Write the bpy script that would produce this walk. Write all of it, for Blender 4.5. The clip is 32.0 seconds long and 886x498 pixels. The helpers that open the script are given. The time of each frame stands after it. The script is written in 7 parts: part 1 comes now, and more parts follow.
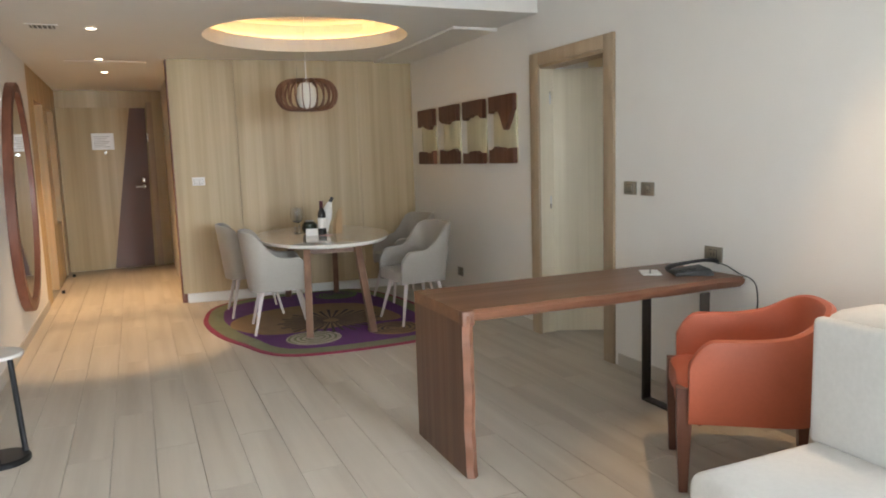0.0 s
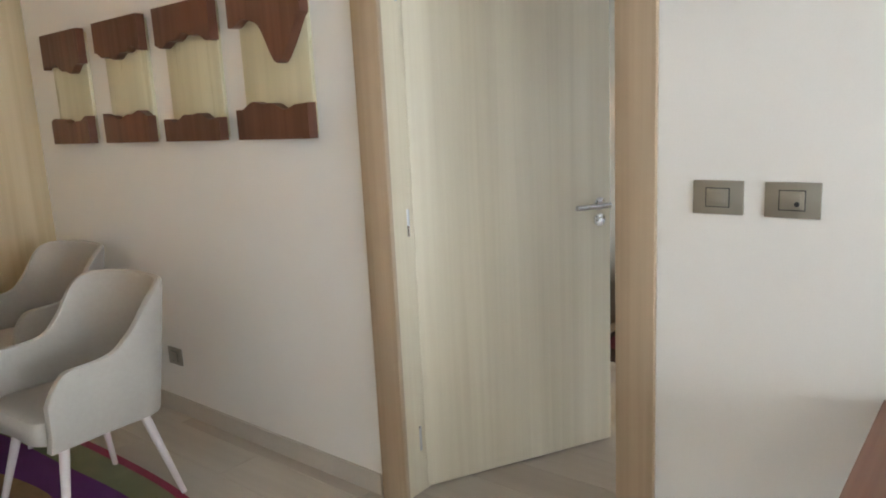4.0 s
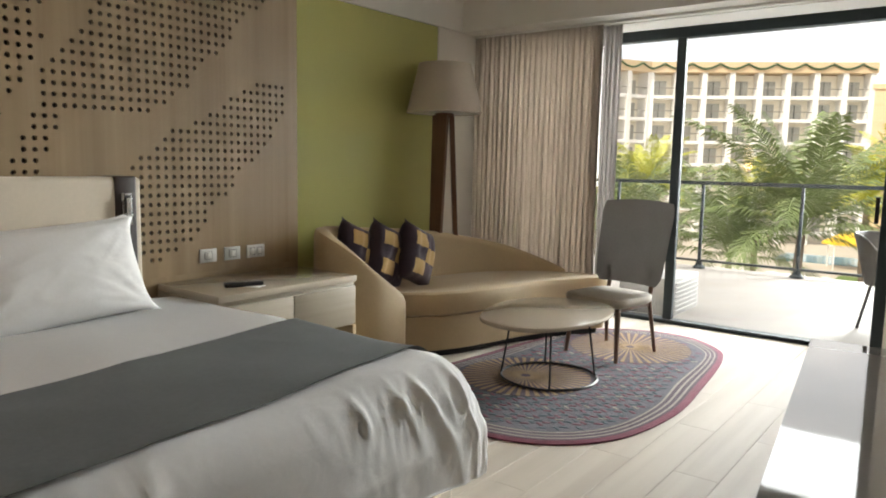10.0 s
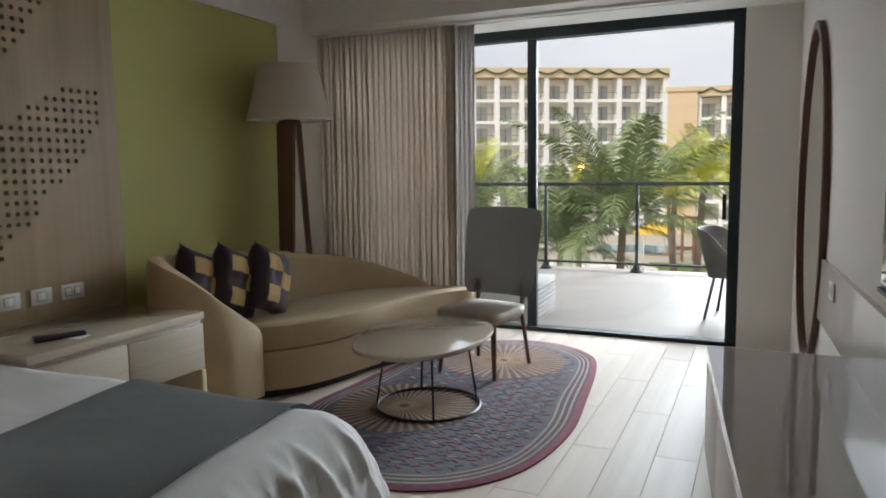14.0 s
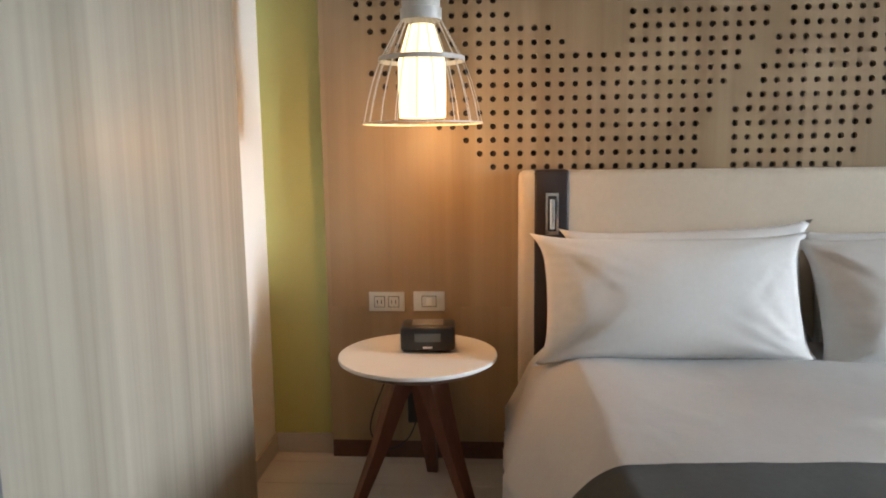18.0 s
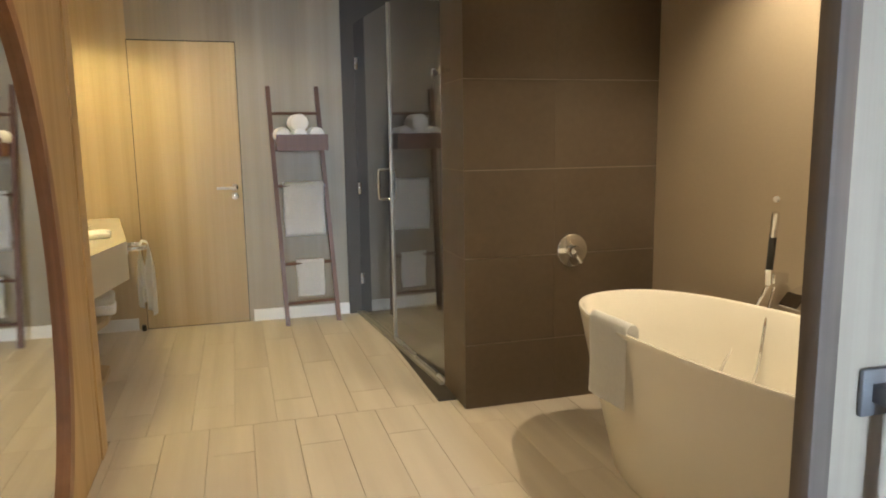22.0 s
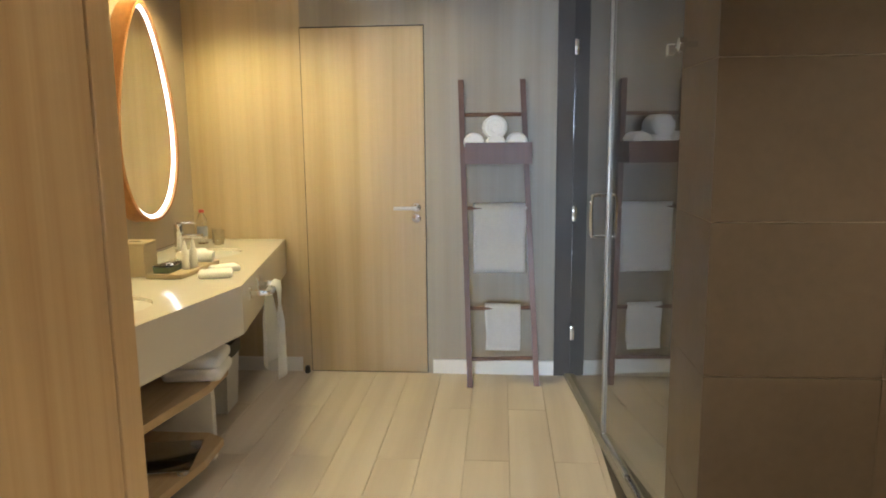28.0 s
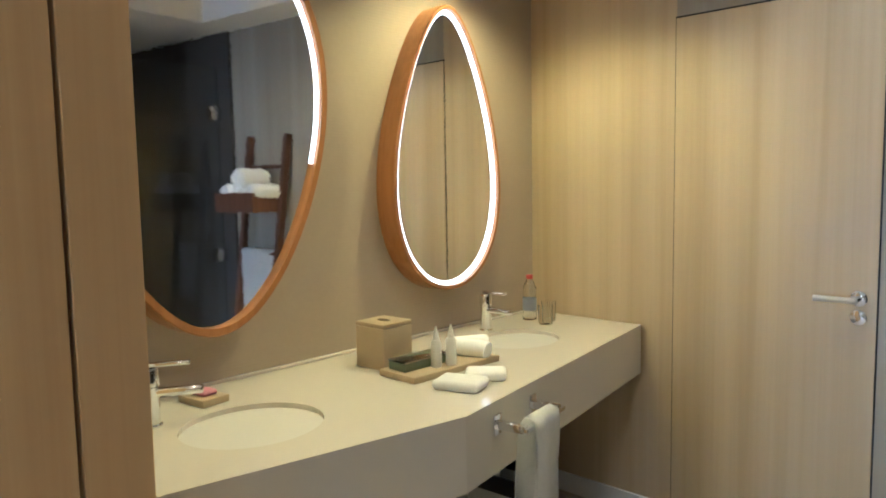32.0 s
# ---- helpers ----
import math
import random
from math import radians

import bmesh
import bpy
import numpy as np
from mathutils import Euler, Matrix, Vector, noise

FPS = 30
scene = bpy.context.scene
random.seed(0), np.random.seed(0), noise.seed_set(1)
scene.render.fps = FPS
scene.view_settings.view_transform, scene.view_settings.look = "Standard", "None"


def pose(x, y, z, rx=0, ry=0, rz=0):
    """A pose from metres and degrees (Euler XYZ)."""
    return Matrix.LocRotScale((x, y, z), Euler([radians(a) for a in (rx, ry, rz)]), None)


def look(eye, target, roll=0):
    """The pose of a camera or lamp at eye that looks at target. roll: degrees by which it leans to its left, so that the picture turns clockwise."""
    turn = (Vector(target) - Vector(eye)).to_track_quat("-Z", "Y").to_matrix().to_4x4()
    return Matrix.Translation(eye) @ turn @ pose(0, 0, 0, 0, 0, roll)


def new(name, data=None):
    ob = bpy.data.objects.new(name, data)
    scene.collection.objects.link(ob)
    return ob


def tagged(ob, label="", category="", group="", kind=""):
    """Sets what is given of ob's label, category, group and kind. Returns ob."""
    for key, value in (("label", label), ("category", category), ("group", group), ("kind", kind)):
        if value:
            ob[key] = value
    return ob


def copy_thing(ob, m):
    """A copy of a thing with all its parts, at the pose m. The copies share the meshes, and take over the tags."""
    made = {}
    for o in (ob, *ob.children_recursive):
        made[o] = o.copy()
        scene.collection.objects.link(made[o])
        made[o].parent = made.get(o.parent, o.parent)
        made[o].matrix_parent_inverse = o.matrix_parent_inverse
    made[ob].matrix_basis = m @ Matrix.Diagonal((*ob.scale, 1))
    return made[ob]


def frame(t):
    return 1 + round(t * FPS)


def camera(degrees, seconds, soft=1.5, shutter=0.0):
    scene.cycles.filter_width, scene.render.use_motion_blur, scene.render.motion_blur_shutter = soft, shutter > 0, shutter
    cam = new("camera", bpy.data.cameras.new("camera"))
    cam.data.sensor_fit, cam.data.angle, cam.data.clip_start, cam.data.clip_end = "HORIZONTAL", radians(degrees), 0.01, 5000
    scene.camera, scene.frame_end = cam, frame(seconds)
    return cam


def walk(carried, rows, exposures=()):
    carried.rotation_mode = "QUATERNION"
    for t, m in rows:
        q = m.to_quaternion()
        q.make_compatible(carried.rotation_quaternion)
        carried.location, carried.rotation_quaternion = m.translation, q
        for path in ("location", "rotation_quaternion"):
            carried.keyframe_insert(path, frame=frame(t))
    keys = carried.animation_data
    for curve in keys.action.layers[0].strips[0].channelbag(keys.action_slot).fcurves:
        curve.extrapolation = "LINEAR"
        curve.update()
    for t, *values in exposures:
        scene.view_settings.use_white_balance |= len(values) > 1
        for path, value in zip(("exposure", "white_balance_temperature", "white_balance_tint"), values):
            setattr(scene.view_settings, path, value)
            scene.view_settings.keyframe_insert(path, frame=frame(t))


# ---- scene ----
# the camera and its walk
cam = camera(63.9, 32.0, soft=1.9)
PATH = [
    (0, (-0.322, -0.084, 1.442), (0.459, 1.739, 1.187), -1.8),
    (0.5, (-0.318, 0.122, 1.428), (0.459, 1.943, 1.149), -1.4),
    (1, (-0.233, 0.478, 1.431), (0.578, 2.28, 1.123), -1.0),
    (1.5, (-0.134, 0.871, 1.414), (0.717, 2.652, 1.09), -1.2),
    (2, (-0.033, 1.316, 1.412), (0.899, 3.049, 1.054), -1.9),
    (2.5, (0.185, 1.767, 1.447), (1.229, 3.428, 1.059), -3.1),
    (3, (0.389, 2.21, 1.447), (1.58, 3.77, 1.061), -3.1),
    (3.5, (0.605, 2.665, 1.457), (1.95, 4.093, 1.069), -3.2),
    (4, (0.829, 3.083, 1.449), (2.346, 4.33, 1.071), -2.8),
    (4.5, (1.063, 3.463, 1.447), (2.765, 4.447, 1.081), -2.4),
    (6.5, (2.077, 4.144, 1.377), (4.039, 4.181, 0.99), -1.9),
    (7, (2.332, 4.213, 1.386), (4.284, 3.988, 1.013), -1.6),
    (7.5, (2.552, 4.245, 1.376), (4.454, 3.74, 1.019), -1.5),
    (8, (2.734, 4.266, 1.373), (4.523, 3.446, 1.019), -1.4),
    (8.5, (2.793, 4.239, 1.367), (4.431, 3.146, 1.022), -0.9),
    (9, (2.839, 4.209, 1.382), (4.291, 2.874, 1.055), 0.3),
    (9.5, (2.844, 4.159, 1.414), (4.161, 2.683, 1.12), 1.2),
    (10, (2.889, 4.097, 1.385), (4.101, 2.523, 1.147), 1.1),
    (10.5, (2.945, 4.034, 1.404), (4.031, 2.369, 1.183), 1.1),
    (11, (3.057, 3.964, 1.413), (3.952, 2.187, 1.203), 0.9),
    (11.5, (3.158, 3.914, 1.425), (3.863, 2.054, 1.223), 0.4),
    (12, (3.18, 3.88, 1.423), (3.74, 1.97, 1.227), 0.2),
    (12.5, (3.188, 3.859, 1.422), (3.664, 1.926, 1.23), 0.1),
    (13, (3.205, 3.849, 1.422), (3.681, 1.916, 1.228), 0.0),
    (13.5, (3.235, 3.853, 1.42), (3.828, 1.954, 1.211), -0.3),
    (14, (3.3, 3.82, 1.418), (4.115, 2.007, 1.196), -0.8),
    (14.5, (3.348, 3.776, 1.413), (4.449, 2.121, 1.196), -0.9),
    (15, (3.357, 3.756, 1.413), (4.757, 2.343, 1.204), -0.5),
    (15.5, (3.386, 3.745, 1.386), (5.033, 2.629, 1.184), 0.1),
    (17.5, (3.564, 4.218, 1.378), (5.537, 4.045, 1.105), -0.4),
    (18, (3.646, 4.251, 1.379), (5.621, 4.388, 1.099), -0.7),
    (18.5, (3.73, 4.271, 1.376), (5.647, 4.77, 1.094), -1.0),
    (19, (3.783, 4.321, 1.375), (5.569, 5.173, 1.086), -1.2),
    (19.5, (3.826, 4.364, 1.382), (5.401, 5.562, 1.094), -1.0),
    (20, (3.854, 4.379, 1.391), (5.151, 5.875, 1.108), -0.7),
    (20.5, (3.831, 4.345, 1.402), (4.837, 6.052, 1.129), -0.4),
    (21, (3.821, 4.332, 1.409), (4.581, 6.163, 1.144), -0.3),
    (21.5, (3.831, 4.327, 1.404), (4.431, 6.216, 1.133), -0.4),
    (22, (3.823, 4.378, 1.392), (4.371, 6.277, 1.086), -0.8),
    (22.5, (3.832, 4.496, 1.384), (4.483, 6.351, 1.017), -1.1),
    (23, (3.817, 4.611, 1.36), (4.624, 6.389, 0.925), -0.9),
    (23.5, (3.82, 4.672, 1.325), (4.75, 6.366, 0.808), -0.0),
    (24, (3.826, 4.7, 1.302), (4.814, 6.344, 0.737), 1.0),
    (24.5, (3.84, 4.718, 1.316), (4.813, 6.383, 0.786), 1.5),
    (25, (3.828, 4.748, 1.351), (4.692, 6.498, 0.917), 1.3),
    (25.5, (3.845, 4.806, 1.393), (4.502, 6.663, 1.052), 0.9),
    (26, (3.932, 4.908, 1.417), (4.362, 6.842, 1.145), 1.0),
    (26.5, (3.987, 5.018, 1.413), (4.253, 6.986, 1.173), 0.9),
    (28.5, (4.372, 5.989, 1.492), (4.04, 7.929, 1.132), -1.0),
    (29, (4.355, 6.227, 1.463), (3.84, 8.116, 1.057), -1.2),
    (29.5, (4.358, 6.46, 1.438), (3.676, 8.288, 0.998), -1.5),
    (30, (4.378, 6.679, 1.423), (3.518, 8.429, 0.975), -1.6),
    (30.5, (4.406, 6.886, 1.428), (3.418, 8.573, 1.005), -1.3),
    (31, (4.408, 7.069, 1.438), (3.295, 8.691, 1.078), -1.1),
    (31.5, (4.419, 7.189, 1.457), (3.161, 8.717, 1.174), -0.9),
    (32, (4.45, 7.243, 1.473), (3.075, 8.685, 1.291), -1.0),
]
EXPOSURE = [(0, -0.48, 6450, 10), (1, -0.34, 6350, 10), (2, 0.03, 6350, 10), (3, 0.12, 6300, 10), (4.5, 0.2, 6150, 10), (6.5, 0.62, 5550, 10), (8, 0.66, 5500, 10), (9, 0.56, 7200, 10), (10, 0.06, 7150, 10), (11, -0.14, 6900, 10), (12, -0.48, 6600, 10), (13, -0.6, 6400, 10),
            (14, -0.57, 6500, 10), (15, -0.06, 8000, 10), (15.5, 0.04, 7600, 10), (17.5, 0.28, 6350, 10), (18.5, 0.25, 6200, 10), (19, 0.2, 6100, 10), (20, 0.67, 6350, 10), (22, 0.8, 5700, 10), (24, 0.88, 5600, 10), (26, 0.88, 5400, 10), (29, 0.86, 5000, 10), (30, 0.72, 4650, 10),
            (31, 0.7, 4400, 10), (32, 0.66, 4550, 10)]
walk(cam, [(t, look(e, g, r)) for t, e, g, r in PATH], EXPOSURE)

# world, sun, daylight in the living room window, and unseen lamps added outside the bedroom
world = bpy.data.worlds.new("sky")
scene.world = world
world.use_nodes = True
wn = world.node_tree.nodes
sky = wn.new("ShaderNodeTexSky")
sky.sky_type, sky.sun_disc = "NISHITA", False
sky.sun_elevation, sky.sun_rotation = radians(52), radians(-25)
sky.air_density, sky.dust_density = 1.0, 2.0
wn["Background"].inputs["Strength"].default_value = 0.15
# thin bright cloud over most of the sky
wl = world.node_tree.links
cloud, veil, coord = wn.new("ShaderNodeTexNoise"), wn.new("ShaderNodeMix"), wn.new("ShaderNodeTexCoord")
flat = wn.new("ShaderNodeMapping")
flat.inputs["Scale"].default_value = (1.6, 1.6, 7.0)
wl.new(coord.outputs["Generated"], flat.inputs["Vector"])
wl.new(flat.outputs[0], cloud.inputs["Vector"])
cloud.inputs["Scale"].default_value, cloud.inputs["Detail"].default_value = 1.4, 6.0
cover = wn.new("ShaderNodeMapRange")
cover.inputs["From Min"].default_value, cover.inputs["From Max"].default_value = 0.30, 0.62
cover.inputs["To Min"].default_value, cover.inputs["To Max"].default_value = 0.55, 0.97
wl.new(cloud.outputs["Fac"], cover.inputs["Value"])
veil.data_type = "RGBA"
veil.inputs[7].default_value = (8.8, 9.0, 9.4, 1)
wl.new(cover.outputs[0], veil.inputs[0])
wl.new(sky.outputs[0], veil.inputs[6])
wl.new(veil.outputs[2], wn["Background"].inputs["Color"])


def lamp(name, kind, place, aim, power, colour=(1, 1, 1), size=0.1, size_y=None, spot=None, blend=0.5):
    data = bpy.data.lights.new(name, kind)
    data.energy, data.color = power, colour
    if kind == "AREA":
        data.shape, data.size, data.size_y = "RECTANGLE", size, size_y or size
    elif kind == "SUN":
        data.angle = size
    else:
        data.shadow_soft_size = size
    if kind == "SPOT":
        data.spot_size, data.spot_blend = radians(spot), blend
    ob = new(name, data)
    ob.matrix_world = look(place, aim)
    return ob


lamp("sun", "SUN", (20, 40, 50), (20 - 14, 0, 0), 4.8, (1, 0.95, 0.86), radians(0.5))
DAY = (0.84, 0.93, 1.0)
lamp("living_window_light", "AREA", (0.7, -2.45, 1.35), (0.7, 3, 1.1), 135, DAY, 3.0, 2.3)
# Added lamp above the window view, boosting sky light on the bed.
lamp("sky_boost_high", "AREA", (5.0, -7.5, 4.65), (5.0, 0.0, 4.55), 200, DAY, 10.0, 1.8)
# Added fill lamp behind the curtain line, brightening the television wall for bounce.
lamp("tv_wall_fill", "AREA", (10.5, -8.2, 3.4), (4.2, -1.0, 1.0), 180, (0.96, 0.97, 1.0), 4.0, 5.0)
# Added lamp hidden by the window jamb, far brighter than the sky it boosts.
lamp("sky_boost_low", "AREA", (2.95, -9.0, 3.2), (5.3, 3.0, 2.3), 2000, DAY, 1.5, 3.8)
WARM = (1, 0.66, 0.34)
WARM_BATH = (1, 0.76, 0.43)
GOLDEN = (1, 0.73, 0.24)
WARMER = (1, 0.46, 0.13)

# materials
def nodes_of(name):
    m = bpy.data.materials.new(name)
    m.use_nodes = True
    nt = m.node_tree
    return m, nt, nt.nodes["Principled BSDF"]


def link(nt, a, b):
    nt.links.new(a, b)


def coords(nt, scale, jitter=True):
    tc = nt.nodes.new("ShaderNodeTexCoord")
    mp = nt.nodes.new("ShaderNodeMapping")
    mp.inputs["Scale"].default_value = scale
    link(nt, tc.outputs["Object"], mp.inputs["Vector"])
    if jitter:
        oi = nt.nodes.new("ShaderNodeObjectInfo")
        mu = nt.nodes.new("ShaderNodeMath")
        mu.operation = "MULTIPLY"
        mu.inputs[1].default_value = 37.0
        link(nt, oi.outputs["Random"], mu.inputs[0])
        cx = nt.nodes.new("ShaderNodeCombineXYZ")
        for k in range(3):
            link(nt, mu.outputs[0], cx.inputs[k])
        link(nt, cx.outputs[0], mp.inputs["Location"])
    return mp.outputs[0]


def tex(nt, vec, scale, detail=4.0, rough=0.55, distort=0.0):
    n = nt.nodes.new("ShaderNodeTexNoise")
    n.inputs["Scale"].default_value, n.inputs["Detail"].default_value = scale, detail
    n.inputs["Roughness"].default_value, n.inputs["Distortion"].default_value = rough, distort
    link(nt, vec, n.inputs["Vector"])
    return n.outputs["Fac"]


def ramp(nt, fac, stops):
    r = nt.nodes.new("ShaderNodeValToRGB")
    while len(r.color_ramp.elements) < len(stops):
        r.color_ramp.elements.new(0.5)
    for e, (p, c) in zip(r.color_ramp.elements, stops):
        e.position, e.color = p, (*c, 1)
    link(nt, fac, r.inputs["Fac"])
    return r.outputs["Color"]


def blend(nt, fac, a, b, mode="MIX"):
    n = nt.nodes.new("ShaderNodeMix")
    n.data_type, n.blend_type = "RGBA", mode
    for sock, v in ((n.inputs[0], fac), (n.inputs[6], a), (n.inputs[7], b)):
        if isinstance(v, (int, float)):
            sock.default_value = v
        elif isinstance(v, tuple):
            sock.default_value = (*v, 1)
        else:
            link(nt, v, sock)
    return n.outputs[2]


def bump(nt, p, height, strength, dist=0.002):
    b = nt.nodes.new("ShaderNodeBump")
    b.inputs["Strength"].default_value, b.inputs["Distance"].default_value = strength, dist
    link(nt, height, b.inputs["Height"])
    link(nt, b.outputs[0], p.inputs["Normal"])


def plain(name, colour, rough=0.5, metal=0.0, vary=0.12, grain=60.0, relief=0.15, coat=0.0, spec=0.5, sheen=0.0):
    """Paint, plastic, stone, metal: one colour with blotches and a fine relief."""
    m, nt, p = nodes_of(name)
    v = coords(nt, (1, 1, 1))
    big, fine = tex(nt, v, 2.3, 3.0), tex(nt, v, grain, 3.0)
    lo, hi = tuple(c * (1 - vary) for c in colour), tuple(min(1, c * (1 + vary * 0.6)) for c in colour)
    c = blend(nt, 0.35, ramp(nt, big, [(0.3, lo), (0.7, hi)]), ramp(nt, fine, [(0.3, lo), (0.7, hi)]))
    link(nt, c, p.inputs["Base Color"])
    p.inputs["Roughness"].default_value, p.inputs["Metallic"].default_value = rough, metal
    p.inputs["Coat Weight"].default_value, p.inputs["Specular IOR Level"].default_value = coat, spec
    p.inputs["Sheen Weight"].default_value = sheen
    rr = ramp(nt, big, [(0.3, (rough * 0.85,) * 3), (0.7, (min(1, rough * 1.15),) * 3)])
    link(nt, rr, p.inputs["Roughness"])
    if relief:
        bump(nt, p, fine, relief, 0.0015)
    return m


def wood(name, dark, light, axis="z", rough=0.45, fine=26.0, relief=0.12, streak=1.0, coat=0.0):
    """Wood with its grain along one axis: wide bands, thin streaks and pores."""
    m, nt, p = nodes_of(name)
    k = {"x": 0, "y": 1, "z": 2}[axis]
    wide, thin = [7.0, 7.0, 7.0], [fine * 1.5] * 3
    wide[k], thin[k] = 0.22, 0.6
    a = tex(nt, coords(nt, wide), 1.0, 3.0, 0.5, 0.4)
    b = tex(nt, coords(nt, thin), 1.0, 5.0, 0.65, 0.15)
    mid = tuple((x + y) / 2 for x, y in zip(dark, light))
    c1 = ramp(nt, a, [(0.34, dark), (0.5, mid), (0.66, light)])
    c2 = ramp(nt, b, [(0.3, tuple(x * 0.93 for x in dark)), (0.6, light)])
    link(nt, blend(nt, 0.34 * streak, c1, c2), p.inputs["Base Color"])
    p.inputs["Coat Weight"].default_value = coat
    link(nt, ramp(nt, b, [(0.3, (rough * 1.2,) * 3), (0.7, (rough * 0.85,) * 3)]), p.inputs["Roughness"])
    bump(nt, p, b, relief, 0.001)
    return m


def cloth(name, colour, weave=420.0, rough=0.9, vary=0.14, relief=0.35, sheen=0.15):
    m, nt, p = nodes_of(name)
    v = coords(nt, (1, 1, 1))
    big, mid = tex(nt, v, 3.0, 3.0), tex(nt, v, 60.0, 4.0)
    lo, hi = tuple(c * (1 - vary) for c in colour), tuple(min(1, c * (1 + vary)) for c in colour)
    link(nt, blend(nt, 0.5, ramp(nt, big, [(0.3, lo), (0.7, hi)]), ramp(nt, mid, [(0.3, lo), (0.7, hi)])), p.inputs["Base Color"])
    p.inputs["Roughness"].default_value, p.inputs["Sheen Weight"].default_value = rough, sheen
    bump(nt, p, tex(nt, v, weave, 2.0), relief, 0.0012)
    return m


def glow(name, colour, strength):
    m, nt, p = nodes_of(name)
    p.inputs["Base Color"].default_value = (*colour, 1)
    p.inputs["Emission Color"].default_value, p.inputs["Emission Strength"].default_value = (*colour, 1), strength
    p.inputs["Roughness"].default_value = 0.6
    return m


def clear(name, colour=(1, 1, 1), rough=0.0, ior=1.45):
    m, nt, p = nodes_of(name)
    p.inputs["Base Color"].default_value = (*colour, 1)
    p.inputs["Transmission Weight"].default_value, p.inputs["Roughness"].default_value, p.inputs["IOR"].default_value = 1.0, rough, ior
    return m


def shiny(name, colour, rough=0.15):
    return plain(name, colour, rough, 1.0, 0.05, 90.0, 0.02)


OAK = wood("pale_oak_laminate", (0.385, 0.288, 0.155), (0.54, 0.425, 0.255), streak=0.7)
OAK_PANEL = wood("drilled_oak_panel", (0.255, 0.175, 0.096), (0.35, 0.255, 0.152), streak=0.6)
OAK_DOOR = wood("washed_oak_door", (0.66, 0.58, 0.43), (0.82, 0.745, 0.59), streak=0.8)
OAK_BATH = wood("grey_oak_panel", (0.43, 0.325, 0.18), (0.565, 0.45, 0.28), streak=0.6)
OAK_WARM = wood("golden_oak_panel", (0.41, 0.262, 0.115), (0.56, 0.395, 0.20), streak=0.6)
FRAME_OAK = wood("oak_architrave", (0.33, 0.24, 0.155), (0.46, 0.35, 0.235))
WALNUT = wood("walnut_slab", (0.108, 0.040, 0.017), (0.185, 0.074, 0.033), "x", 0.34, coat=0.12, streak=0.8)
WALNUT_UP = wood("walnut_upright", (0.080, 0.036, 0.020), (0.135, 0.062, 0.035), "z", 0.42, streak=0.8)
LIVE_EDGE = wood("raw_live_edge", (0.096, 0.038, 0.019), (0.19, 0.08, 0.044), "x", 0.5, 14.0, 0.6)
LEG_WOOD = wood("brown_leg_wood", (0.14, 0.066, 0.038), (0.26, 0.14, 0.085), "z", 0.4)
RED_WOOD = wood("mahogany", (0.10, 0.032, 0.018), (0.21, 0.075, 0.042), "z", 0.4)
RED_WOOD_X = wood("mahogany_across", (0.065, 0.026, 0.017), (0.13, 0.055, 0.036), "x", 0.5)
CARVED = wood("carved_brown_block", (0.075, 0.026, 0.014), (0.155, 0.058, 0.032), "z", 0.45, 18.0, 0.5)
LADDER_WOOD = wood("dark_ladder_wood", (0.07, 0.029, 0.015), (0.145, 0.064, 0.033), "z", 0.4)
LAMP_SLAT = wood("bent_lamp_slat", (0.12, 0.055, 0.03), (0.26, 0.125, 0.07), "z", 0.4)
WHITE_WALL = plain("warm_white_wall_paint", (0.80, 0.775, 0.735), 0.75, vary=0.03, grain=180.0, relief=0.1)
CEIL = plain("ceiling_paint", (0.82, 0.80, 0.76), 0.8, vary=0.03, grain=120.0, relief=0.06)
GREEN = plain("olive_green_wall_paint", (0.50, 0.49, 0.18), 0.7, vary=0.05, grain=160.0, relief=0.1)
WHITE = plain("white_lacquer", (0.78, 0.77, 0.74), 0.35, vary=0.03, relief=0.03)
SKIRT = plain("white_skirting", (0.74, 0.73, 0.70), 0.4, vary=0.05, relief=0.03)
PLINTH = plain("tile_skirting", (0.52, 0.47, 0.41), 0.5, vary=0.08, relief=0.08)
BLACK = plain("matt_black_metal", (0.02, 0.02, 0.022), 0.45, 0.5, 0.2)
BLACK_PLASTIC = plain("black_plastic", (0.018, 0.018, 0.02), 0.35, vary=0.2, relief=0.05)
BRONZE_FRAME = plain("dark_window_aluminium", (0.030, 0.040, 0.045), 0.6, 0.1, 0.15, spec=0.25)
STEEL_DARK = plain("raw_dark_steel", (0.07, 0.062, 0.058), 0.45, 0.8, 0.2)
CHROME = shiny("chrome", (0.85, 0.86, 0.88), 0.07)
SATIN = shiny("satin_steel", (0.62, 0.62, 0.63), 0.28)
PEWTER = plain("pewter_switch_plate", (0.30, 0.275, 0.23), 0.4, 0.5, 0.05, relief=0.03)
SILVER = plain("silver_plate", (0.62, 0.62, 0.60), 0.35, 0.6, 0.04, relief=0.02)
MIRROR = shiny("mirror", (0.9, 0.91, 0.9), 0.005)
GLASS = clear("window_glass")
GLASS_GREY = clear("shower_glass", (0.90, 0.93, 0.93))
GLASS_CLEAR = clear("drinking_glass", (0.97, 0.98, 0.98))

# mesh tools
def part(name, bm, material, parent=None, label="", smooth=35, at=None):
    """Links a bmesh as one mesh object, under a thing or a part where one is given."""
    me = bpy.data.meshes.new(name)
    bmesh.ops.recalc_face_normals(bm, faces=bm.faces)
    bm.to_mesh(me)
    bm.free()
    for mt in material if isinstance(material, list) else [material]:
        me.materials.append(mt)
    if smooth:
        me.polygons.foreach_set("use_smooth", [True] * len(me.polygons))
        me.set_sharp_from_angle(angle=radians(smooth))
    ob = new(name, me)
    if at is not None:
        ob.matrix_basis = at
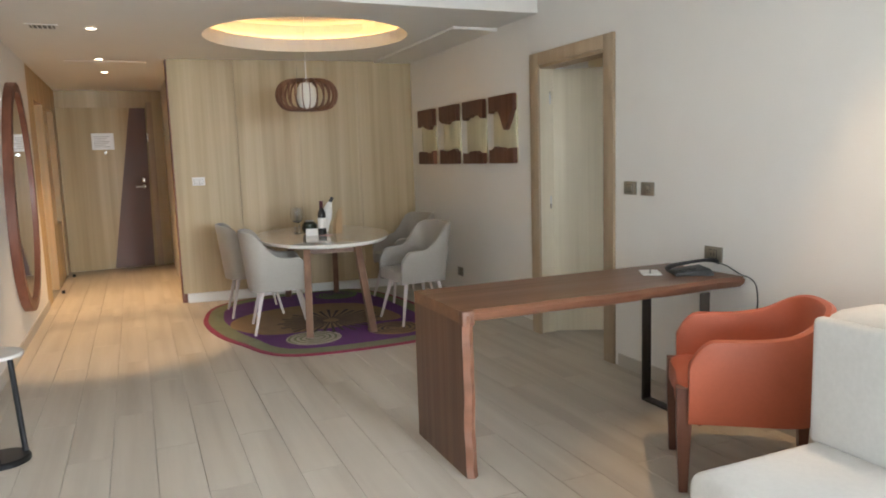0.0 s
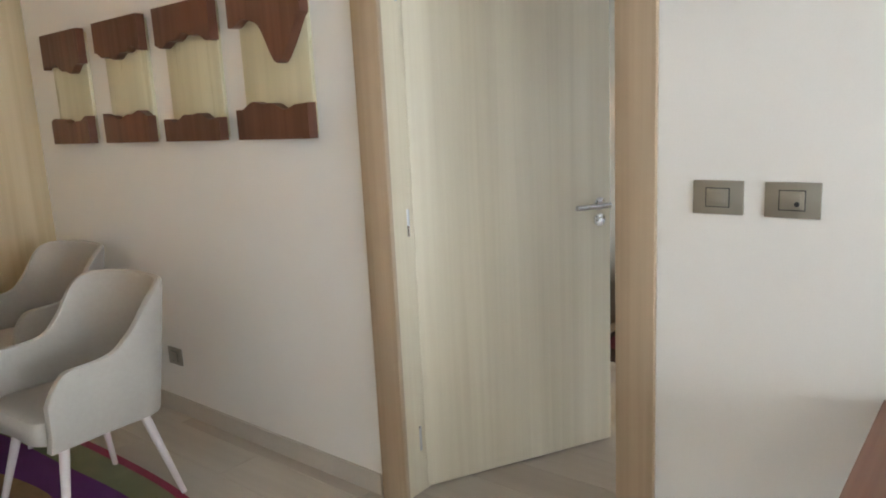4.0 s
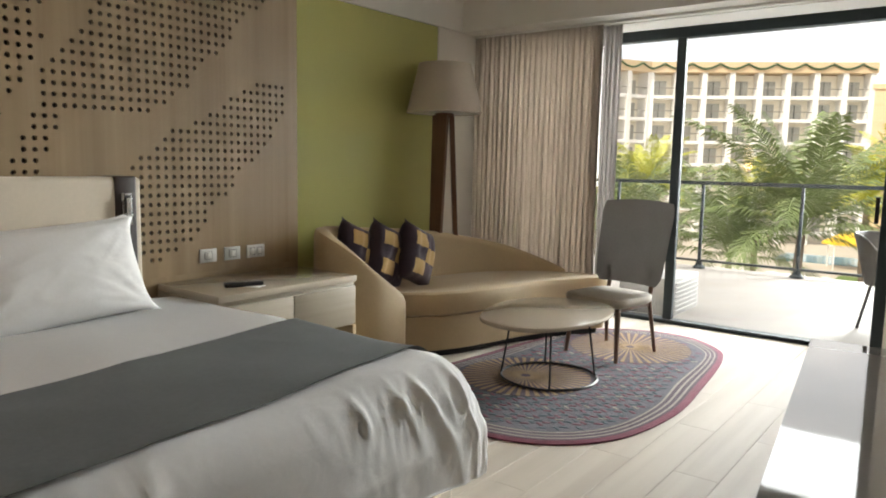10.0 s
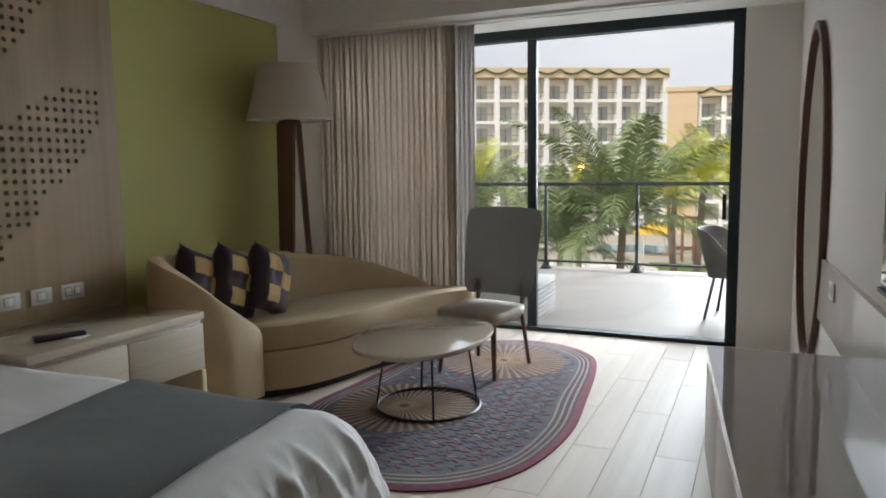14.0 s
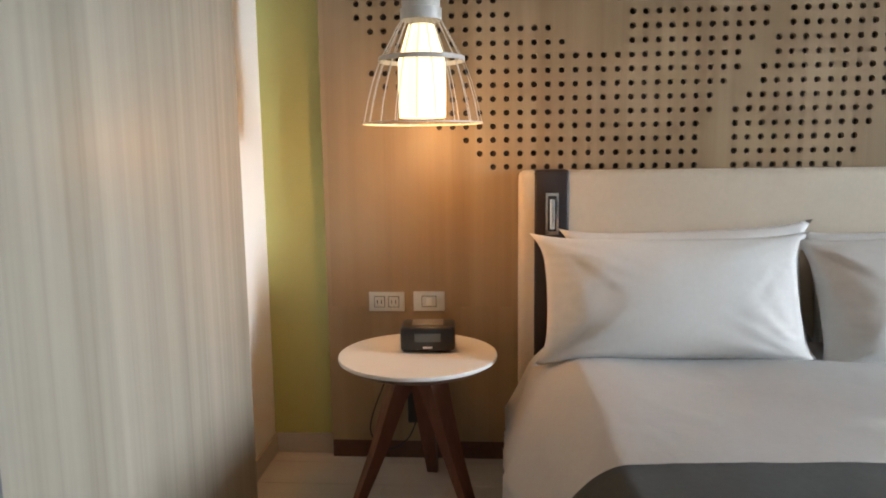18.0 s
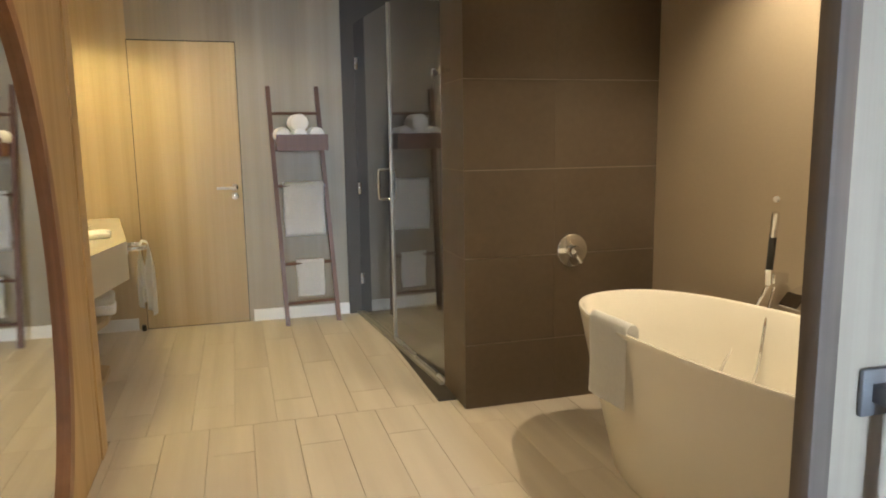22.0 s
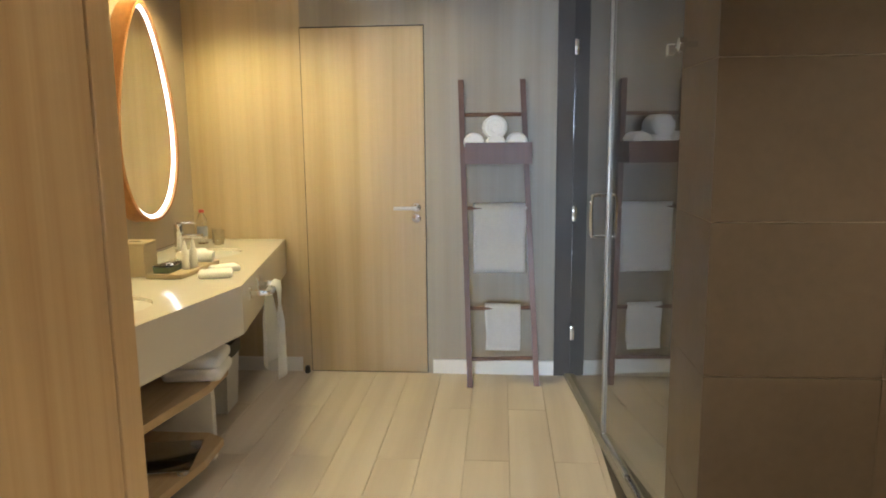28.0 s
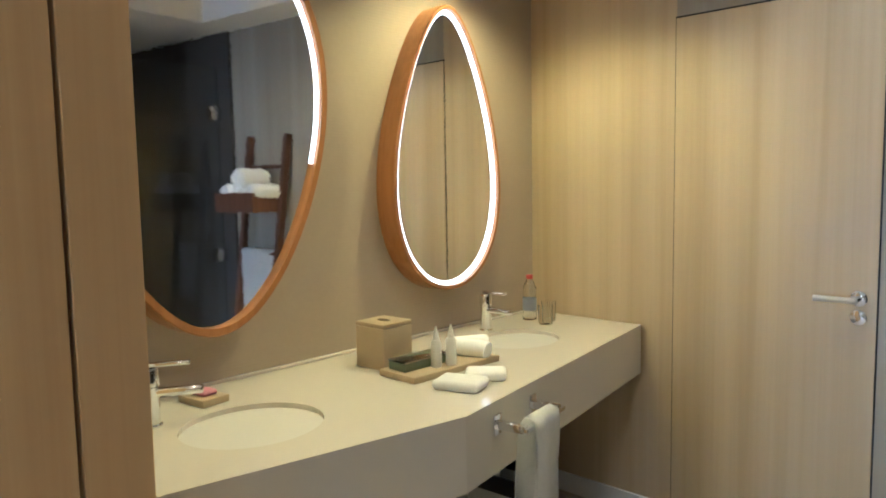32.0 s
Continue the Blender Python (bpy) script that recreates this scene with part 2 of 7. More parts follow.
    ob.parent = parent
    if label:
        ob["label"] = label
    return ob


def thing(name, label, category, at=(0, 0, 0), rz=0.0, group="", kind=""):
    ob = new(name)
    ob.empty_display_size = 0.1
    ob.matrix_basis = pose(*at, 0, 0, rz)
    return tagged(ob, label, category, group, kind)


def setting(name, bm, material, label, category, smooth=0, parent=None):
    return tagged(part(name, bm, material, parent, "", smooth), label, category, "", "structure")


def B():
    return bmesh.new()


def box(bm, x0, x1, y0, y1, z0, z1, bev=0.0, seg=2):
    m = Matrix.Translation(((x0 + x1) / 2, (y0 + y1) / 2, (z0 + z1) / 2)) @ Matrix.Diagonal((x1 - x0, y1 - y0, z1 - z0, 1))
    r = bmesh.ops.create_cube(bm, size=1.0, matrix=m)
    if bev:
        es = {e for v in r["verts"] for e in v.link_edges}
        bmesh.ops.bevel(bm, geom=list(es), offset=bev, segments=seg, affect="EDGES", profile=0.5)
    return bm


def loft(bm, rings, close=True, caps=True):
    """Skins a row of rings that have the same number of points."""
    vs = [[bm.verts.new(p) for p in r] for r in rings]
    n = len(rings[0])
    for a, b in zip(vs, vs[1:]):
        for i in range(n if close else n - 1):
            j = (i + 1) % n
            bm.faces.new((a[i], a[j], b[j], b[i]))
    if caps and close:
        bm.faces.new(vs[0][::-1])
        bm.faces.new(vs[-1])
    return bm


def circle(r, z=0.0, seg=24, cx=0.0, cy=0.0, ry=None, turn=0.0):
    ry = r if ry is None else ry
    return [(cx + r * math.cos(2 * math.pi * i / seg + turn), cy + ry * math.sin(2 * math.pi * i / seg + turn), z) for i in range(seg)]


def lathe(bm, profile, seg=28, cx=0.0, cy=0.0, squash=1.0, caps=True):
    return loft(bm, [circle(max(r, 1e-4), z, seg, cx, cy, max(r, 1e-4) * squash) for r, z in profile], True, caps)


def tube(bm, pts, r, seg=10, taper=None):
    """A round bar along points."""
    pts = [Vector(p) for p in pts]
    rings, side = [], None
    for i, p in enumerate(pts):
        d = (pts[min(i + 1, len(pts) - 1)] - pts[max(i - 1, 0)]).normalized()
        if side is None:
            side = d.cross(Vector((0, 0, 1)) if abs(d.z) < 0.9 else Vector((1, 0, 0))).normalized()
        else:
            side = (side - d * side.dot(d)).normalized()
        up = d.cross(side)
        rr = r if taper is None else r + (taper - r) * i / (len(pts) - 1)
        rings.append([p + (side * math.cos(2 * math.pi * k / seg) + up * math.sin(2 * math.pi * k / seg)) * rr for k in range(seg)])
    return loft(bm, rings)


def bar(bm, a, b, w, h):
    """A square bar from a to b, w wide and h high."""
    a, b = Vector(a), Vector(b)
    d = (b - a).normalized()
    side = d.cross(Vector((0, 0, 1)) if abs(d.z) < 0.95 else Vector((0, 1, 0))).normalized()
    up = side.cross(d)
    rings = [[p + side * sx * w / 2 + up * sy * h / 2 for sx, sy in ((-1, -1), (1, -1), (1, 1), (-1, 1))] for p in (a, b)]
    return loft(bm, rings)


def prism(bm, outline, z0, z1, bev=0.0):
    """An outline in plan, raised from z0 to z1; bev rounds its rims."""
    cx, cy = sum(p[0] for p in outline) / len(outline), sum(p[1] for p in outline) / len(outline)

    def ring(z, inset):
        out = []
        for x, y in outline:
            d = math.hypot(x - cx, y - cy) or 1
            out.append((x - (x - cx) / d * inset, y - (y - cy) / d * inset, z))
        return out

    if bev:
        rings = [ring(z0, bev), ring(z0 + bev * 0.3, bev * 0.3), ring(z0 + bev, 0), ring(z1 - bev, 0), ring(z1 - bev * 0.3, bev * 0.3), ring(z1, bev)]
    else:
        rings = [ring(z0, 0), ring(z1, 0)]
    return loft(bm, rings)


def spline(pts, n=8, closed=True):
    """A smooth line through points."""
    pts = [Vector(p) for p in pts]
    out, m = [], len(pts)
    for i in range(m if closed else m - 1):
        p0, p1, p2, p3 = (pts[(i + k) % m] if closed else pts[min(max(i + k, 0), m - 1)] for k in (-1, 0, 1, 2))
        for s in range(n):
            t = s / n
            out.append(0.5 * ((2 * p1) + (p2 - p0) * t + (2 * p0 - 5 * p1 + 4 * p2 - p3) * t * t + (3 * p1 - p0 - 3 * p2 + p3) * t ** 3))
    if not closed:
        out.append(pts[-1])
    return out


def place(bm, m):
    bmesh.ops.transform(bm, matrix=m, verts=bm.verts)
    return bm


def sheet(bm, fn, nu, nv):
    """A grid surface: fn(u, v), u and v from 0 to 1."""
    vs = [[bm.verts.new(fn(i / nu, j / nv)) for j in range(nv + 1)] for i in range(nu + 1)]
    for i in range(nu):
        for j in range(nv):
            bm.faces.new((vs[i][j], vs[i + 1][j], vs[i + 1][j + 1], vs[i][j + 1]))
    return bm


def thicken(bm, d):
    bmesh.ops.solidify(bm, geom=bm.faces[:], thickness=d)
    return bm

# ---- the setting: floors (planks are laid at the end), walls, ceilings ----
XW, YD, XL = 2.615, 7.72, -1.25          # dividing wall, dining panel wall, left wall of the living room
XB, XG, YP, YWIN = 2.765, 6.72, 5.25, -2.15  # bedroom faces
XR = 6.88                                  # green wall beyond the panel
XT, YB, XV, XS = 5.985, 10.02, 2.40, 3.18    # bathroom: tiled wall, end wall, vanity wall, side panel

SLAB = plain("grey_screed", (0.38, 0.34, 0.29), 0.8, vary=0.1)
setting("subfloor", box(B(), -1.45, 7.1, -2.3, 11.3, -0.25, -0.012), SLAB, "grey screed and grout bed under the floor tiles", "floor")

# dividing wall with the bedroom doorway
DY0, DY1, DZ = 3.865, 4.82, 2.13
b = B()
box(b, XW, XB, -2.4, DY0, 0, 2.86)
box(b, XW, XB, DY1, 7.9, 0, 2.86)
box(b, XW, XB, DY0, DY1, DZ, 2.86)
setting("wall_divider", b, WHITE_WALL, "white painted wall with a doorway between living room and bedroom", "wall")

b = B()
box(b, XL - 0.15, XL, -2.4, 8.3, 0, 2.86)
setting("wall_left", b, WHITE_WALL, "warm white painted living room wall", "wall")
b = B()
box(b, XL - 0.15, XL, 8.3, 8.75, 0, 2.60)
box(b, XL - 0.15, XL, 9.55, 9.95, 0, 2.60)
box(b, XL - 0.15, XL, 10.75, 11.1, 0, 2.60)
for y0, y1 in ((8.75, 9.55), (9.95, 10.75)):
    box(b, XL - 0.15, XL, y0, y1, 2.2, 2.6)
    box(b, XL - 0.15, XL - 0.09, y0, y1, 0, 2.2)
box(b, XL - 0.15, XL - 0.02, 9.95, 10.75, 0, 0.75)
setting("wall_entry_closet", b, OAK_WARM, "golden oak panelled hallway wall with two recessed bays", "wall")
b = B()
box(b, XL - 0.15, 2.9, 11.1, 11.25, 0, 2.86)
setting("wall_entry", b, OAK, "pale oak panelled wall around the entrance door", "wall")
b = B()
box(b, 0.12, 0.3, 8.0, 11.1, 0, 2.6)
setting("wall_hallway_right", b, WHITE_WALL, "white painted hallway wall", "wall")
# the panel wall stands slightly askew
PANEL = pose(0.06, 7.78, 0, 0, 0, -5.4)
b = B()
for i in range(4):
    w = 2.6 / 4
    box(b, i * w + 0.001, (i + 1) * w - 0.001, 0, 0.16, 0.1, 2.52, 0.0015, 1)
place(b, PANEL)
setting("wall_dining_panel", b, OAK, "tall pale oak laminate panels behind the dining table", "wall")
b = B()
box(b, 0.05, 0.11, YD + 0.085, YD + 0.3, 0.0, 2.52, 0.004)
setting("panel_edge_trim", b, RED_WOOD, "dark brown upright edging of the oak panel wall", "trim")

# living room window wall, behind the walk's start
b = B()
box(b, -1.4, -0.9, -2.4, -2.2, 0, 2.86)
box(b, 2.3, XB, -2.4, -2.2, 0, 2.86)
box(b, -0.9, 2.3, -2.4, -2.2, 2.5, 2.86)
setting("wall_living_window", b, WHITE_WALL, "white wall around the wide living room window", "wall")


def slider(name, x0, x1, ya, z1, posts, label):
    w = thing(name, label, "window", (0, ya, 0), kind="structure")
    for a, c, e, g in ((x0, x1, 0.0, 0.035), (x0, x1, z1 - 0.1, z1)):
        part("window_frame", box(B(), a, c, -0.06, 0.06, e, g, 0.004), BRONZE_FRAME, w)
    for x in posts:
        part("mullion", box(B(), x - 0.04, x + 0.04, -0.03, 0.03, 0.035, z1 - 0.1, 0.004), BRONZE_FRAME, w)
    for a, c in ((x0, x0 + 0.085), (x1 - 0.085, x1)):
        part("window_frame", box(B(), a, c, -0.06, 0.06, 0.035, z1 - 0.1, 0.004), BRONZE_FRAME, w)
    xs = [x0 + 0.085] + [p for p in posts] + [x1 - 0.085]
    for a, c in zip(xs, xs[1:]):
        p = part("pane", box(B(), a + (0.02 if a in posts else -0.02), c - (0.02 if c in posts else -0.02), -0.004, 0.004, 0.035, z1 - 0.1), GLASS, w)
        p.visible_shadow = False
    return w


slider("window_1", -0.9, 2.3, -2.3, 2.5, [0.7], "dark framed glazed sliding door of the living room")

# bedroom
b = B()
box(b, XG, XG + 0.35, 0.9, YP + 0.2, 0, 2.58)
box(b, XR, XG + 0.35, YWIN - 0.1, 0.9, 0, 2.58)
setting("wall_headboard", b, GREEN, "olive green painted bedroom wall", "wall")
b = B()
box(b, XG - 0.03, XG + 0.35, 0.85, YP + 0.2, 2.58, 2.86)
box(b, XR - 0.03, XG + 0.35, -1.28, 0.85, 2.58, 2.86)
setting("trim_cornice", b, CEIL, "white band above the green wall", "trim")
b = B()
box(b, XB, XG + 0.35, YWIN + 0.1, -1.28, 2.58, 2.86)
setting("beam", b, CEIL, "white dropped beam that hides the curtain track", "beam")
b = B()
box(b, XR - 0.012, XR - 0.002, YWIN + 0.1, -0.95, 0, 2.58)
setting("wall_return", b, WHITE_WALL, "white painted strip of wall beside the curtain", "wall")
WX0, WX1, WZ = 3.45, 6.6, 2.6
b = B()
box(b, XB, WX0, YWIN - 0.1, YWIN + 0.1, 0, 2.86)
box(b, WX1, XG + 0.35, YWIN - 0.1, YWIN + 0.1, 0, 2.58)
box(b, WX0, WX1, YWIN - 0.1, YWIN + 0.1, WZ, 2.86)
setting("wall_bedroom_window", b, WHITE_WALL, "white wall around the bedroom sliding door", "wall")
w2 = slider("window_2", WX0, WX1, YWIN, WZ, [5.12], "dark aluminium framed sliding glass door to the balcony")
part("handle", box(B(), WX0 + 0.10, WX0 + 0.13, 0.03, 0.05, 1.0, 1.2, 0.004), BLACK, w2)
b = B()
box(b, 6.09, XG, YP, YP + 0.2, 0, 2.86)
box(b, XB, 3.4, YP, YP + 0.2, 0, 2.86)
box(b, 3.4, 6.09, YP, YP + 0.2, 2.45, 2.86)
setting("wall_bathroom_partition", b, WHITE_WALL, "white partition wall between bedroom and bathroom", "wall")

b = B()
prism(b, [(XB, YWIN + 0.1), (3.068, YWIN + 0.1), (2.80, 3.35), (XB, 3.35)], 0, 2.86)
setting("wall_tv", b, WHITE_WALL, "white wall behind the television", "wall")
# Taupe tone stands in for the window light falling off along the panel.
RISER = plain("falloff_toned_lacquer", (0.47, 0.43, 0.39), 0.22, vary=0.04, relief=0.0, coat=0.3)
setting("trim_tv_panel", prism(B(), [(2.986, -0.45), (3.011, -0.45), (2.826, 3.34), (2.80, 3.34)], 0.60, 0.93), RISER, "low projecting panel under the television, darkened for light fall-off", "wall panel")

# bathroom
b = B()
box(b, XT, XT + 0.2, YP + 0.2, YB + 0.2, 0, 2.5)
TAN_TILE = plain("ribbed_tan_tile", (0.42, 0.35, 0.26), 0.5, vary=0.06, relief=0.0)
setting("wall_bath_tile", b, TAN_TILE, "tan ribbed tile wall behind the bathtub", "wall")
# One oak wall in two tones: lamp-lit gold here, daylight grey beyond.
setting("wall_bath_corner", box(B(), XV - 0.2, 3.124, YB, YB + 0.2, 0, 2.5), OAK_BATH, "oak panelled wall beside the vanity, in the lamp-lit gold tone", "wall")
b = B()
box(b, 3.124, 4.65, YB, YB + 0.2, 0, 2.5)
# Darker, greyer copy of the oak holds the cool daylight in its colour.
OAK_BATH_DIM = wood("daylight_grey_oak_panel", (0.255, 0.22, 0.165), (0.345, 0.305, 0.235), streak=0.6)
setting("wall_bath_end", b, OAK_BATH_DIM, "oak panelled end wall of the bathroom, toned to cool daylight", "wall")
b = B()
box(b, XV - 0.2, XV, 7.8, YB, 0, 2.5)
setting("wall_vanity", b, TAN_TILE, "tan tile wall behind the vanity mirrors", "wall")
b = B()
box(b, XB, XS, YP + 0.2, 7.66, 0, 2.5)
box(b, XB, XS + 0.006, 7.668, 7.79, 0, 2.5, 0.003)
setting("wall_bath_side", b, OAK_WARM, "golden oak panelled side wall next to the vanity", "wall")

# ceilings
CX, CY, CR = 1.15, 6.2, 0.87
b = B()
n = 48
outer = []
for i in range(n):
    a = 2 * math.pi * i / n
    dx, dy = math.cos(a), math.sin(a)
    tx = ((XW - CX) if dx > 0 else (CX - (XL - 0.15))) / max(abs(dx), 1e-6)
    ty = ((11.1 - CY) if dy > 0 else (CY - 4.80)) / max(abs(dy), 1e-6)
    outer.append((CX + dx * min(tx, ty), CY + dy * min(tx, ty)))
rings = [[(x, y, 2.52) for x, y in outer], circle(CR, 2.52, n, CX, CY), circle(CR, 2.64, n, CX, CY), circle(CR + 0.17, 2.64, n, CX, CY),
         circle(CR + 0.17, 2.80, n, CX, CY), circle(0.02, 2.80, n, CX, CY)]
loft(b, rings, True, False)
for x, y in ((XL - 0.15, 4.80), (XW, 4.80), (XW, 11.1), (XL - 0.15, 11.1)):
    k = min(range(n), key=lambda i: (outer[i][0] - x) ** 2 + (outer[i][1] - y) ** 2)
    near = [Vector((*outer[(k + s) % n], 2.52)) for s in (-1, 0, 1)]
    c = Vector((x, y, 2.52))
    vs = [b.verts.new(p) for p in (near[0], c, near[2], near[1])]
    b.faces.new(vs)
box(b, XL - 0.15, XW, 4.79, 4.80, 2.52, 2.86)
setting("ceiling_dining", b, CEIL, "lowered white ceiling with a round recess over the table", "ceiling")
setting("ceiling_living", box(B(), XL - 0.2, XB, -2.45, 11.3, 2.86, 3.0), CEIL, "white living room ceiling", "ceiling")
setting("ceiling_bedroom", box(B(), XB, XG + 0.4, -2.3, YP + 0.25, 2.86, 3.0), CEIL, "white bedroom ceiling", "ceiling")
b = B()
box(b, XV - 0.2, XT + 0.2, YP + 0.2, 5.9, 2.5, 2.7)
box(b, XV - 0.2, 2.95, 5.9, YB + 0.2, 2.5, 2.7)
box(b, 4.55, XT + 0.2, 5.9, YB + 0.2, 2.5, 2.7)
box(b, 2.95, 4.55, 9.75, YB + 0.2, 2.5, 2.7)
box(b, 2.9, 4.6, 5.85, 9.8, 2.7, 2.8)
setting("ceiling_bathroom", b, CEIL, "white bathroom ceiling with a raised tray", "ceiling")

# skirtings
b = B()
box(b, 0.04, 2.57, -0.012, 0.1, 0, 0.098, 0.003)
place(b, PANEL)
setting("baseboard_dining", b, SKIRT, "white skirting below the oak panels", "baseboard")
b = B()
box(b, XW - 0.012, XW - 0.0005, -2.2, DY0 - 0.09, 0, 0.085)
box(b, XW - 0.012, XW - 0.0005, DY1 + 0.09, 7.53, 0, 0.085)
box(b, XL + 0.0005, XL + 0.012, -2.2, 8.3, 0, 0.085)
setting("baseboard_living", b, PLINTH, "tile skirting along the living room walls", "baseboard")
b = B()
box(b, XG - 0.014, XG - 0.0005, 4.97, YP - 0.012, 0, 0.09)
box(b, XR - 0.026, XR - 0.013, -2.0, 0.845, 0, 0.09)
box(b, 6.09, XG - 0.012, YP - 0.013, YP - 0.0005, 0, 0.09)
setting("baseboard_bedroom", b, PLINTH, "tile skirting along the green wall", "baseboard")
b = B()
box(b, XV, 3.06, YB - 0.014, YB - 0.0005, 0, 0.09)
box(b, 3.90, 4.65, YB - 0.014, YB - 0.0005, 0, 0.09)
setting("baseboard_bathroom", b, SKIRT, "white skirting along the bathroom end wall", "baseboard")

# ---- living and dining room ----
# bedroom door: lining, architraves and the leaf, standing ajar
d1 = thing("door_1", "pale oak bedroom door standing half open in an oak frame", "door", (XW, DY0, 0), kind="structure")
for x0, x1 in ((-0.022, -0.001), (0.151, 0.17)):
    part("architrave", box(B(), x0, x1, -0.05 if x0 < 0 else -0.085, 0.062 if x0 < 0 else 0.003, 0, DZ + 0.088, 0.003), FRAME_OAK, d1)
    part("architrave", box(B(), x0, x1, DY1 - DY0 - (0.055 if x0 < 0 else 0.003), DY1 - DY0 + 0.07, 0, DZ + 0.088, 0.003), FRAME_OAK, d1)
    part("architrave", box(B(), x0, x1, 0.062 if x0 < 0 else 0.003, DY1 - DY0 - (0.055 if x0 < 0 else 0.003), DZ - 0.003, DZ + 0.088, 0.003), FRAME_OAK, d1)
part("jamb", box(B(), 0.0, 0.15, 0.0005, 0.022, 0, DZ - 0.003), FRAME_OAK, d1)
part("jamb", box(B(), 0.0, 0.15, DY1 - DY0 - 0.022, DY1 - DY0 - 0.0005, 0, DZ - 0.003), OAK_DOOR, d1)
part("jamb", box(B(), 0.0, 0.15, 0.022, DY1 - DY0 - 0.022, DZ - 0.025, DZ - 0.001), FRAME_OAK, d1)
part("strike_plate", box(B(), 0.11, 0.135, 0.022, 0.025, 0.98, 1.14, 0.001), SATIN, d1, "satin steel strike plate")


def lever(parent, x, y, z, side, reach, cyl=True):
    """A lever handle on a rose, and a lock rose under it, on a face that looks to -y (side -1) or +y."""
    b = B()
    lathe(b, [(0.026, 0), (0.027, 0.006), (0.022, 0.009), (0.011, 0.010), (0.010, 0.058), (0.010, 0.063)], 20)
    place(b, pose(x, y, z, 90 if side < 0 else -90))
    part("rose", b, CHROME, parent, "polished steel rose")
    b = B()
    tube(b, [(x - reach * 0.06, y + side * 0.064, z), (x + reach * 0.25, y + side * 0.064, z), (x + reach, y + side * 0.064, z)], 0.0105, 14)
    part("handle", b, SATIN, parent, "satin steel lever handle")
    if cyl:
        b = B()
        lathe(b, [(0.026, 0), (0.027, 0.006), (0.02, 0.009), (0.008, 0.0095), (0.0075, 0.014), (0.001, 0.014)], 20)
        place(b, pose(x, y, z - 0.066, 90 if side < 0 else -90))
        part("lock", b, CHROME, parent, "round polished steel lock rose")


leaf = thing("door_leaf", "pale oak bedroom door leaf, standing half open", "door", (2.737, 4.80, 0), -27.4, kind="structure")
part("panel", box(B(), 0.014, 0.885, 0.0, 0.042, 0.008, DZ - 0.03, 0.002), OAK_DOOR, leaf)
lever(leaf, 0.83, 0.0, 1.05, -1, -0.15)
lever(leaf, 0.83, 0.042, 1.05, 1, -0.15)
for z in (0.22, 1.06, 1.88):
    part("hinge", lathe(B(), [(0.007, z - 0.05), (0.008, z - 0.048), (0.008, z + 0.048), (0.007, z + 0.05)], 12, -0.012, -0.004), SATIN, leaf, "steel hinge")

# carved wall pieces
CREAM = wood("pale_cream_panel", (0.50, 0.46, 0.30), (0.66, 0.62, 0.44), "z", 0.3, 10.0, 0.05, coat=0.4)
ART = [(7.22, 6.80, 0.31, 0.21, 0.03), (6.63, 6.21, 0.28, 0.225, 0.0), (6.075, 5.655, 0.26, 0.18, -0.01), (5.53, 5.10, 0.24, 0.225, 0.24)]
for k, (ya, yb, topf, botf, drip) in enumerate(ART):
    w, h = ya - yb, 0.57
    a = thing("wall_art", "carved brown wood block with pale cream middle on the wall", "wall art", (XW, ya, 1.378), 0, "row of four wall pieces")
    part("backing", box(B(), -0.02, -0.001, 0.014 - w, -0.014, 0.014, h - 0.014, 0.002), CREAM, a, "pale cream panel")

    def blockshape(z_of, z_flat, name):
        b = B()
        n = 26
        loft(b, [[(-0.062, -w * i / n, z_of(i / n)), (-0.0205, -w * i / n, z_of(i / n)), (-0.0205, -w * i / n, z_flat), (-0.062, -w * i / n, z_flat)] for i in range(n + 1)])
        part(name, b, CARVED, a, "rough carved brown wood", 30)

    blockshape(lambda u: h * (1 - topf) - drip * h * max(0, math.sin((u - 0.35) / 0.65 * math.pi)) ** 2 * (u > 0.35) + 0.016 * math.sin(u * 7 + k * 2) + 0.007 * math.sin(u * 23 + k), h, "upper_block")
    blockshape(lambda u: h * botf + 0.014 * math.sin(u * 8 + k * 1.7) + 0.006 * math.sin(u * 21 + k * 3), 0.0, "lower_block")


# switch plates and sockets
def plate(name, label, category, at, rz, w, h, material, kinds, group=""):
    """A wall plate that looks to its own -y; kinds: one insert each, s a rocker, o a socket."""
    t = thing(name, label, category, at, rz, group)
    part("plate", box(B(), -w / 2, w / 2, -0.009, -0.0005, -h / 2, h / 2, 0.002), material, t)
    n = len(kinds)
    for i, k in enumerate(kinds):
        cx = (i - (n - 1) / 2) * w * 0.8 / max(n, 1.6)
        iw = w * 0.55 / max(n, 1.25)
        part("insert", box(B(), cx - iw / 2, cx + iw / 2, -0.0125, -0.0095, -h * 0.26, h * 0.26, 0.0015), material, t)
        part("gap", box(B(), cx - iw / 2 - 0.0025, cx + iw / 2 + 0.0025, -0.0097, -0.0085, -h * 0.26 - 0.0025, h * 0.26 + 0.0025), BLACK_PLASTIC, t, "dark gap round the insert")
        if material is PEWTER and k != "o":
            part("rocker", box(B(), cx - iw * 0.36, cx + iw * 0.36, -0.0145, -0.0127, -h * 0.19, h * 0.19, 0.001), material, t)
        if material is SILVER and k == "s":
            part("rocker", box(B(), cx - iw * 0.2, cx + iw * 0.2, -0.0145, -0.0127, -h * 0.2, h * 0.2, 0.0008), WHITE, t, "white rocker")
